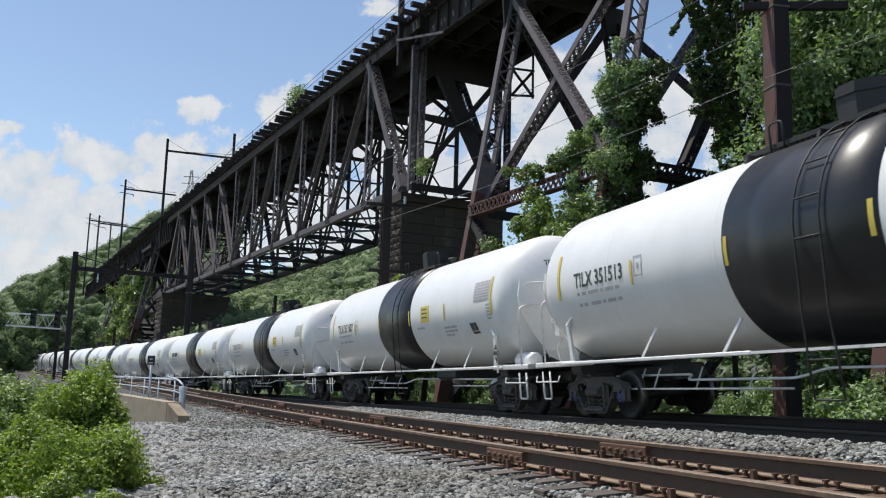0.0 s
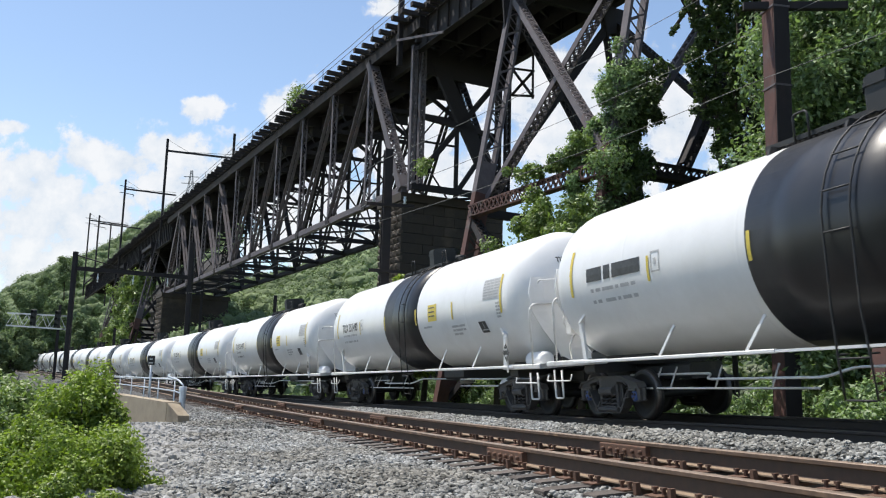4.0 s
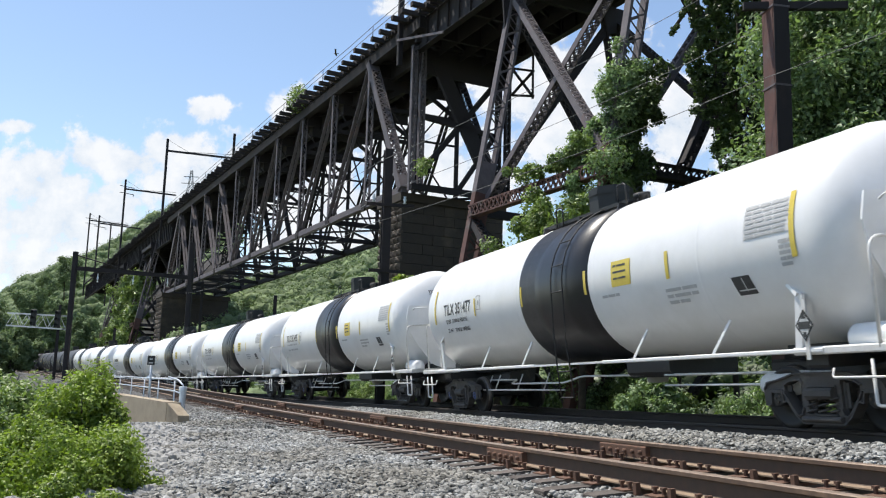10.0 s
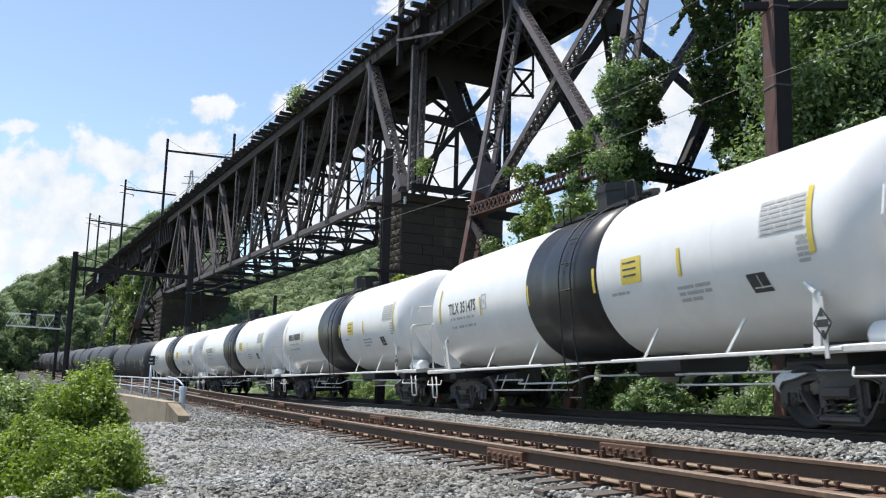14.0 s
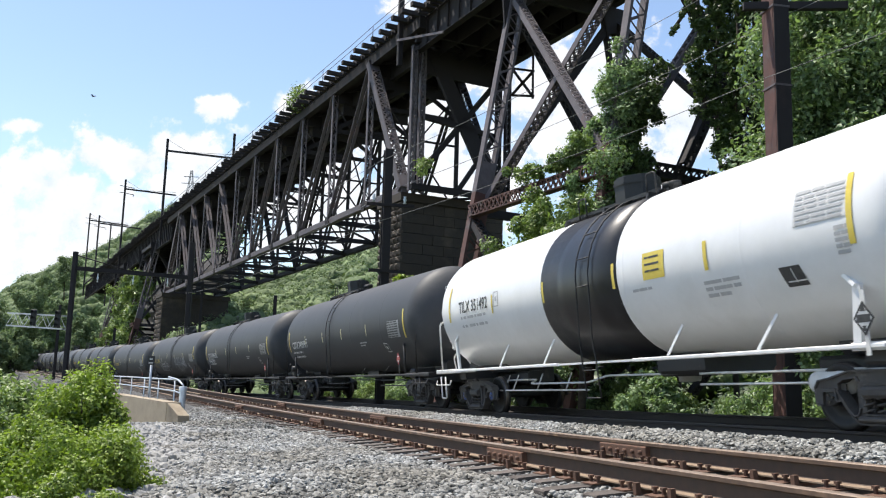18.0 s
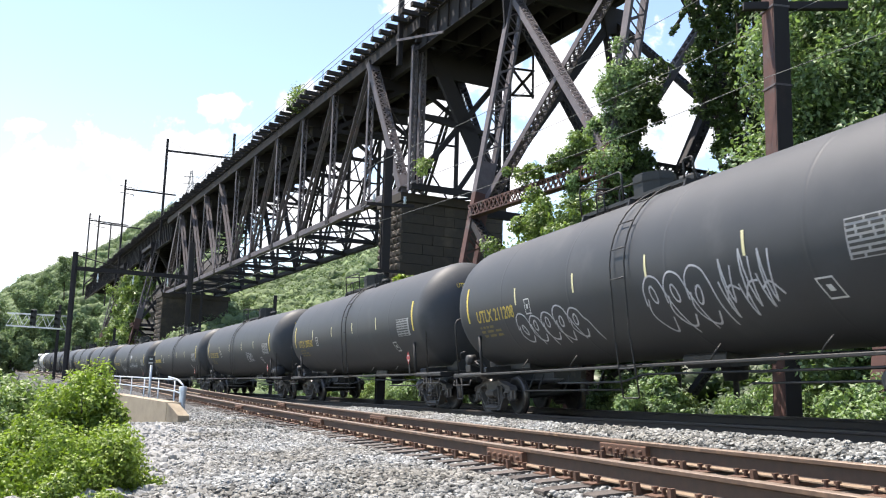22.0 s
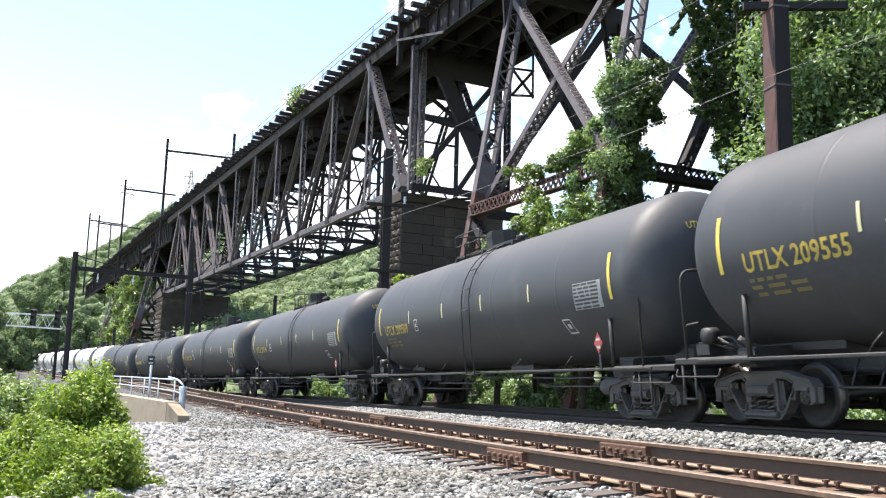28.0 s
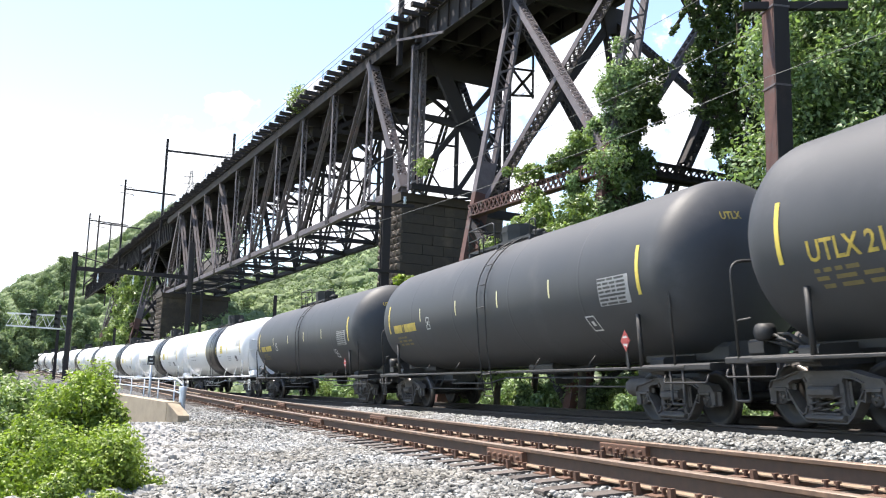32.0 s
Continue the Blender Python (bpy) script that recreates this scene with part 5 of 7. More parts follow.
# ---- stone piers ----
def pier(u0, u1, w0, w1, z0, z1, course, stone_len):
    """A coursed stone pier: a core with proud blocks on its two visible faces and a cap."""
    base = thing("stone_pier", "weathered brown coursed-stone bridge pier", "bridge pier", "piers of the viaduct")
    core = Geo()
    vs = [bp(u, w, z) for z in (z0, z1 - 0.5) for w in (w0 + 0.12, w1 - 0.12) for u in (u0 + 0.12, u1 - 0.12)]
    core.add(vs, [(0, 2, 3, 1), (4, 5, 7, 6), (0, 1, 5, 4), (2, 6, 7, 3), (0, 4, 6, 2), (1, 3, 7, 5)])
    part("core", core, M_MORTAR, base)
    cap = Geo()
    vs = [bp(u, w, z) for z in (z1 - 0.5, z1) for w in (w0 - 0.15, w1 + 0.15) for u in (u0 - 0.15, u1 + 0.15)]
    cap.add(vs, [(0, 2, 3, 1), (4, 5, 7, 6), (0, 1, 5, 4), (2, 6, 7, 3), (0, 4, 6, 2), (1, 3, 7, 5)])
    part("cap_stone", cap, M_PIERDARK, base)
    # the end wall, its shade put into the masonry colour: large smooth courses with fine joints
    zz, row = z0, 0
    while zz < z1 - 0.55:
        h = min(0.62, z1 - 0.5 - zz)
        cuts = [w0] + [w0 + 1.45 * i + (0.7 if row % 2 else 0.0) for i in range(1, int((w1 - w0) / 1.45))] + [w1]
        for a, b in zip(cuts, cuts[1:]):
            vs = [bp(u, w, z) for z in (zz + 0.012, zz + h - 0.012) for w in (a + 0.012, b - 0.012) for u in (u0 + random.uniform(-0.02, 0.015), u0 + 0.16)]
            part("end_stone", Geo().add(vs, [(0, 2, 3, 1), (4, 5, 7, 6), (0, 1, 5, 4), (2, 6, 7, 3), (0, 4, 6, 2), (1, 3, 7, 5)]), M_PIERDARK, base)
        zz, row = zz + h, row + 1
    rng = random.Random(int(u0))
    blocks = []
    for v in range(6):
        j = lambda: rng.uniform(-0.05, 0.05)
        block = Geo()
        f, d = 0.5, 0.5
        vs = [(-f, 0.13, -f), (f, 0.13, -f), (f, 0.13, f), (-f, 0.13, f), (-f + 0.04, 0, -f + 0.05), (f - 0.04, 0, -f + 0.05), (f - 0.04, 0, f - 0.05), (-f + 0.04, 0, f - 0.05),
              (-0.2 + j(), -0.10 + j(), -0.2 + j()), (0.2 + j(), -0.10 + j(), -0.2 + j()), (0.2 + j(), -0.10 + j(), 0.2 + j()), (-0.2 + j(), -0.10 + j(), 0.2 + j())]
        block.add(vs, [(0, 1, 5, 4), (1, 2, 6, 5), (2, 3, 7, 6), (3, 0, 4, 7), (4, 5, 9, 8), (5, 6, 10, 9), (6, 7, 11, 10), (7, 4, 8, 11), (8, 9, 10, 11)])
        blocks.append(block.mesh("stone", M_STONE))
    z = z1 - 0.5
    while z - course > z0:
        h = course * rng.uniform(0.9, 1.1)
        for face in (0,):
            a, end = (u0, u1) if face == 0 else (w0, w1)
            shift = rng.uniform(0, 0.5)
            while a < end - 0.2:
                b = min(end, a + stone_len * rng.uniform(0.7, 1.3) - shift)
                shift = 0.0
                if end - b < 0.3:
                    b = end
                mid, wide = (a + b) / 2, (b - a) - 0.03
                ax, out, o = (BU, -BN, bp(mid, w0, z - h / 2)) if face == 0 else (BN, -BU, bp(u0, mid, z - h / 2))
                if face == 0:
                    ax = -BU
                m = Matrix((ax, -out, UP)).transposed().to_4x4() @ Matrix.Diagonal((wide, 1, h - 0.03, 1))
                m.translation = o
                part("stone", rng.choice(blocks), None, base, "", m)
                a = b
        z -= h
    return base


pier(48.97, 52.3, -0.2, 6.9, 1.0, 12.1, 0.42, 0.62)
pier(121.0, 125.2, -1.0, 7.6, -1.0, 12.1, 0.6, 1.1)


# ---- poles and gantry by the tracks ----
def pole(name, x, y, z0, z1, w, d, label, turn=0.4):
    m = Matrix.Translation((x, y, 0)) @ Matrix.Rotation(turn, 4, "Z")
    base = thing(name, label, "utility pole", "line poles by the tracks", m=m)
    g = Geo()
    g.box(-w / 2, w / 2, -d / 2, -d / 2 + 0.05, z0, z1)
    g.box(-w / 2, w / 2, d / 2 - 0.05, d / 2, z0, z1)
    g.box(-0.03, 0.03, -d / 2 + 0.05, d / 2 - 0.05, z0, z1)
    part("column", g, M_IRONRED if w > 0.4 else M_IRON, base, "brown riveted steel column")
    return base


col = pole("catenary_column", 9.60, 25.38, -1.0, 19.0, 0.48, 0.62, "big brown steel catenary column beside the tracks", 0.20)
for z in (6.3, 9.2, 11.6):
    part("pole_band", Geo().box(-0.27, 0.27, -0.34, 0.34, z, z + 0.06), M_IRONLIGHT, col)
part("bracket_arm", Geo().beam((-0.9, 0.2, 11.72), (1.9, -0.7, 11.68), 0.2, 0.22), M_IRON, col)
# brown plate on the sunlit side
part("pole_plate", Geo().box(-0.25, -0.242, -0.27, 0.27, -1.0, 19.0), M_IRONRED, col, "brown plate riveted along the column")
# added plate, its dark iron paints the shade on this face
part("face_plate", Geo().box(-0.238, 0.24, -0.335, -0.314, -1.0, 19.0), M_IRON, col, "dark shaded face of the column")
mid = pole("catenary_pole", -2.36, 36.6, -0.8, 10.1, 0.34, 0.34, "dark steel line pole between train and viaduct", 0.3)
part("cross_arm", Geo().beam((-0.9, -0.25, 7.7), (1.1, -0.25, 7.75), 0.10, 0.13), M_IRON, mid)
part("cross_arm", Geo().beam((-0.7, -0.25, 5.0), (0.8, -0.25, 5.0), 0.10, 0.13), M_IRON, mid)
for x in (-0.6, 0.7):
    part("insulator", Geo().lathe([(7.82, 0.001), (7.82, 0.09), (7.9, 0.04), (7.98, 0.09), (8.06, 0.04), (8.12, 0.07), (8.12, 0.001)], 8, "z", Matrix.Translation((x, -0.25, 0))), M_GALV, mid)
gate = thing("catenary_portal", "dark steel catenary portal spanning the two tracks", "catenary portal")
PA, PB = Vector((-37.9, 93.0, 0)), Vector((-27.0, 97.0, 0))
part("portal_post", Geo().beam(PA + Vector((0, 0, -0.6)), PA + Vector((0, 0, 13.6)), 0.45, 0.45, (1, 0, 0), c=0.05), M_IRON, gate)
part("portal_post", Geo().beam(PB + Vector((0, 0, -0.6)), PB + Vector((0, 0, 15.5)), 0.55, 0.5, (1, 0, 0), c=0.05), M_IRON, gate)
part("portal_beam", Geo().beam(PA + Vector((0, 0, 11.9)), PB + Vector((0, 0, 11.7)), 0.3, 0.42), M_IRON, gate)
part("stay", Geo().tube([PA + Vector((0, 0, 13.3)), PA + (PB - PA) * 0.45 + Vector((0, 0, 12.0))], 0.06, 5), M_IRON, gate)
for f in (0.2, 0.5, 0.8):
    part("insulator", Geo().lathe([(-0.9, 0.001), (-0.9, 0.12), (-0.7, 0.05), (-0.5, 0.12), (-0.3, 0.05), (0, 0.05)], 8, "z", Matrix.Translation(PA + (PB - PA) * f + Vector((0, 0, 11.5)))), M_GALV, gate)
# signal gantry reaching from the portal over the far tracks
gantry = thing("signal_gantry", "pale aluminium lattice signal gantry with dark signal heads", "signal gantry")
GA, GB = Vector((-38.6, 93.5, 6.3)), Vector((-47.2, 99.5, 6.9))
part("gantry_truss", lattice(GA, GB, 1.35, 0.5, UP, 0.15, 1.3), M_STEELWHITE, gantry)
for f in (0.08, 0.5):
    o = GA + (GB - GA) * f
    head = part("signal_head", Geo().box(-0.28, 0.28, -0.12, 0.05, -0.8, 0.9, Matrix.Translation(o + Vector((0, -0.6, 0.25))), c=0.02), M_BLACKMETAL, gantry, "black signal head")
    for z in (-0.6, 0.0, 0.6):
        part("lamp_hood", Geo().lathe([(-0.4, 0.15), (-0.1, 0.15), (-0.1, 0.001)], 10, "y", Matrix.Translation(o + Vector((0, -0.7, 0.3 + z)))), M_BLACKMETAL, head)
for x, y, h in ((-43.6, 104.0, 9.0), (-40.0, 112.0, 7.0), (-27.5, 104.0, 12.0), (-13.2, 72.0, 7.5)):
    pole("line_pole", x, y, -0.5, h, 0.28, 0.28, "thin dark line pole behind the train", 0.2)
# wires that run along the tracks from column to pole to portal
for k, (dz, dx) in enumerate(((11.5, 0.5), (13.0, -0.3), (9.4, -0.5))):
    a, b, c = Vector((9.46 + dx + 9, 25.38 - 17, dz + 1)), Vector((9.46 + dx, 25.38, dz)), Vector((-2.36 + dx, 36.4, dz * 0.72 + 0.2))
    d = PB + Vector((dx * 2, 0, dz + 0.5))
    pts = []
    for p, q in ((a, b), (b, c), (c, d)):
        for i in range(10):
            f = i / 10
            pts.append(p + (q - p) * f - Vector((0, 0, 2.2 * f * (1 - f) * min(1.0, (q - p).length / 40))))
    thing("overhead_wire", "thin pale wire sagging between the track-side poles", "wire", "wires along the tracks", geo=Geo().tube(pts, 0.011, 5), material=M_WIRE)


# ---- ground ----
def ground_z(s, l):
    q = max(s, -300.0)
    fz, nz = float(line_z(q)), near_z(q)
    a = [-900, -60, -16, -11, -9, -6.4, -5.7, -4.9, -2.75, -2.3, -1.6, -1.25, 1.7, 2.6, 4.2, 900]
    z = [-6.0, -4.0, -2.1, -1.25, -1.0, -0.90, nz - 0.46, nz - 0.385, nz - 0.34, fz - 0.32, fz - 0.20, fz - 0.24, fz - 0.14, fz - 0.25, fz - 0.75, fz - 0.75]
    return float(np.interp(l, a, z))


def stone_material():
    m = bpy.data.materials.new("grey_ballast")
    m.use_nodes = True
    n, ln = m.node_tree.nodes, m.node_tree.links
    b = n["Principled BSDF"]
    geo = n.new("ShaderNodeNewGeometry")
    ramp = n.new("ShaderNodeValToRGB")
    e = ramp.color_ramp.elements
    e[0].position, e[0].color = 0.0, (0.095, 0.096, 0.09, 1)
    e[1].position, e[1].color = 1.0, (0.42, 0.425, 0.41, 1)
    x = ramp.color_ramp.elements.new(0.45)
    x.color = (0.225, 0.228, 0.218, 1)
    ln.new(geo.outputs["Random Per Island"], ramp.inputs[0])
    noi = n.new("ShaderNodeTexNoise")
    noi.inputs["Scale"].default_value = 22.0
    ln.new(geo.outputs["Position"], noi.inputs["Vector"])
    mx = n.new("ShaderNodeMixRGB")
    mx.blend_type, mx.inputs[0].default_value = "OVERLAY", 0.5
    ln.new(ramp.outputs[0], mx.inputs[1])
    ln.new(noi.outputs[0], mx.inputs[2])
    big = n.new("ShaderNodeTexNoise")
    big.inputs["Scale"].default_value = 0.45
    ln.new(geo.outputs["Position"], big.inputs["Vector"])
    r2 = n.new("ShaderNodeValToRGB")
    r2.color_ramp.elements[0].color, r2.color_ramp.elements[1].color = (0.72, 0.68, 0.62, 1), (1, 1, 1, 1)
    r2.color_ramp.elements[0].position, r2.color_ramp.elements[1].position = 0.35, 0.6
    ln.new(big.outputs[0], r2.inputs[0])
    m2 = n.new("ShaderNodeMixRGB")
    m2.blend_type, m2.inputs[0].default_value = "MULTIPLY", 1.0
    ln.new(mx.outputs[0], m2.inputs[1])
    ln.new(r2.outputs[0], m2.inputs[2])
    ln.new(m2.outputs[0], b.inputs["Base Color"])
    b.inputs["Roughness"].default_value = 0.85
    return m


def bed_material():
    """Packed ballast far off: cells of stone with shade painted into the gaps, greyer, dirtier and train-shaded under
    the far track, earth beyond.
    """
    m = bpy.data.materials.new("packed_ballast")
    m.use_nodes = True
    n, ln = m.node_tree.nodes, m.node_tree.links
    b = n["Principled BSDF"]
    geo = n.new("ShaderNodeNewGeometry")
    vor = n.new("ShaderNodeTexVoronoi")
    vor.inputs["Scale"].default_value = 17.0
    ln.new(geo.outputs["Position"], vor.inputs["Vector"])
    ramp = n.new("ShaderNodeValToRGB")
    # low base tone and dark cell edges paint the shade between stones
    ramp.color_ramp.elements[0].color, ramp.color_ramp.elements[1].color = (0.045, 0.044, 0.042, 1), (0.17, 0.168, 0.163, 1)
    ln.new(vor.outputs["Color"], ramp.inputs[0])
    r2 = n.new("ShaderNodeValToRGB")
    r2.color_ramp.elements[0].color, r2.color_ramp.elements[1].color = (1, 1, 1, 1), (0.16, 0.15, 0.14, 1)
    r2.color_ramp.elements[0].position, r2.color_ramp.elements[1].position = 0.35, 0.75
    ln.new(vor.outputs["Distance"], r2.inputs[0])
    mx = n.new("ShaderNodeMixRGB")
    mx.blend_type, mx.inputs[0].default_value = "MULTIPLY", 1.0
    ln.new(ramp.outputs[0], mx.inputs[1])
    ln.new(r2.outputs[0], mx.inputs[2])
    ln.new(mx.outputs[0], b.inputs["Base Color"])
    bp_ = n.new("ShaderNodeBump")
    bp_.inputs["Strength"].default_value, bp_.inputs["Distance"].default_value = 1.0, 0.03
    bp_.invert = True
    ln.new(vor.outputs["Distance"], bp_.inputs["Height"])
    ln.new(bp_.outputs[0], b.inputs["Normal"])
    b.inputs["Roughness"].default_value = 0.9
    return m


M_BALLAST, M_BED = stone_material(), bed_material()
M_RUBBLE = mat("pale_limestone_rubble", (0.40, 0.40, 0.385), (0.19, 0.185, 0.175), 5, 0.85, space="world", bump=0.4, bscale=25)
# oily ballast, with the shadow below the train painted into its colour
M_DARKBED = mat("train_shaded_oily_ballast", (0.045, 0.042, 0.04), (0.018, 0.017, 0.016), 14, 0.9, bump=1.0, bscale=22, space="world")
GL = [-900, -300, -120, -60, -30, -20, -16, -13, -11, -9.5, -8.2, -7.2, -6.4, -5.7, -4.9, -4.0, -3.0, -2.75, -2.3, -1.9, -1.6, -1.25, -0.8, 0, 0.8, 1.7, 2.1, 2.6, 3.4, 4.2, 6, 10, 18, 30, 60, 120, 300, 900]
SS = [160 - 4 * i for i in range(30)] + [40 - i for i in range(100)] + [-60 - 5 * i for i in range(60)]
g = Geo()
for s in SS:
    for l in GL:
        z = ground_z(s, l)
        if l < -5.6 or l > 3:
            z += 0.12 * noise.noise(Vector((s * 0.35, l * 0.35, 0.0))) * (1.0 if abs(l) < 60 else 6.0)
        g.v.append(tuple(aside(s, l, z)))
n = len(GL)
for i in range(len(SS) - 1):
    for j in range(n - 1):
        g.f.append((i * n + j, (i + 1) * n + j, (i + 1) * n + j + 1, i * n + j + 1))
        l = (GL[j] + GL[j + 1]) / 2
        # the strip below the train gets the oily bed with painted shadow
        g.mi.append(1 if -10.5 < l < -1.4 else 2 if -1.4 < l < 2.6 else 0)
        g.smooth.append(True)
thing("ground", "grey ballast bed with dark oily, train-shaded strip, earth and weeds beside it", "ground", "", "structure", g, (M_GROUND, M_BED, M_DARKBED))

# plain far land that carries the ground to the horizon
g = Geo()
for k in range(48):
    a = 2 * math.pi * k / 48
    for rad, z in ((330, -4.4), (4500, -9.0)):
        g.v.append((rad * math.cos(a), rad * math.sin(a), z))
for k in range(48):
    q = (2 * k, 2 * k + 1, (2 * k + 3) % 96, (2 * k + 2) % 96)
    g.f.append(q), g.mi.append(0), g.smooth.append(True)
g.v.append((0, 0, -4.4))
for k in range(48):
    g.f.append((96, 2 * k, (2 * k + 2) % 96)), g.mi.append(0), g.smooth.append(True)
thing("far_ground", "green valley land reaching to the horizon", "ground", "", "structure", g, M_CANOPY)


def stone_shapes(count, seed):
    rng = np.random.RandomState(seed)
    t = (1 + 5**0.5) / 2
    v = np.array([(-1, t, 0), (1, t, 0), (-1, -t, 0), (1, -t, 0), (0, -1, t), (0, 1, t), (0, -1, -t), (0, 1, -t), (t, 0, -1), (t, 0, 1), (-t, 0, -1), (-t, 0, 1)], float) / 1.902
    f = np.array([(0, 11, 5), (0, 5, 1), (0, 1, 7), (0, 7, 10), (0, 10, 11), (1, 5, 9), (5, 11, 4), (11, 10, 2), (10, 7, 6), (7, 1, 8), (3, 9, 4), (3, 4, 2), (3, 2, 6), (3, 6, 8), (3, 8, 9), (4, 9, 5), (2, 4, 11), (6, 2, 10), (8, 6, 7), (9, 8, 1)])
    return [v * rng.uniform(0.7, 1.2, (12, 1)) * rng.uniform(0.6, 1.1, (1, 3)) for _ in range(count)], f


def mesh_from_arrays(name, verts, faces, material, smooth=False):
    """One mesh from arrays of vertices and of equal-sided faces."""
    me = bpy.data.meshes.new(name)
    k = faces.shape[1]
    me.vertices.add(len(verts))
    me.vertices.foreach_set("co", verts.astype(np.float32).ravel())
    me.loops.add(faces.size)
    me.loops.foreach_set("vertex_index", faces.astype(np.int32).ravel())
    me.polygons.add(len(faces))
    me.polygons.foreach_set("loop_start", np.arange(0, faces.size, k, dtype=np.int32))
    me.polygons.foreach_set("loop_total", np.full(len(faces), k, dtype=np.int32))
    me.polygons.foreach_set("use_smooth", np.full(len(faces), smooth))
    me.materials.append(material)
    me.update(calc_edges=True)
    return me


def turns(rng, n):
    q = rng.normal(size=(n, 4))
    q /= np.linalg.norm(q, axis=1)[:, None]
    w, x, y, z = q.T
    return np.stack([1 - 2 * (y * y + z * z), 2 * (x * y - z * w), 2 * (x * z + y * w), 2 * (x * y + z * w), 1 - 2 * (x * x + z * z), 2 * (y * z - x * w),
                     2 * (x * z - y * w), 2 * (y * z + x * w), 1 - 2 * (x * x + y * y)], 1).reshape(n, 3, 3)


def strew(name, label, places, sizes, material, seed):
    """Stones lying at the places given, as one heap."""
    rng = np.random.RandomState(seed)
    shapes, f = stone_shapes(10, seed)
    n = len(places)
    pick = rng.randint(0, 10, n)
    base = np.array(shapes)[pick] * np.asarray(sizes)[:, None, None]
    v = np.einsum("nij,nkj->nki", turns(rng, n), base) * np.array([1.08, 1.08, 0.78]) + np.asarray(places)[:, None, :]
    faces = (f[None] + 12 * np.arange(n)[:, None, None]).reshape(-1, 3)
    ob = new(name, mesh_from_arrays(name, v.reshape(-1, 3), faces, material))
    return tagged(ob, label, "ballast", "", "stuff")


def stone_places(s0, s1, l0, l1, count, seed, lift=0.012):
    rng = np.random.RandomState(seed)
    out = []
    for s, l in zip(rng.uniform(s0, s1, count), rng.uniform(l0, l1, count)):
        z = ground_z(s, l) + (0.12 * noise.noise(Vector((s * 0.35, l * 0.35, 0.0))) if l < -5.6 else 0.0)
        out.append(tuple(aside(s, l, z + lift + rng.uniform(-0.012, 0.02))))
    return out


rng = np.random.RandomState(4)
P = stone_places(6, 23, -10.2, -5.5, 26000, 1) + stone_places(-12, 6, -9.0, -5.5, 9000, 2)
strew("ballast_stones", "loose grey crushed-stone ballast beside the track", P, rng.uniform(0.024, 0.058, len(P)), M_BALLAST, 5)
P = stone_places(2, 23, -5.7, -2.6, 20000, 3, -0.005) + stone_places(-14, 2, -5.6, -2.6, 6000, 7, -0.005)
strew("ballast_stones", "pale ballast lying between the ties", P, rng.uniform(0.024, 0.05, len(P)), M_BALLAST, 6)
P = stone_places(-4, 25, -2.9, -1.58, 13500, 8, 0.01)
strew("ballast_stones", "sunlit strip of pale ballast between the two tracks", P, rng.uniform(0.026, 0.055, len(P)), M_BALLAST, 9)
P = []
for k in range(3400):
    a = Vector((-8.1, 26.6, -1.0)).lerp(Vector((-3.2, 10.2, -1.12)), rng.uniform(0, 1))
    P.append((a.x + rng.normal() * 0.55, a.y + rng.normal() * 0.5, a.z + rng.uniform(-0.05, 0.10)))
strew("rubble_stones", "larger pale flat rubble stones at the ballast's edge", P, rng.uniform(0.05, 0.14, len(P)), M_RUBBLE, 13)

# ties, plates, spikes, anchors and joint bars of the near track
tie_mesh = [Geo().box(-0.15, 0.15, -1.45, 1.45, -0.46, -0.262, c=0.015).mesh("tie", M_TIE) for _ in range(1)][0]
plate_g = Geo().box(-0.13, 0.13, -0.24, 0.24, -0.264, -0.250)
for x in (-0.08, 0.08):
    for y in (-0.13, 0.13):
        plate_g.box(x - 0.015, x + 0.015, y - 0.016, y + 0.016, -0.25, -0.185)
        plate_g.box(x - 0.024, x + 0.024, y - 0.028, y + 0.028, -0.200, -0.175)
plate_mesh = plate_g.mesh("tie_plate", M_PLATE)
anchor_mesh = Geo().box(-0.03, 0.03, -0.16, -0.10, -0.30, -0.17).box(-0.02, 0.02, -0.14, 0.14, -0.29, -0.255).mesh("rail_anchor", M_PLATE)
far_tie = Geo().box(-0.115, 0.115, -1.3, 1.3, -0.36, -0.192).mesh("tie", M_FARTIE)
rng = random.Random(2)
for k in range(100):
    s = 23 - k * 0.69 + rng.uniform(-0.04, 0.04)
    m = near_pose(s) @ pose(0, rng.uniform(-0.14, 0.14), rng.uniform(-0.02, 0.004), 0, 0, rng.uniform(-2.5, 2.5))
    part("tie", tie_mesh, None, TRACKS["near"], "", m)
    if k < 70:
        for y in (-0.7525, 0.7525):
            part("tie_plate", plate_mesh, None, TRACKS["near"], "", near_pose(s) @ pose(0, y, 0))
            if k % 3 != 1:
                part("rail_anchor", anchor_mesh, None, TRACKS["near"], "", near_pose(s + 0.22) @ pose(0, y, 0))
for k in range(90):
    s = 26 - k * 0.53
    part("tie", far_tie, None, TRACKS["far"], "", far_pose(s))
bar = Geo().box(-0.62, 0.62, -0.085, -0.012, -0.225, -0.058, c=0.012)
for i in range(6):
    x = -0.5 + 0.2 * i
    bar.lathe([(-0.12, 0.001), (-0.12, 0.032), (-0.085, 0.032)], 6, "y", Matrix.Translation((x, 0, -0.135)))
bar_mesh = bar.mesh("joint_bar", M_PLATE)
for s, y in ((15.4, -0.7525), (16.14, 0.7525), (3.99, 0.7525), (3.32, -0.7525), (-7.7, 0.7525), (-8.2, -0.7525)):
    part("joint_bar", bar_mesh, None, TRACKS["near"], "rusty bolted rail joint bar", near_pose(s) @ pose(0, y, 0))

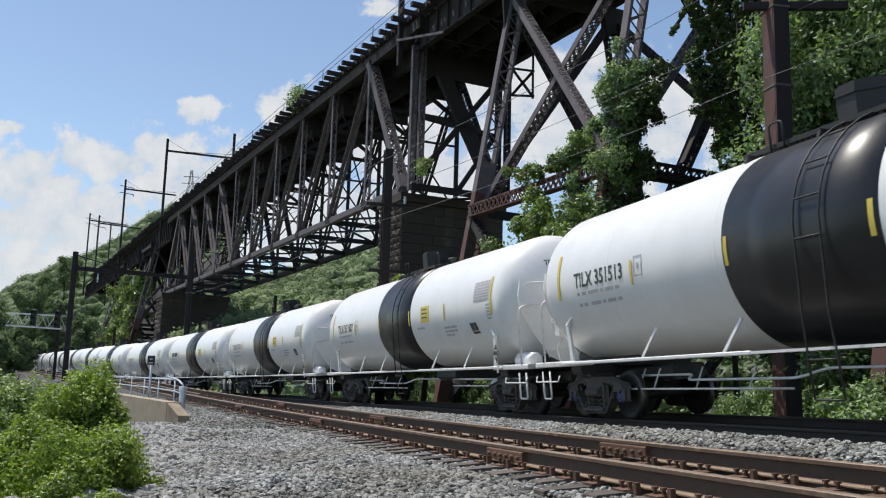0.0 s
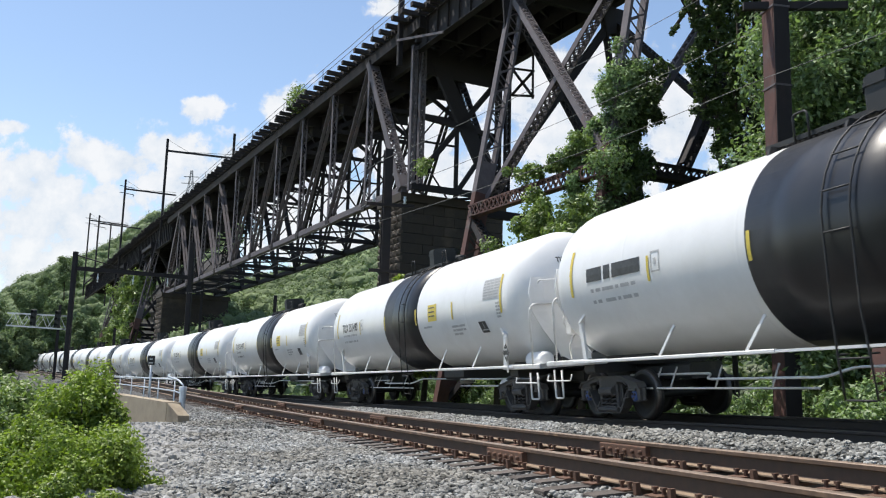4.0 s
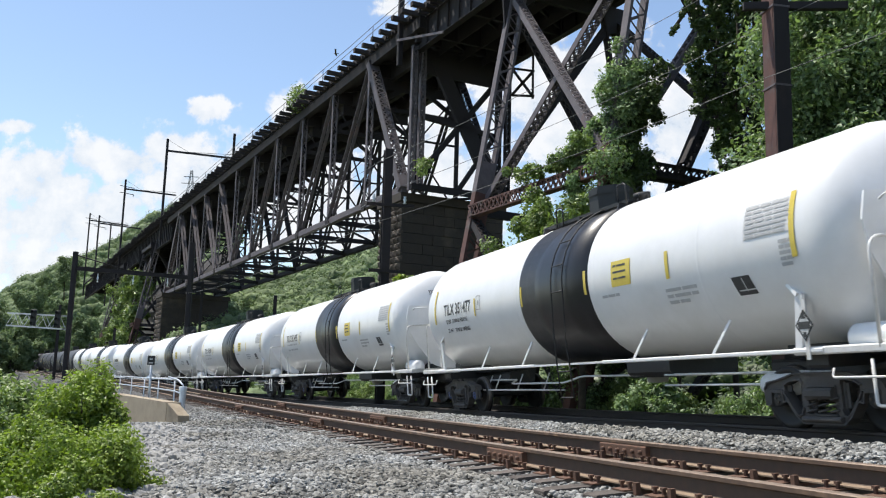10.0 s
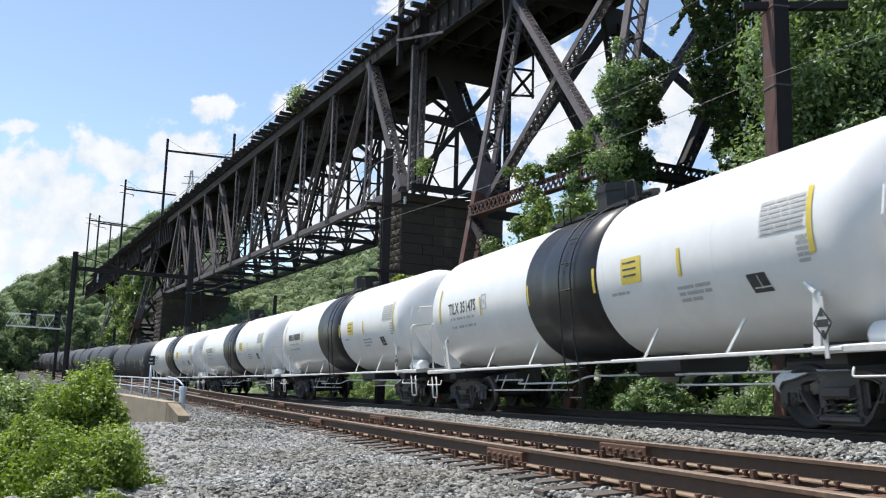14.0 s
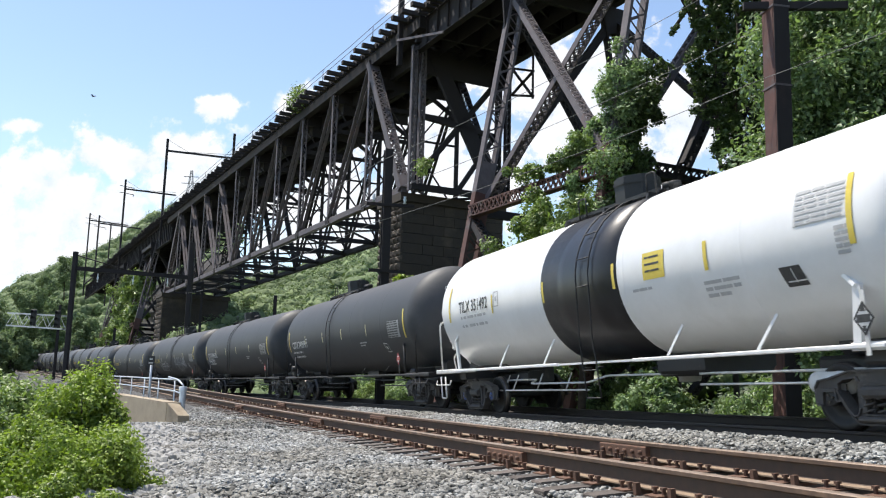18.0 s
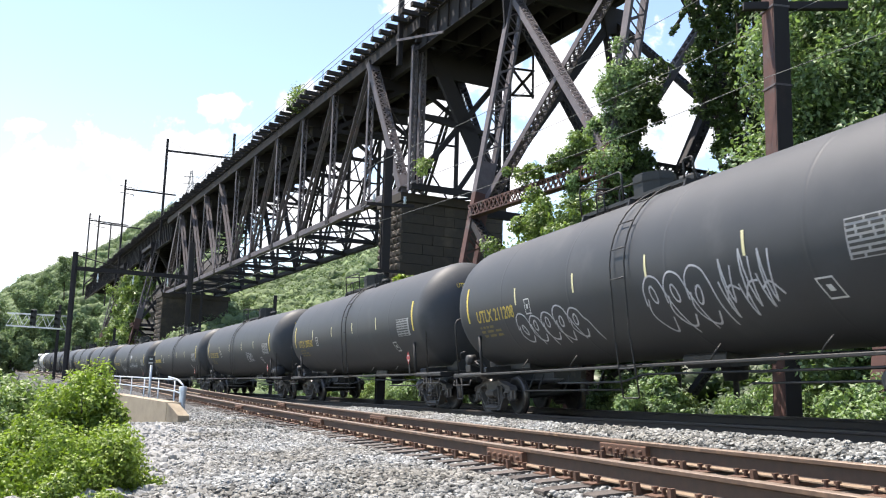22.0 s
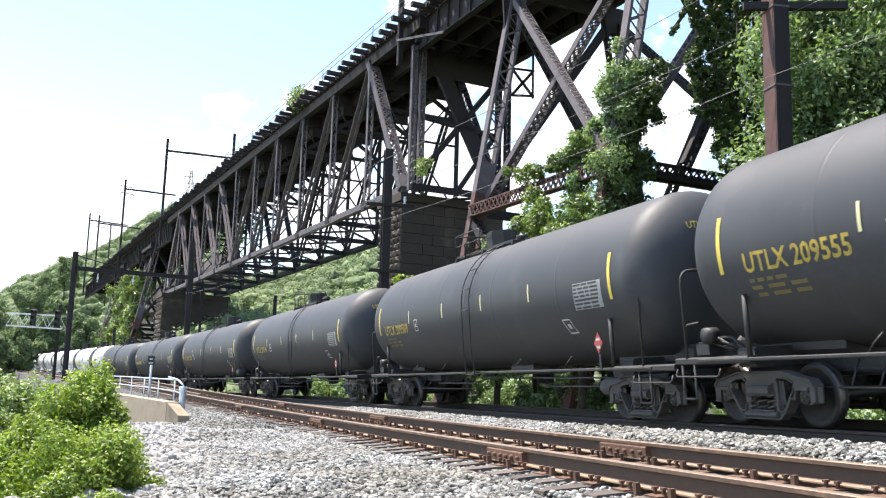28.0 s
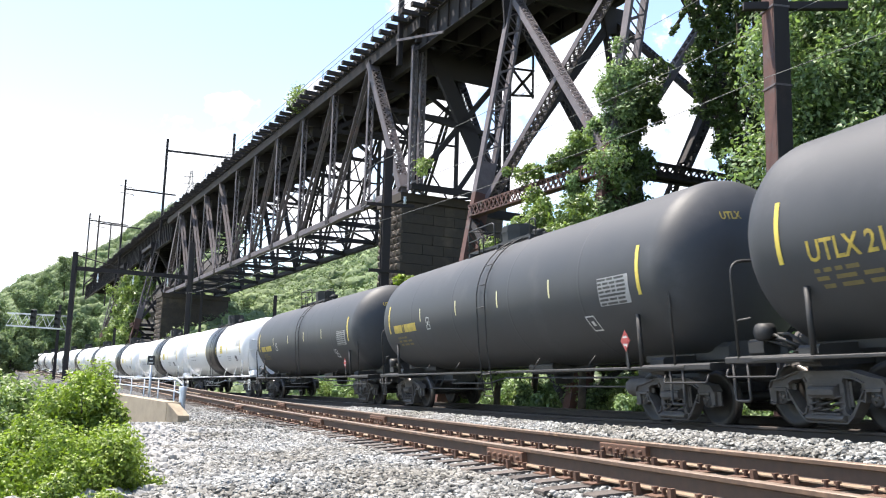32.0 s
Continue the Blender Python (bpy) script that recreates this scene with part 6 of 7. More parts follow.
# ---- culvert wing wall, bollard and railing ----
wall = thing("concrete_wall", "tan weathered concrete wing wall beside the track", "wall", "", "structure")


def wall_block(name, a, b, z0, z1a, z1b, thick):
    a, b = Vector(a), Vector(b)
    d = (b - a).normalized()
    o = Vector((-d.y, d.x, 0)) * thick
    if o.y < 0:
        o = -o
    vs = [(a.x, a.y, z0), (b.x, b.y, z0), (b.x + o.x, b.y + o.y, z0), (a.x + o.x, a.y + o.y, z0), (a.x, a.y, z1a), (b.x, b.y, z1b), (b.x + o.x, b.y + o.y, z1b), (a.x + o.x, a.y + o.y, z1a)]
    part(name, Geo().add(vs, [(0, 3, 2, 1), (4, 5, 6, 7), (0, 1, 5, 4), (1, 2, 6, 5), (2, 3, 7, 6), (3, 0, 4, 7)]), M_CONCRETE, wall)


wall_block("wall_panel", (-11.6, 32.6, 0), (-8.34, 28.3, 0), -2.2, -0.12, -0.30, 0.45)
wall_block("wall_end", (-8.31, 28.27, 0), (-7.84, 27.85, 0), -1.9, -0.32, -0.68, 0.4)
bollard = thing("bollard", "thick pale galvanised pipe bollard at the railing's end", "bollard")
part("pipe", Geo().lathe([(-1.2, 0.10), (0.14, 0.10), (0.18, 0.09), (0.20, 0.001)], 16, "z", Matrix.Translation((-8.06, 29.0, 0))), M_GALV, bollard)
part("collar", Geo().lathe([(0.02, 0.125), (0.05, 0.125), (0.16, 0.125), (0.19, 0.10)], 16, "z", Matrix.Translation((-8.06, 29.0, 0))), M_GALV, bollard)
railing = thing("pipe_railing", "pale galvanised two-bar pipe railing along the culvert", "railing")
RS = [-0.5 - 2.2 * i for i in range(22)]


def rail_at(s, dz):
    q = aside(s, -7.25 - 0.012 * (-s), 0)
    return Vector((q.x, q.y, -0.02 + 0.011 * (-s) + dz))


first = Vector((-8.06, 29.0, 0.22))
part("top_bar", Geo().tube(bend([first, first + Vector((-0.28, 0.4, 0.17)), first + Vector((-0.85, 1.2, 0.27)), rail_at(-6.5, 0.36)] + [rail_at(s, 0.36) for s in RS[4:]], 0.2), 0.032, 7), M_GALV, railing)
part("lower_bar", Geo().tube([first + Vector((0, 0, -0.42)), rail_at(-5.2, -0.10)] + [rail_at(s, -0.04) for s in RS[3:]], 0.028, 7), M_GALV, railing)
for s in RS[3::2]:
    q = rail_at(s, 0)
    part("post", Geo().tube([(q.x, q.y, -1.2), (q.x, q.y, q.z + 0.34)], 0.03, 6), M_GALV, railing)
post = thing("sign_post", "small dark square sign on a pale post", "sign")
part("pole", Geo().tube([(-10.37, 33.0, -1.0), (-10.37, 33.0, 1.1)], 0.045, 8), M_GALV, post)
part("sign_plate", Geo().box(-0.13, 0.13, -0.02, 0.0, 0.92, 1.25, Matrix.Translation((-10.37, 32.95, 0)), c=0.005), M_BLACKMETAL, post, "dark square plate with pale marks")
part("sign_mark", Geo().box(-0.08, 0.08, -0.026, -0.021, 0.97, 1.01, Matrix.Translation((-10.37, 32.95, 0))), M_WHITETXT, post)
part("sign_mark", Geo().box(-0.05, 0.05, -0.026, -0.021, 1.10, 1.15, Matrix.Translation((-10.37, 32.95, 0))), M_WHITETXT, post)


# ---- plants ----
def leaves(centres, radii, per, size, seed, flat=0.55, droop=0.0, shell=0.5, jitter=0.6):
    """Leaf blades scattered through clumps: arrays of vertices and faces."""
    rng = np.random.RandomState(seed)
    c = np.repeat(np.asarray(centres, float), per, 0)
    r = np.repeat(np.asarray(radii, float), per, 0)
    if r.ndim == 1:
        r = r[:, None]
    n = len(c)
    d = rng.normal(size=(n, 3))
    d /= np.linalg.norm(d, axis=1)[:, None]
    rad = (shell + (1 - shell) * rng.uniform(0, 1, n))[:, None] * rng.uniform(0.75, 1.15, n)[:, None]
    pos = c + d * rad * r
    nor = d * 0.7 + rng.normal(size=(n, 3)) * jitter + np.array([0, 0, flat])
    nor /= np.linalg.norm(nor, axis=1)[:, None]
    ax = np.cross(nor, rng.normal(size=(n, 3)))
    ax /= np.linalg.norm(ax, axis=1)[:, None]
    ay = np.cross(nor, ax)
    ax[:, 2] -= droop
    s = (size * rng.uniform(0.6, 1.35, n))[:, None]
    a, b = pos - ax * s * 0.9, pos + ax * s * 0.9
    e, f = pos + ay * s * 0.48 - nor * s * 0.12 - ax * s * 0.15, pos - ay * s * 0.48 - nor * s * 0.12 - ax * s * 0.15
    v = np.stack([a, f, b, e], 1).reshape(-1, 3)
    k = 4 * np.arange(n)[:, None]
    return v, np.concatenate([k + np.array([[0, 1, 2]]), k + np.array([[0, 2, 3]])], 0)


def foliage(name, label, category, centres, radii, per, size, material, seed, kind="", group="", parent=None, **kw):
    v, f = leaves(centres, radii, per, size, seed, **kw)
    ob = new(name, mesh_from_arrays(name, v, f, material))
    if parent is not None:
        ob.parent = parent
        return ob
    return tagged(ob, label, category, group, kind)


def sight(x, y, depth):
    """The place that lies depth metres ahead of the eye at the given part of the view (1568 x 882 units)."""
    half = math.tan(radians(51.94) / 2)
    d = VIEW.to_3x3() @ Vector(((2 * x / 1568 - 1) * half, (882 - 2 * y) / 1568 * half, -1))
    return EYE + d * (depth / d.y)


def tree(name, label, base, height, spread, crown, per, size, material, seed, trunk=0.22, low=0.35, category="tree"):
    """A tapered trunk with limbs and a crown of leaf clumps of uneven outline."""
    rng = np.random.RandomState(seed)
    base = Vector(base)
    root = tagged(new(name), label, category)
    root.location = base
    g = Geo()
    lean = Vector((rng.uniform(-0.06, 0.06), rng.uniform(-0.06, 0.06), 1))
    path = [Vector((0, 0, -0.4)) + lean * height * f + Vector((0.12 * math.sin(5 * f + seed), 0.12 * math.cos(4 * f), 0)) for f in (0, 0.15, 0.35, 0.55, 0.75, 0.92)]
    g.tube(path, [trunk, trunk * 0.85, trunk * 0.7, trunk * 0.5, trunk * 0.32, trunk * 0.12], 8)
    tips = []
    for k in range(9):
        f = low + (0.9 - low) * k / 8
        a = rng.uniform(0, 6.28)
        o = lean * height * f
        out = Vector((math.cos(a), math.sin(a), rng.uniform(0.3, 0.9))).normalized() * spread * rng.uniform(0.55, 1.0) * (1.15 - 0.6 * f)
        mid = o + out * 0.5 + Vector((0, 0, 0.15))
        g.tube([o, mid, o + out], [trunk * 0.3, trunk * 0.18, trunk * 0.06], 5)
        tips += [o + out, mid]
    part("trunk", g, M_BARK, root)
    cs, rs = [], []
    for k in range(crown):
        o = tips[k % len(tips)] + Vector(rng.normal(size=3) * spread * 0.28)
        cs.append(tuple(o))
        rs.append(rng.uniform(0.22, 0.42) * spread)
    foliage("crown", "", "", cs, rs, per, size, material, seed, parent=root)
    return root


def shrub(label, base, wide, high, clumps, per, size, material, seed, group=""):
    rng = np.random.RandomState(seed)
    root = tagged(new("shrub"), label, "shrub", group)
    root.location = base
    g = Geo()
    cs, rs = [], []
    for k in range(clumps):
        a, f = rng.uniform(0, 6.28), rng.uniform(0.15, 1) ** 0.7
        q = Vector((math.cos(a) * wide * f * 0.5, math.sin(a) * wide * f * 0.5, high * rng.uniform(0.25, 1.0) * (1.05 - 0.55 * f * f)))
        cs.append(tuple(q))
        rs.append(rng.uniform(0.14, 0.26) * max(wide, high) * 0.7)
        if k % 3 == 0:
            g.tube([(q.x * 0.2, q.y * 0.2, -0.2), (q.x * 0.6, q.y * 0.6, q.z * 0.6), tuple(q)], [0.03, 0.02, 0.008], 5)
    part("stem", g, M_BARK, root)
    foliage("crown", "", "", cs, rs, per, size, material, seed, parent=root)
    return root


# the bright bush beside the camera, darker growth behind it
shrub("bright green leafy bush on the bank beside the ballast", (-4.55, 11.2, -1.9), 2.3, 1.75, 60, 900, 0.033, M_LEAFBRIGHT, 1, "bushes on the bank")
shrub("low bright bush at the ballast's edge", (-4.0, 10.1, -1.8), 1.5, 1.0, 34, 800, 0.031, M_LEAFBRIGHT, 2, "bushes on the bank")
shrub("tall green bush on the bank by the wall", (-6.1, 14.2, -1.9), 2.3, 2.0, 46, 700, 0.042, M_LEAFBRIGHT, 3, "bushes on the bank")
shrub("shaded dark green bush on the bank", (-8.3, 16.5, -2.0), 3.4, 2.5, 46, 600, 0.055, M_LEAF, 4, "bushes on the bank")
shrub("dark green bush on the lower bank", (-6.6, 12.0, -2.2), 2.6, 2.2, 40, 600, 0.048, M_LEAF, 5, "bushes on the bank")
shrub("pale green sapling tops near the wall", (-7.7, 19.6, -1.6), 1.8, 1.95, 26, 500, 0.055, M_LEAFBRIGHT, 6, "bushes on the bank")
shrub("dense green bush by the railing", (-11.8, 25.5, -1.8), 4.2, 1.6, 40, 300, 0.11, M_LEAF, 7, "bushes on the bank")
shrub("dense green bush below the railing", (-14.5, 31.0, -1.9), 5.0, 1.7, 40, 300, 0.13, M_LEAF, 8, "bushes on the bank")

shrub("bright sapling growing up beside the wall", (-5.25, 14.0, -1.5), 1.1, 2.0, 26, 420, 0.04, M_LEAFBRIGHT, 9, "bushes on the bank")

# undergrowth behind the train
rng = random.Random(7)
for k in range(26):
    s = 20 - k * 2.1
    l = 6.2 + rng.uniform(-0.6, 1.4)
    p = aside(s, l, line_z(s) - 0.8)
    if (p.xy - Vector((9.46, 25.38))).length < 3.8:
        p += aside(s, 3.4, 0) - aside(s, 0, 0)
    shrub("leafy green undergrowth behind the tracks", p, rng.uniform(2.6, 3.6), rng.uniform(1.5, 2.3), 30, 240, 0.085, (M_LEAF, M_VINE, M_VINE)[k % 3], 20 + k, "undergrowth by the tracks")
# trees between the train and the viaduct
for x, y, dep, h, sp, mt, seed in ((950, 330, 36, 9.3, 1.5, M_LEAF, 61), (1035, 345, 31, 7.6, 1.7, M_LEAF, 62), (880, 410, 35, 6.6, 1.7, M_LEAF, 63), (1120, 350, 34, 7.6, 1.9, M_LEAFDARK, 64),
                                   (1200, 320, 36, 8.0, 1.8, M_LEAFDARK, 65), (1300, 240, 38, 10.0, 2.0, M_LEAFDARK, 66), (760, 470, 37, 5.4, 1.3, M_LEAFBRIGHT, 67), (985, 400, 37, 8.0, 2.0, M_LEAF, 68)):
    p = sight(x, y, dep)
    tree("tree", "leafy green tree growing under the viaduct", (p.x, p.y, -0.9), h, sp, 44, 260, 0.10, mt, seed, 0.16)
for x, dep, h, sp, seed in ((1525, 28, 15.5, 3.2, 71), (1610, 26, 15.0, 3.8, 72), (1490, 32, 16.0, 2.6, 73), (1640, 30, 17.0, 4.5, 74)):
    p = sight(x, 500, dep)
    tree("tree", "tall tree hung with dense green vines", (p.x, p.y, -0.9), h, sp, 130, 520, 0.105, M_VINE, seed, 0.3, 0.12)


def vines(label, path, width, per, size, material, seed, steps=40, shell=0.3):
    """Creeper wrapped round an iron member, hanging in uneven clumps."""
    rng = np.random.RandomState(seed)
    pts = [Vector(q) for q in path]
    cs, rs = [], []
    for k in range(steps):
        f = (k + rng.uniform(0, 1)) / steps * (len(pts) - 1)
        i = min(int(f), len(pts) - 2)
        q = pts[i].lerp(pts[i + 1], f - i)
        cs.append(tuple(q + Vector(rng.normal(size=3) * width * 0.4)))
        rs.append(rng.uniform(0.3, 0.75) * width)
    root = tagged(new("vine"), label, "vine", "creepers on the viaduct")
    part("stem", Geo().tube([q + Vector((0.1 * math.sin(3 * i), 0.1, 0)) for i, q in enumerate(pts)], 0.06, 6), M_BARK, root)
    foliage("leaves", "", "", cs, rs, per, size, material, seed, parent=root, shell=shell)


def leg_point(u, z, w0=0.0):
    return bp(u, leg_w(w0, z) + (0.35 if w0 < 1 else -0.2), z)


vines("bright green creeper smothering an iron trestle leg", [leg_point(26.9, z) for z in (13.2, 12.4, 11, 9, 7, 4, 0)], 0.92, 380, 0.08, M_VINE, 31, 66)
vines("bright creeper hanging from the strut beside the leg", [bp(28.2, -1.5, 11.1), bp(28.6, -1.8, 9.6), bp(28.9, -2.0, 8.0), bp(29.0, -2.2, 5.5)], 0.62, 300, 0.085, M_VINE, 38, 34)
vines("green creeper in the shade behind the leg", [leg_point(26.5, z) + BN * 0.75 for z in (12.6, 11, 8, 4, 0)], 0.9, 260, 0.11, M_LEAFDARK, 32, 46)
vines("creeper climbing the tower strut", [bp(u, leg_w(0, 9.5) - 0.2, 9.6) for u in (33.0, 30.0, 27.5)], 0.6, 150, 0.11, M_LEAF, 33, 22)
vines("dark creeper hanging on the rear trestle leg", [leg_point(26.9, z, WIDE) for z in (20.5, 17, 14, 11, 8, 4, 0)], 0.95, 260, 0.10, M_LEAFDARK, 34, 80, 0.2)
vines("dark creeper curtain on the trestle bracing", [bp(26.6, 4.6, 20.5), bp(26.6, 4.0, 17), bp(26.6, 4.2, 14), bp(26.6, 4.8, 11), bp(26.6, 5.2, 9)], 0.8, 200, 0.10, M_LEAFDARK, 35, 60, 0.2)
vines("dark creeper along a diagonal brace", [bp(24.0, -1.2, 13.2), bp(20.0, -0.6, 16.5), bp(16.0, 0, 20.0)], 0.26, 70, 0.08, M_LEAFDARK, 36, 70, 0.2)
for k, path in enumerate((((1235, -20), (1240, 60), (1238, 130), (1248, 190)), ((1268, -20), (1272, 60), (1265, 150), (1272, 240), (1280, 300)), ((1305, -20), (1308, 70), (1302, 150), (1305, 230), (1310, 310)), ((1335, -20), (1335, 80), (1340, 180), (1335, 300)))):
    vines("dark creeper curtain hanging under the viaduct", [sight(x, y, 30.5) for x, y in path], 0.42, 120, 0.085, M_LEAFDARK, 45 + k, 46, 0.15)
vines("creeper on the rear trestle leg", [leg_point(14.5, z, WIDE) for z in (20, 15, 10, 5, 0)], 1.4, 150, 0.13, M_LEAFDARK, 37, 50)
for u, sd in ((141.0, 41), (146.5, 42), (153.0, 43), (160.0, 44)):
    vines("sunlit green creeper over a far trestle leg", [leg_point(u, z) for z in (17, 13, 9, 5, 0)], 2.0, 130, 0.30, M_LEAF, sd, 40)
foliage("shrub", "small green shrub growing from the bridge deck", "shrub", [tuple(bp(69.6 + a, -0.7 + b, 23.3 + c)) for a, b, c in ((0, 0, 0), (1.0, 0.2, 0.7), (-0.8, 0, 0.4), (0.3, 0.3, 1.3), (-1.5, 0.2, 0.1))], [0.9, 0.9, 0.8, 0.8, 0.7], 130, 0.17, M_LEAF, 51)
foliage("shrub", "small plant rooted on top of the stone pier", "shrub", [tuple(bp(46.6 + a, -0.1 + b, 13.0 + c)) for a, b, c in ((0, 0, 0), (0.5, 0.3, 0.5), (-0.4, 0.2, 0.4))], [0.5, 0.5, 0.4], 110, 0.12, M_LEAF, 52)


# dark rock slope behind the far trestle
g = Geo()
for i in range(41):
    for j in range(13):
        u, z = 138 + 3.0 * i, -3 + 2.1 * j
        q = noise.noise(Vector((u * 0.16, z * 0.3, 2.0))) * 2.2 + noise.noise(Vector((u * 0.6, z * 0.8, 5.0))) * 0.7
        g.v.append(tuple(bp(u, 9.5 + q + 0.15 * z, z + 0.4 * noise.noise(Vector((u, z, 1.0))))))
for i in range(40):
    for j in range(12):
        g.f.append((i * 13 + j, i * 13 + j + 1, (i + 1) * 13 + j + 1, (i + 1) * 13 + j)), g.mi.append(0), g.smooth.append(False)
thing("rock_slope", "dark grey rock slope behind the far trestle", "rock face", "", "structure", g, M_ROCK)


# ---- wooded hills ----
bm = bmesh.new()
bmesh.ops.create_icosphere(bm, subdivisions=2, radius=1.0)
bm.verts.ensure_lookup_table()
CROWN_V = np.array([q.co[:] for q in bm.verts])
CROWN_F = np.array([[q.index for q in fc.verts] for fc in bm.faces])
bm.free()


def hill(name, label, skyline, depth0, depth1, rows, crowns, size, material, seed, foot=-3.0, leaf=0.085):
    """A wooded slope: ground rising to a skyline, covered with tree crowns. skyline: pairs of bearing and height of the view."""
    rng = np.random.RandomState(seed)
    g = Geo()
    n = len(skyline)
    for r in range(rows + 1):
        f = r / rows
        for x, y in skyline:
            top = sight(x, y, depth1)
            low = sight(x, 690, depth0)
            q = low.lerp(top, f)
            z = foot + (top.z - foot) * (f ** 0.9)
            g.v.append((q.x, q.y, z - size * 1.2))
    for r in range(rows):
        for j in range(n - 1):
            g.f.append((r * n + j, r * n + j + 1, (r + 1) * n + j + 1, (r + 1) * n + j)), g.mi.append(0), g.smooth.append(True)
    thing(name, label, "hill", "", "structure", g, M_CANOPY)
    xs, ys = [q[0] for q in skyline], [q[1] for q in skyline]
    cs, rs = [], []
    for k in range(crowns):
        x = rng.uniform(xs[0], xs[-1])
        f = rng.uniform(0, 1) ** 0.8 if k > crowns // 6 else 1.0
        y = np.interp(x, xs, ys)
        top, low = sight(x, y, depth1), sight(x, 690, depth0)
        q = low.lerp(top, f)
        z = foot + (top.z - foot) * (f ** 0.9)
        cs.append((q.x, q.y, z - size * 0.35 + rng.uniform(-0.3, 0.25) * size))
        rs.append((size * rng.uniform(0.7, 1.2), size * rng.uniform(0.7, 1.2), size * rng.uniform(0.6, 0.95)))
    foliage("woodland", "dense green broadleaf woodland covering the hillside", "woods", cs, rs, 260, size * leaf, material, seed, "stuff", shell=0.72, jitter=0.45)
    # the dense body of each crown, lumpy and closed
    v0, f0 = CROWN_V, CROWN_F
    k = len(cs)
    lump = 1 + 0.16 * rng.normal(size=(k, len(v0), 1)).clip(-1.5, R_TANK)
    v = np.asarray(cs)[:, None, :] + v0[None] * lump * np.asarray(rs)[:, None, :] * 0.72
    f = (f0[None] + len(v0) * np.arange(k)[:, None, None]).reshape(-1, 3)
    tagged(new("woodland", mesh_from_arrays("woodland", v.reshape(-1, 3), f, material, True)), "dense green tree crowns on the hillside", "woods", "", "stuff")


hill("hill_left", "wooded hillside rising behind the viaduct", [(-160, 590), (-40, 548), (10, 522), (50, 492), (90, 482), (130, 462), (170, 450), (215, 425), (260, 392), (300, 372), (360, 350), (420, 350)], 345, 470, 10, 1300, 5.2, M_FOREST, 81)
hill("hill_middle", "green wooded slope seen under the truss", [(300, 545), (380, 520), (430, 497), (500, 488), (560, 470), (620, 452), (680, 445), (760, 452), (850, 480), (980, 520), (1150, 560)], 75, 150, 10, 1100, 2.2, M_FOREST, 82, leaf=0.11)
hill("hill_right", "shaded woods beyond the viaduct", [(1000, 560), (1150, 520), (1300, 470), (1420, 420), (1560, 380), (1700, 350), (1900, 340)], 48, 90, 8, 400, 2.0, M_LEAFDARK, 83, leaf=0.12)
for x, y, dep, h, sp, seed in ((40, 600, 250, 17, 5.0, 95), (5, 585, 230, 16, 5.5, 96), (85, 590, 270, 18, 5.5, 97), (110, 560, 290, 18, 5.5, 98), (60, 545, 300, 17, 6, 99), (20, 615, 180, 11, 4.5, 100), (150, 590, 260, 15, 4.5, 101), (118, 480, 400, 18, 6.0, 91), (78, 510, 390, 16, 6.5, 92), (-20, 590, 200, 11, 4.5, 93), (-25, 618, 160, 9, 4, 94)):
    p = sight(x, y, dep)
    tree("tree", "broad green tree on the hillside", (p.x, p.y, p.z - h * 0.75), h, sp, 44, 260, 0.42 if dep > 160 else 0.3, M_FOREST, seed, 0.4)

# a power pylon on the ridge
pylon = thing("power_pylon", "faint grey lattice power pylon on the wooded ridge", "pylon")
po = sight(337, 338, 466)
pg = Geo()
for sx in (-1, 1):
    for sy in (-1, 1):
        pg.beam(po + Vector((sx * 3.2, sy * 3.2, -22)), po + Vector((sx * 0.4, sy * 0.4, 11)), 0.22, 0.22)
    for k in range(6):
        za, zb = -12 + 3.8 * k, -12 + 3.8 * (k + 1)
        wa, wb = 3.2 - 2.8 * (za + 12) / 23, 3.2 - 2.8 * (zb + 12) / 23
        pg.beam(po + Vector((sx * wa, -wa, za)), po + Vector((-sx * wb, -wb, zb)), 0.14, 0.14)
part("tower_frame", pg, M_WIRE, pylon)
for z, w in ((4.0, 5.0), (7.5, 4.0)):
    part("cross_arm", Geo().beam(po + Vector((-w, 0, z)), po + Vector((w, 0, z)), 0.3, 0.3), M_WIRE, pylon)

# ---- sky ----
CLOUDS, BIRDS = [], []
SKY_D = 1500.0


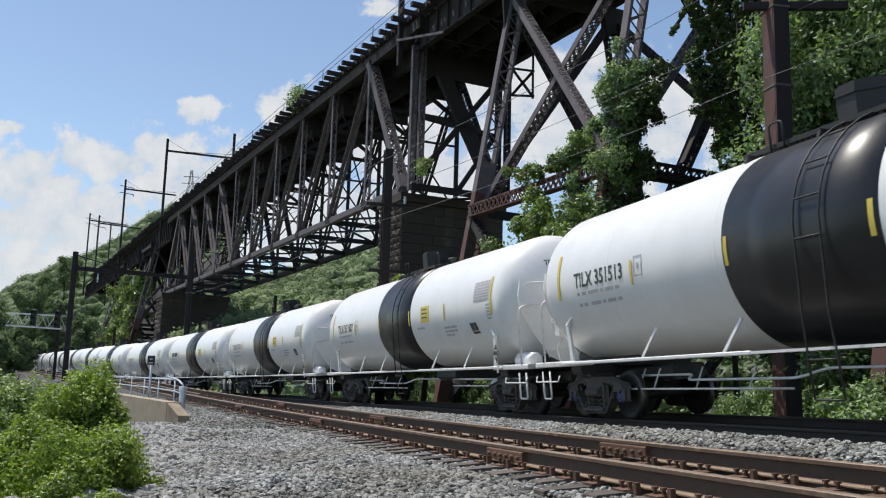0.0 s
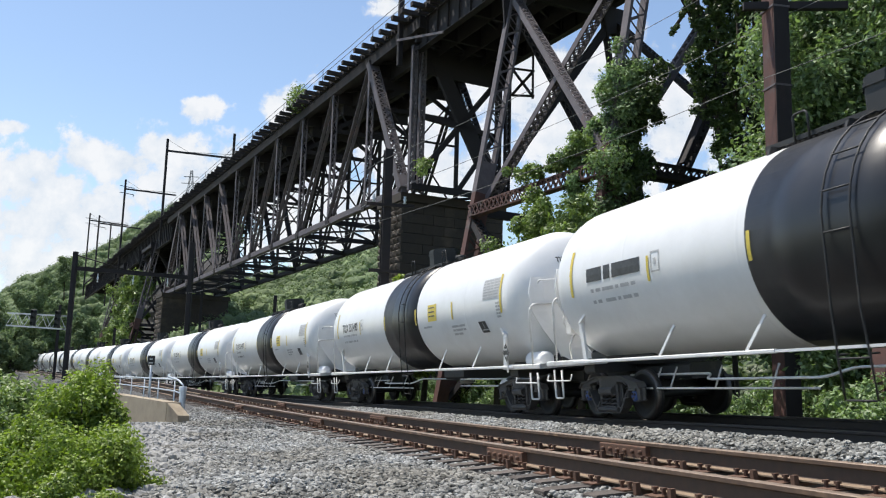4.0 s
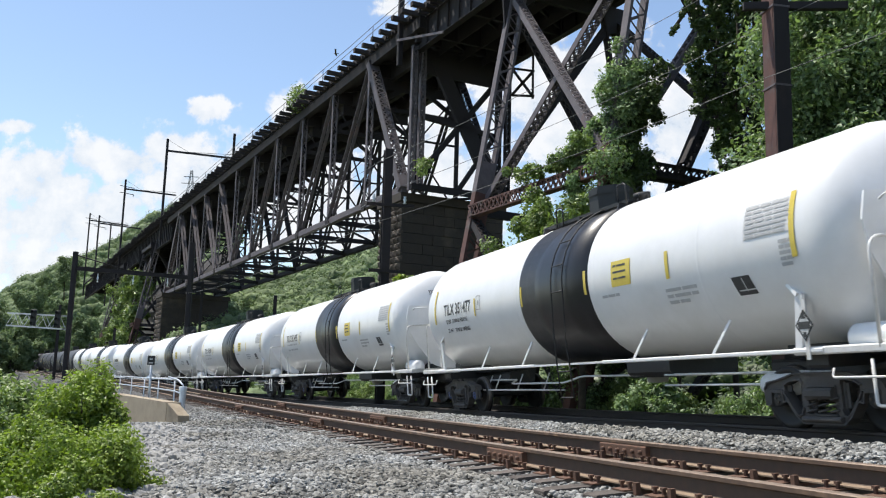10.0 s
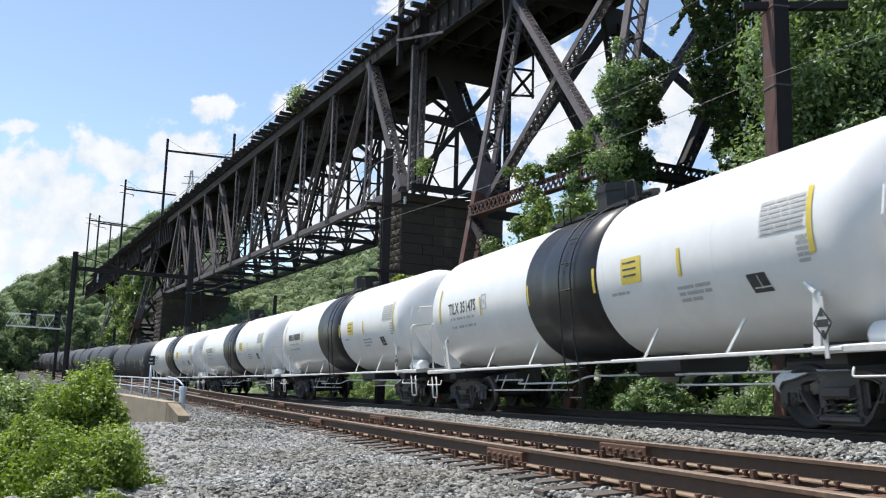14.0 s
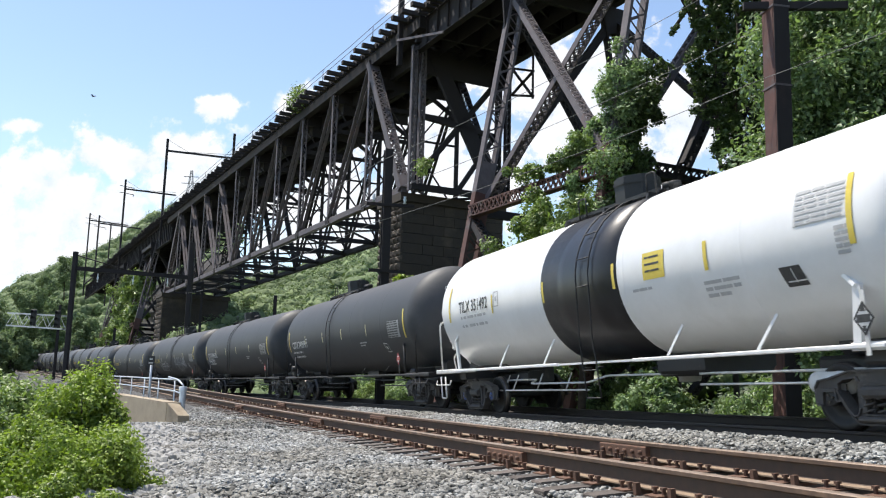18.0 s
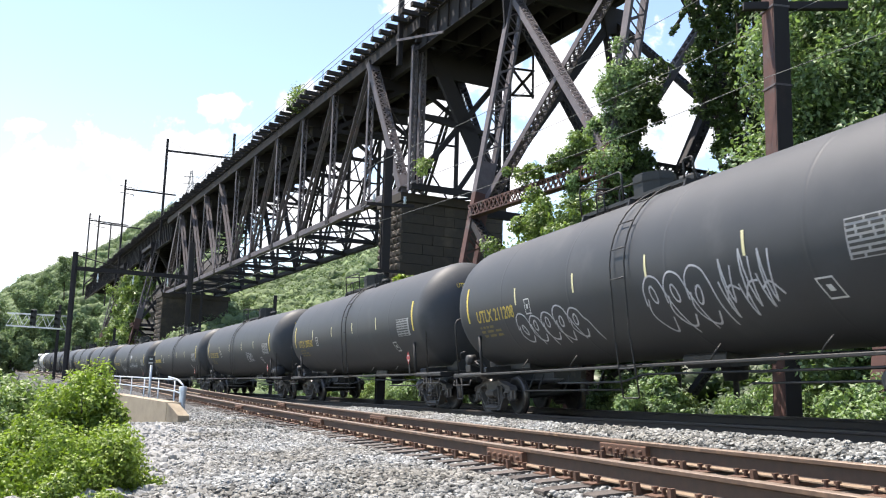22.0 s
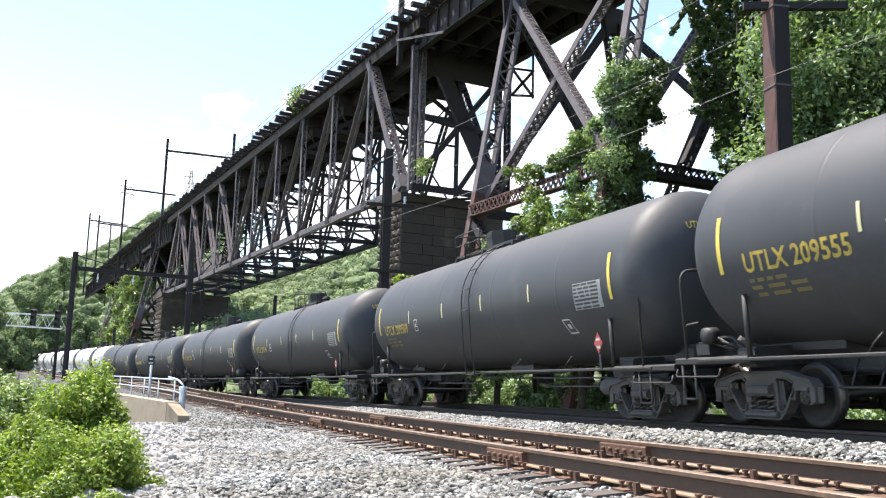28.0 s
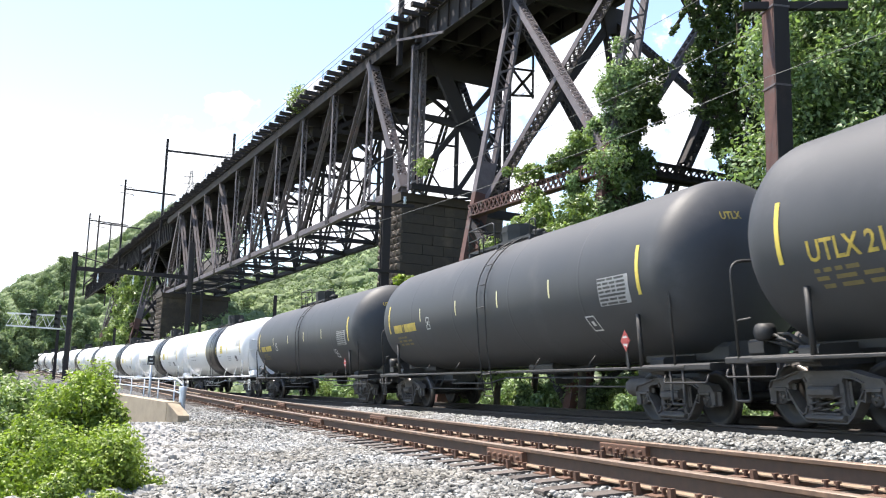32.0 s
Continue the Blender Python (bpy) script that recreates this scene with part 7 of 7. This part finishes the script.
def cloud_material(blobs):
    m = bpy.data.materials.new("white_cumulus")
    m.use_nodes = True
    n, ln = m.node_tree.nodes, m.node_tree.links
    n.remove(n["Principled BSDF"])
    tc = n.new("ShaderNodeTexCoord")
    best = None
    for cx, cy, rx, ry in blobs:
        mp = n.new("ShaderNodeMapping")
        mp.vector_type = "POINT"
        mp.inputs["Location"].default_value = (-cx / rx, 0, -cy / ry)
        mp.inputs["Scale"].default_value = (1 / rx, 0, 1 / ry)
        ln.new(tc.outputs["Object"], mp.inputs["Vector"])
        ln_ = n.new("ShaderNodeVectorMath")
        ln_.operation = "LENGTH"
        ln.new(mp.outputs[0], ln_.inputs[0])
        sub = n.new("ShaderNodeMath")
        sub.operation = "SUBTRACT"
        sub.inputs[0].default_value = 1.0
        ln.new(ln_.outputs["Value"], sub.inputs[1])
        if best is None:
            best = sub.outputs[0]
        else:
            mxn = n.new("ShaderNodeMath")
            mxn.operation = "SMOOTH_MAX"
            mxn.inputs[2].default_value = 0.25
            ln.new(best, mxn.inputs[0])
            ln.new(sub.outputs[0], mxn.inputs[1])
            best = mxn.outputs[0]
    noi = n.new("ShaderNodeTexNoise")
    noi.inputs["Scale"].default_value, noi.inputs["Detail"].default_value, noi.inputs["Roughness"].default_value = 0.016, 14.0, 0.60
    ln.new(tc.outputs["Object"], noi.inputs["Vector"])
    ad = n.new("ShaderNodeMath")
    ad.operation = "MULTIPLY_ADD"
    ad.inputs[1].default_value = 3.4
    ln.new(noi.outputs[0], ad.inputs[0])
    ln.new(best, ad.inputs[2])
    ramp = n.new("ShaderNodeMapRange")
    ramp.interpolation_type = "SMOOTHSTEP"
    ramp.inputs["From Min"].default_value, ramp.inputs["From Max"].default_value = 1.70, 2.22
    ln.new(ad.outputs[0], ramp.inputs["Value"])
    ramp.inputs["To Max"].default_value = 0.93
    em = n.new("ShaderNodeEmission")
    shade = n.new("ShaderNodeValToRGB")
    shade.color_ramp.elements[0].color, shade.color_ramp.elements[1].color = (0.72, 0.80, 0.90, 1), (0.95, 0.97, 1.0, 1)
    shade.color_ramp.elements[0].position, shade.color_ramp.elements[1].position = 0.35, 0.6
    ln.new(noi.outputs[0], shade.inputs[0])
    ln.new(shade.outputs[0], em.inputs["Color"])
    em.inputs["Strength"].default_value = 0.82
    tr = n.new("ShaderNodeBsdfTransparent")
    ms = n.new("ShaderNodeMixShader")
    ln.new(ramp.outputs[0], ms.inputs[0])
    ln.new(tr.outputs[0], ms.inputs[1])
    ln.new(em.outputs[0], ms.inputs[2])
    ln.new(ms.outputs[0], n["Material Output"].inputs["Surface"])
    return m


def sky_at(x, y):
    q = sight(x, y, SKY_D)
    return q.x, q.z


BLOBS = []
for x, y, rx, ry in ((120, 390, 330, 120), (60, 330, 140, 70), (140, 280, 95, 55), (215, 290, 95, 55), (290, 268, 90, 55), (50, 300, 110, 60), (345, 198, 52, 30), (330, 330, 130, 100), (400, 300, 90, 90), (8, 225, 44, 17), (500, 190, 50, 45), (683, 15, 40, 24),
                     (560, 380, 200, 160), (760, 320, 180, 150), (1000, 230, 150, 110), (1180, 220, 130, 130), (1040, 110, 70, 50), (60, 480, 200, 80), (980, 170, 260, 150), (700, 250, 200, 120)):
    cx, cz = sky_at(x, y)
    k = SKY_D / 1610
    BLOBS.append((cx, cz, rx * k, ry * k))
g = Geo()
x0, x1, z0, z1 = -1500, 1500, -40, 1250
g.add([(x0, 0, z0), (x1, 0, z0), (x1, 0, z1), (x0, 0, z1)], [(0, 1, 2, 3)])
clouds = thing("cloud_backdrop", "bright white cumulus clouds drifting in the blue sky", "clouds", "", "structure", g, cloud_material(BLOBS))
clouds.visible_shadow = False
clouds.location = (0, SKY_D, 0)
CLOUDS.append((clouds, [(0.0, pose(0, SKY_D, 0)), (8.0, pose(14, SKY_D, 1)), (16.0, pose(27, SKY_D, 3)), (24.0, pose(38, SKY_D, 5)), (32.0, pose(48, SKY_D, 7))]))


def bird(rows, bank, span=1.5):
    """A soaring bird: body, tail and two raised wings."""
    b = thing("bird", "dark soaring bird with raised wings", "bird", "birds over the valley")
    part("body", Geo().lathe([(-0.32, 0.001), (-0.25, 0.05), (-0.05, 0.09), (0.15, 0.07), (0.26, 0.045), (0.32, 0.001)], 10, "x"), M_BLACKMETAL, b)
    part("tail", Geo().add([(-0.25, -0.04, 0), (-0.25, 0.04, 0), (-0.55, 0.12, 0.01), (-0.55, -0.12, 0.01), (-0.25, -0.04, 0.02), (-0.25, 0.04, 0.02)], [(0, 1, 2, 3), (4, 3, 2, 5)]), M_BLACKMETAL, b)
    for s in (-1, 1):
        vs = [(0.12, s * 0.05, 0.02), (-0.14, s * 0.05, 0.02), (-0.16, s * span * 0.3, 0.14), (0.16, s * span * 0.3, 0.14), (0.05, s * span * 0.62, 0.24), (-0.2, s * span * 0.6, 0.24)]
        vs += [(x, y, z + 0.015) for x, y, z in vs]
        fs = [(0, 1, 2, 3), (3, 2, 5, 4), (9, 8, 7, 6), (10, 11, 8, 9), (0, 3, 9, 6), (3, 4, 10, 9), (1, 7, 8, 2), (2, 8, 11, 5)]
        part("wing", Geo().add(vs, fs), M_BLACKMETAL, b)
    keyed = []
    for (t, x, y), nxt in zip(rows, rows[1:] + rows[-1:]):
        p = sight(x, y, 150.0)
        keyed.append((t, Matrix.Translation(p) @ Matrix.Rotation(math.pi, 4, "Z") @ pose(0, 0, 0, bank, 0, 0)))
    BIRDS.append((b, keyed))


bird([(0.0, 700, -340), (5.0, 660, -130), (8.0, 624, -4), (8.5, 620, 20), (9.0, 614, 42), (9.5, 606, 68), (10.0, 594, 95), (10.6, 575, 125), (12.0, 540, 200), (16.0, 470, 330), (22.0, 420, 480), (32.0, 300, 560)], 20)
bird([(0.0, 900, 420), (8.0, 660, 330), (13.0, 500, 262), (16.5, 278, 198), (16.8, 256, 192), (17.2, 227, 184), (18.0, 165, 171), (18.5, 136, 151), (19.0, 101, 132), (19.5, 80, 105), (20.3, 45, 47), (21.5, -5, -40), (25.0, -150, -260), (32.0, -500, -600)], -12)


# ---- what moves ----
def travelled(t):
    """How far the train has rolled, in metres, counted from 16 s."""
    u = t - 16.0
    slack = float(np.interp(t, (0, 8, 11, 13, 17, 20, 24, 30, 32), (0.05, -0.03, 0.0, -0.30, -0.28, -0.10, 0.03, 0.0, -0.15)))
    return 13.5008 * u + 0.010555 * u * u - (0.01 * t * (t - 19.0) if t < 19.0 else 0.0) + slack


def motions():
    times = [0.5 * i for i in range(65)]
    for car, offset in CARS:
        walk(car, [(t, car_pose(offset + travelled(t))) for t in times])
    # every wheel set rolls with the same turn, so they share one set of keys
    wheels = [o for o in scene.objects if o.name.startswith("wheel_set")]
    first = wheels[0]
    step = 1.0 / FPS
    walk(first, [(i * step, Matrix.Rotation(travelled(i * step) / 0.462, 4, "Y")) for i in range(32 * FPS + 1)])
    keys = first.animation_data
    for w in wheels[1:]:
        w.rotation_mode = "QUATERNION"
        w.animation_data_create()
        w.animation_data.action = keys.action
        w.animation_data.action_slot = keys.action_slot
    for bird, rows in BIRDS:
        walk(bird, rows)
    for cloud, rows in CLOUDS:
        walk(cloud, rows)


motions()
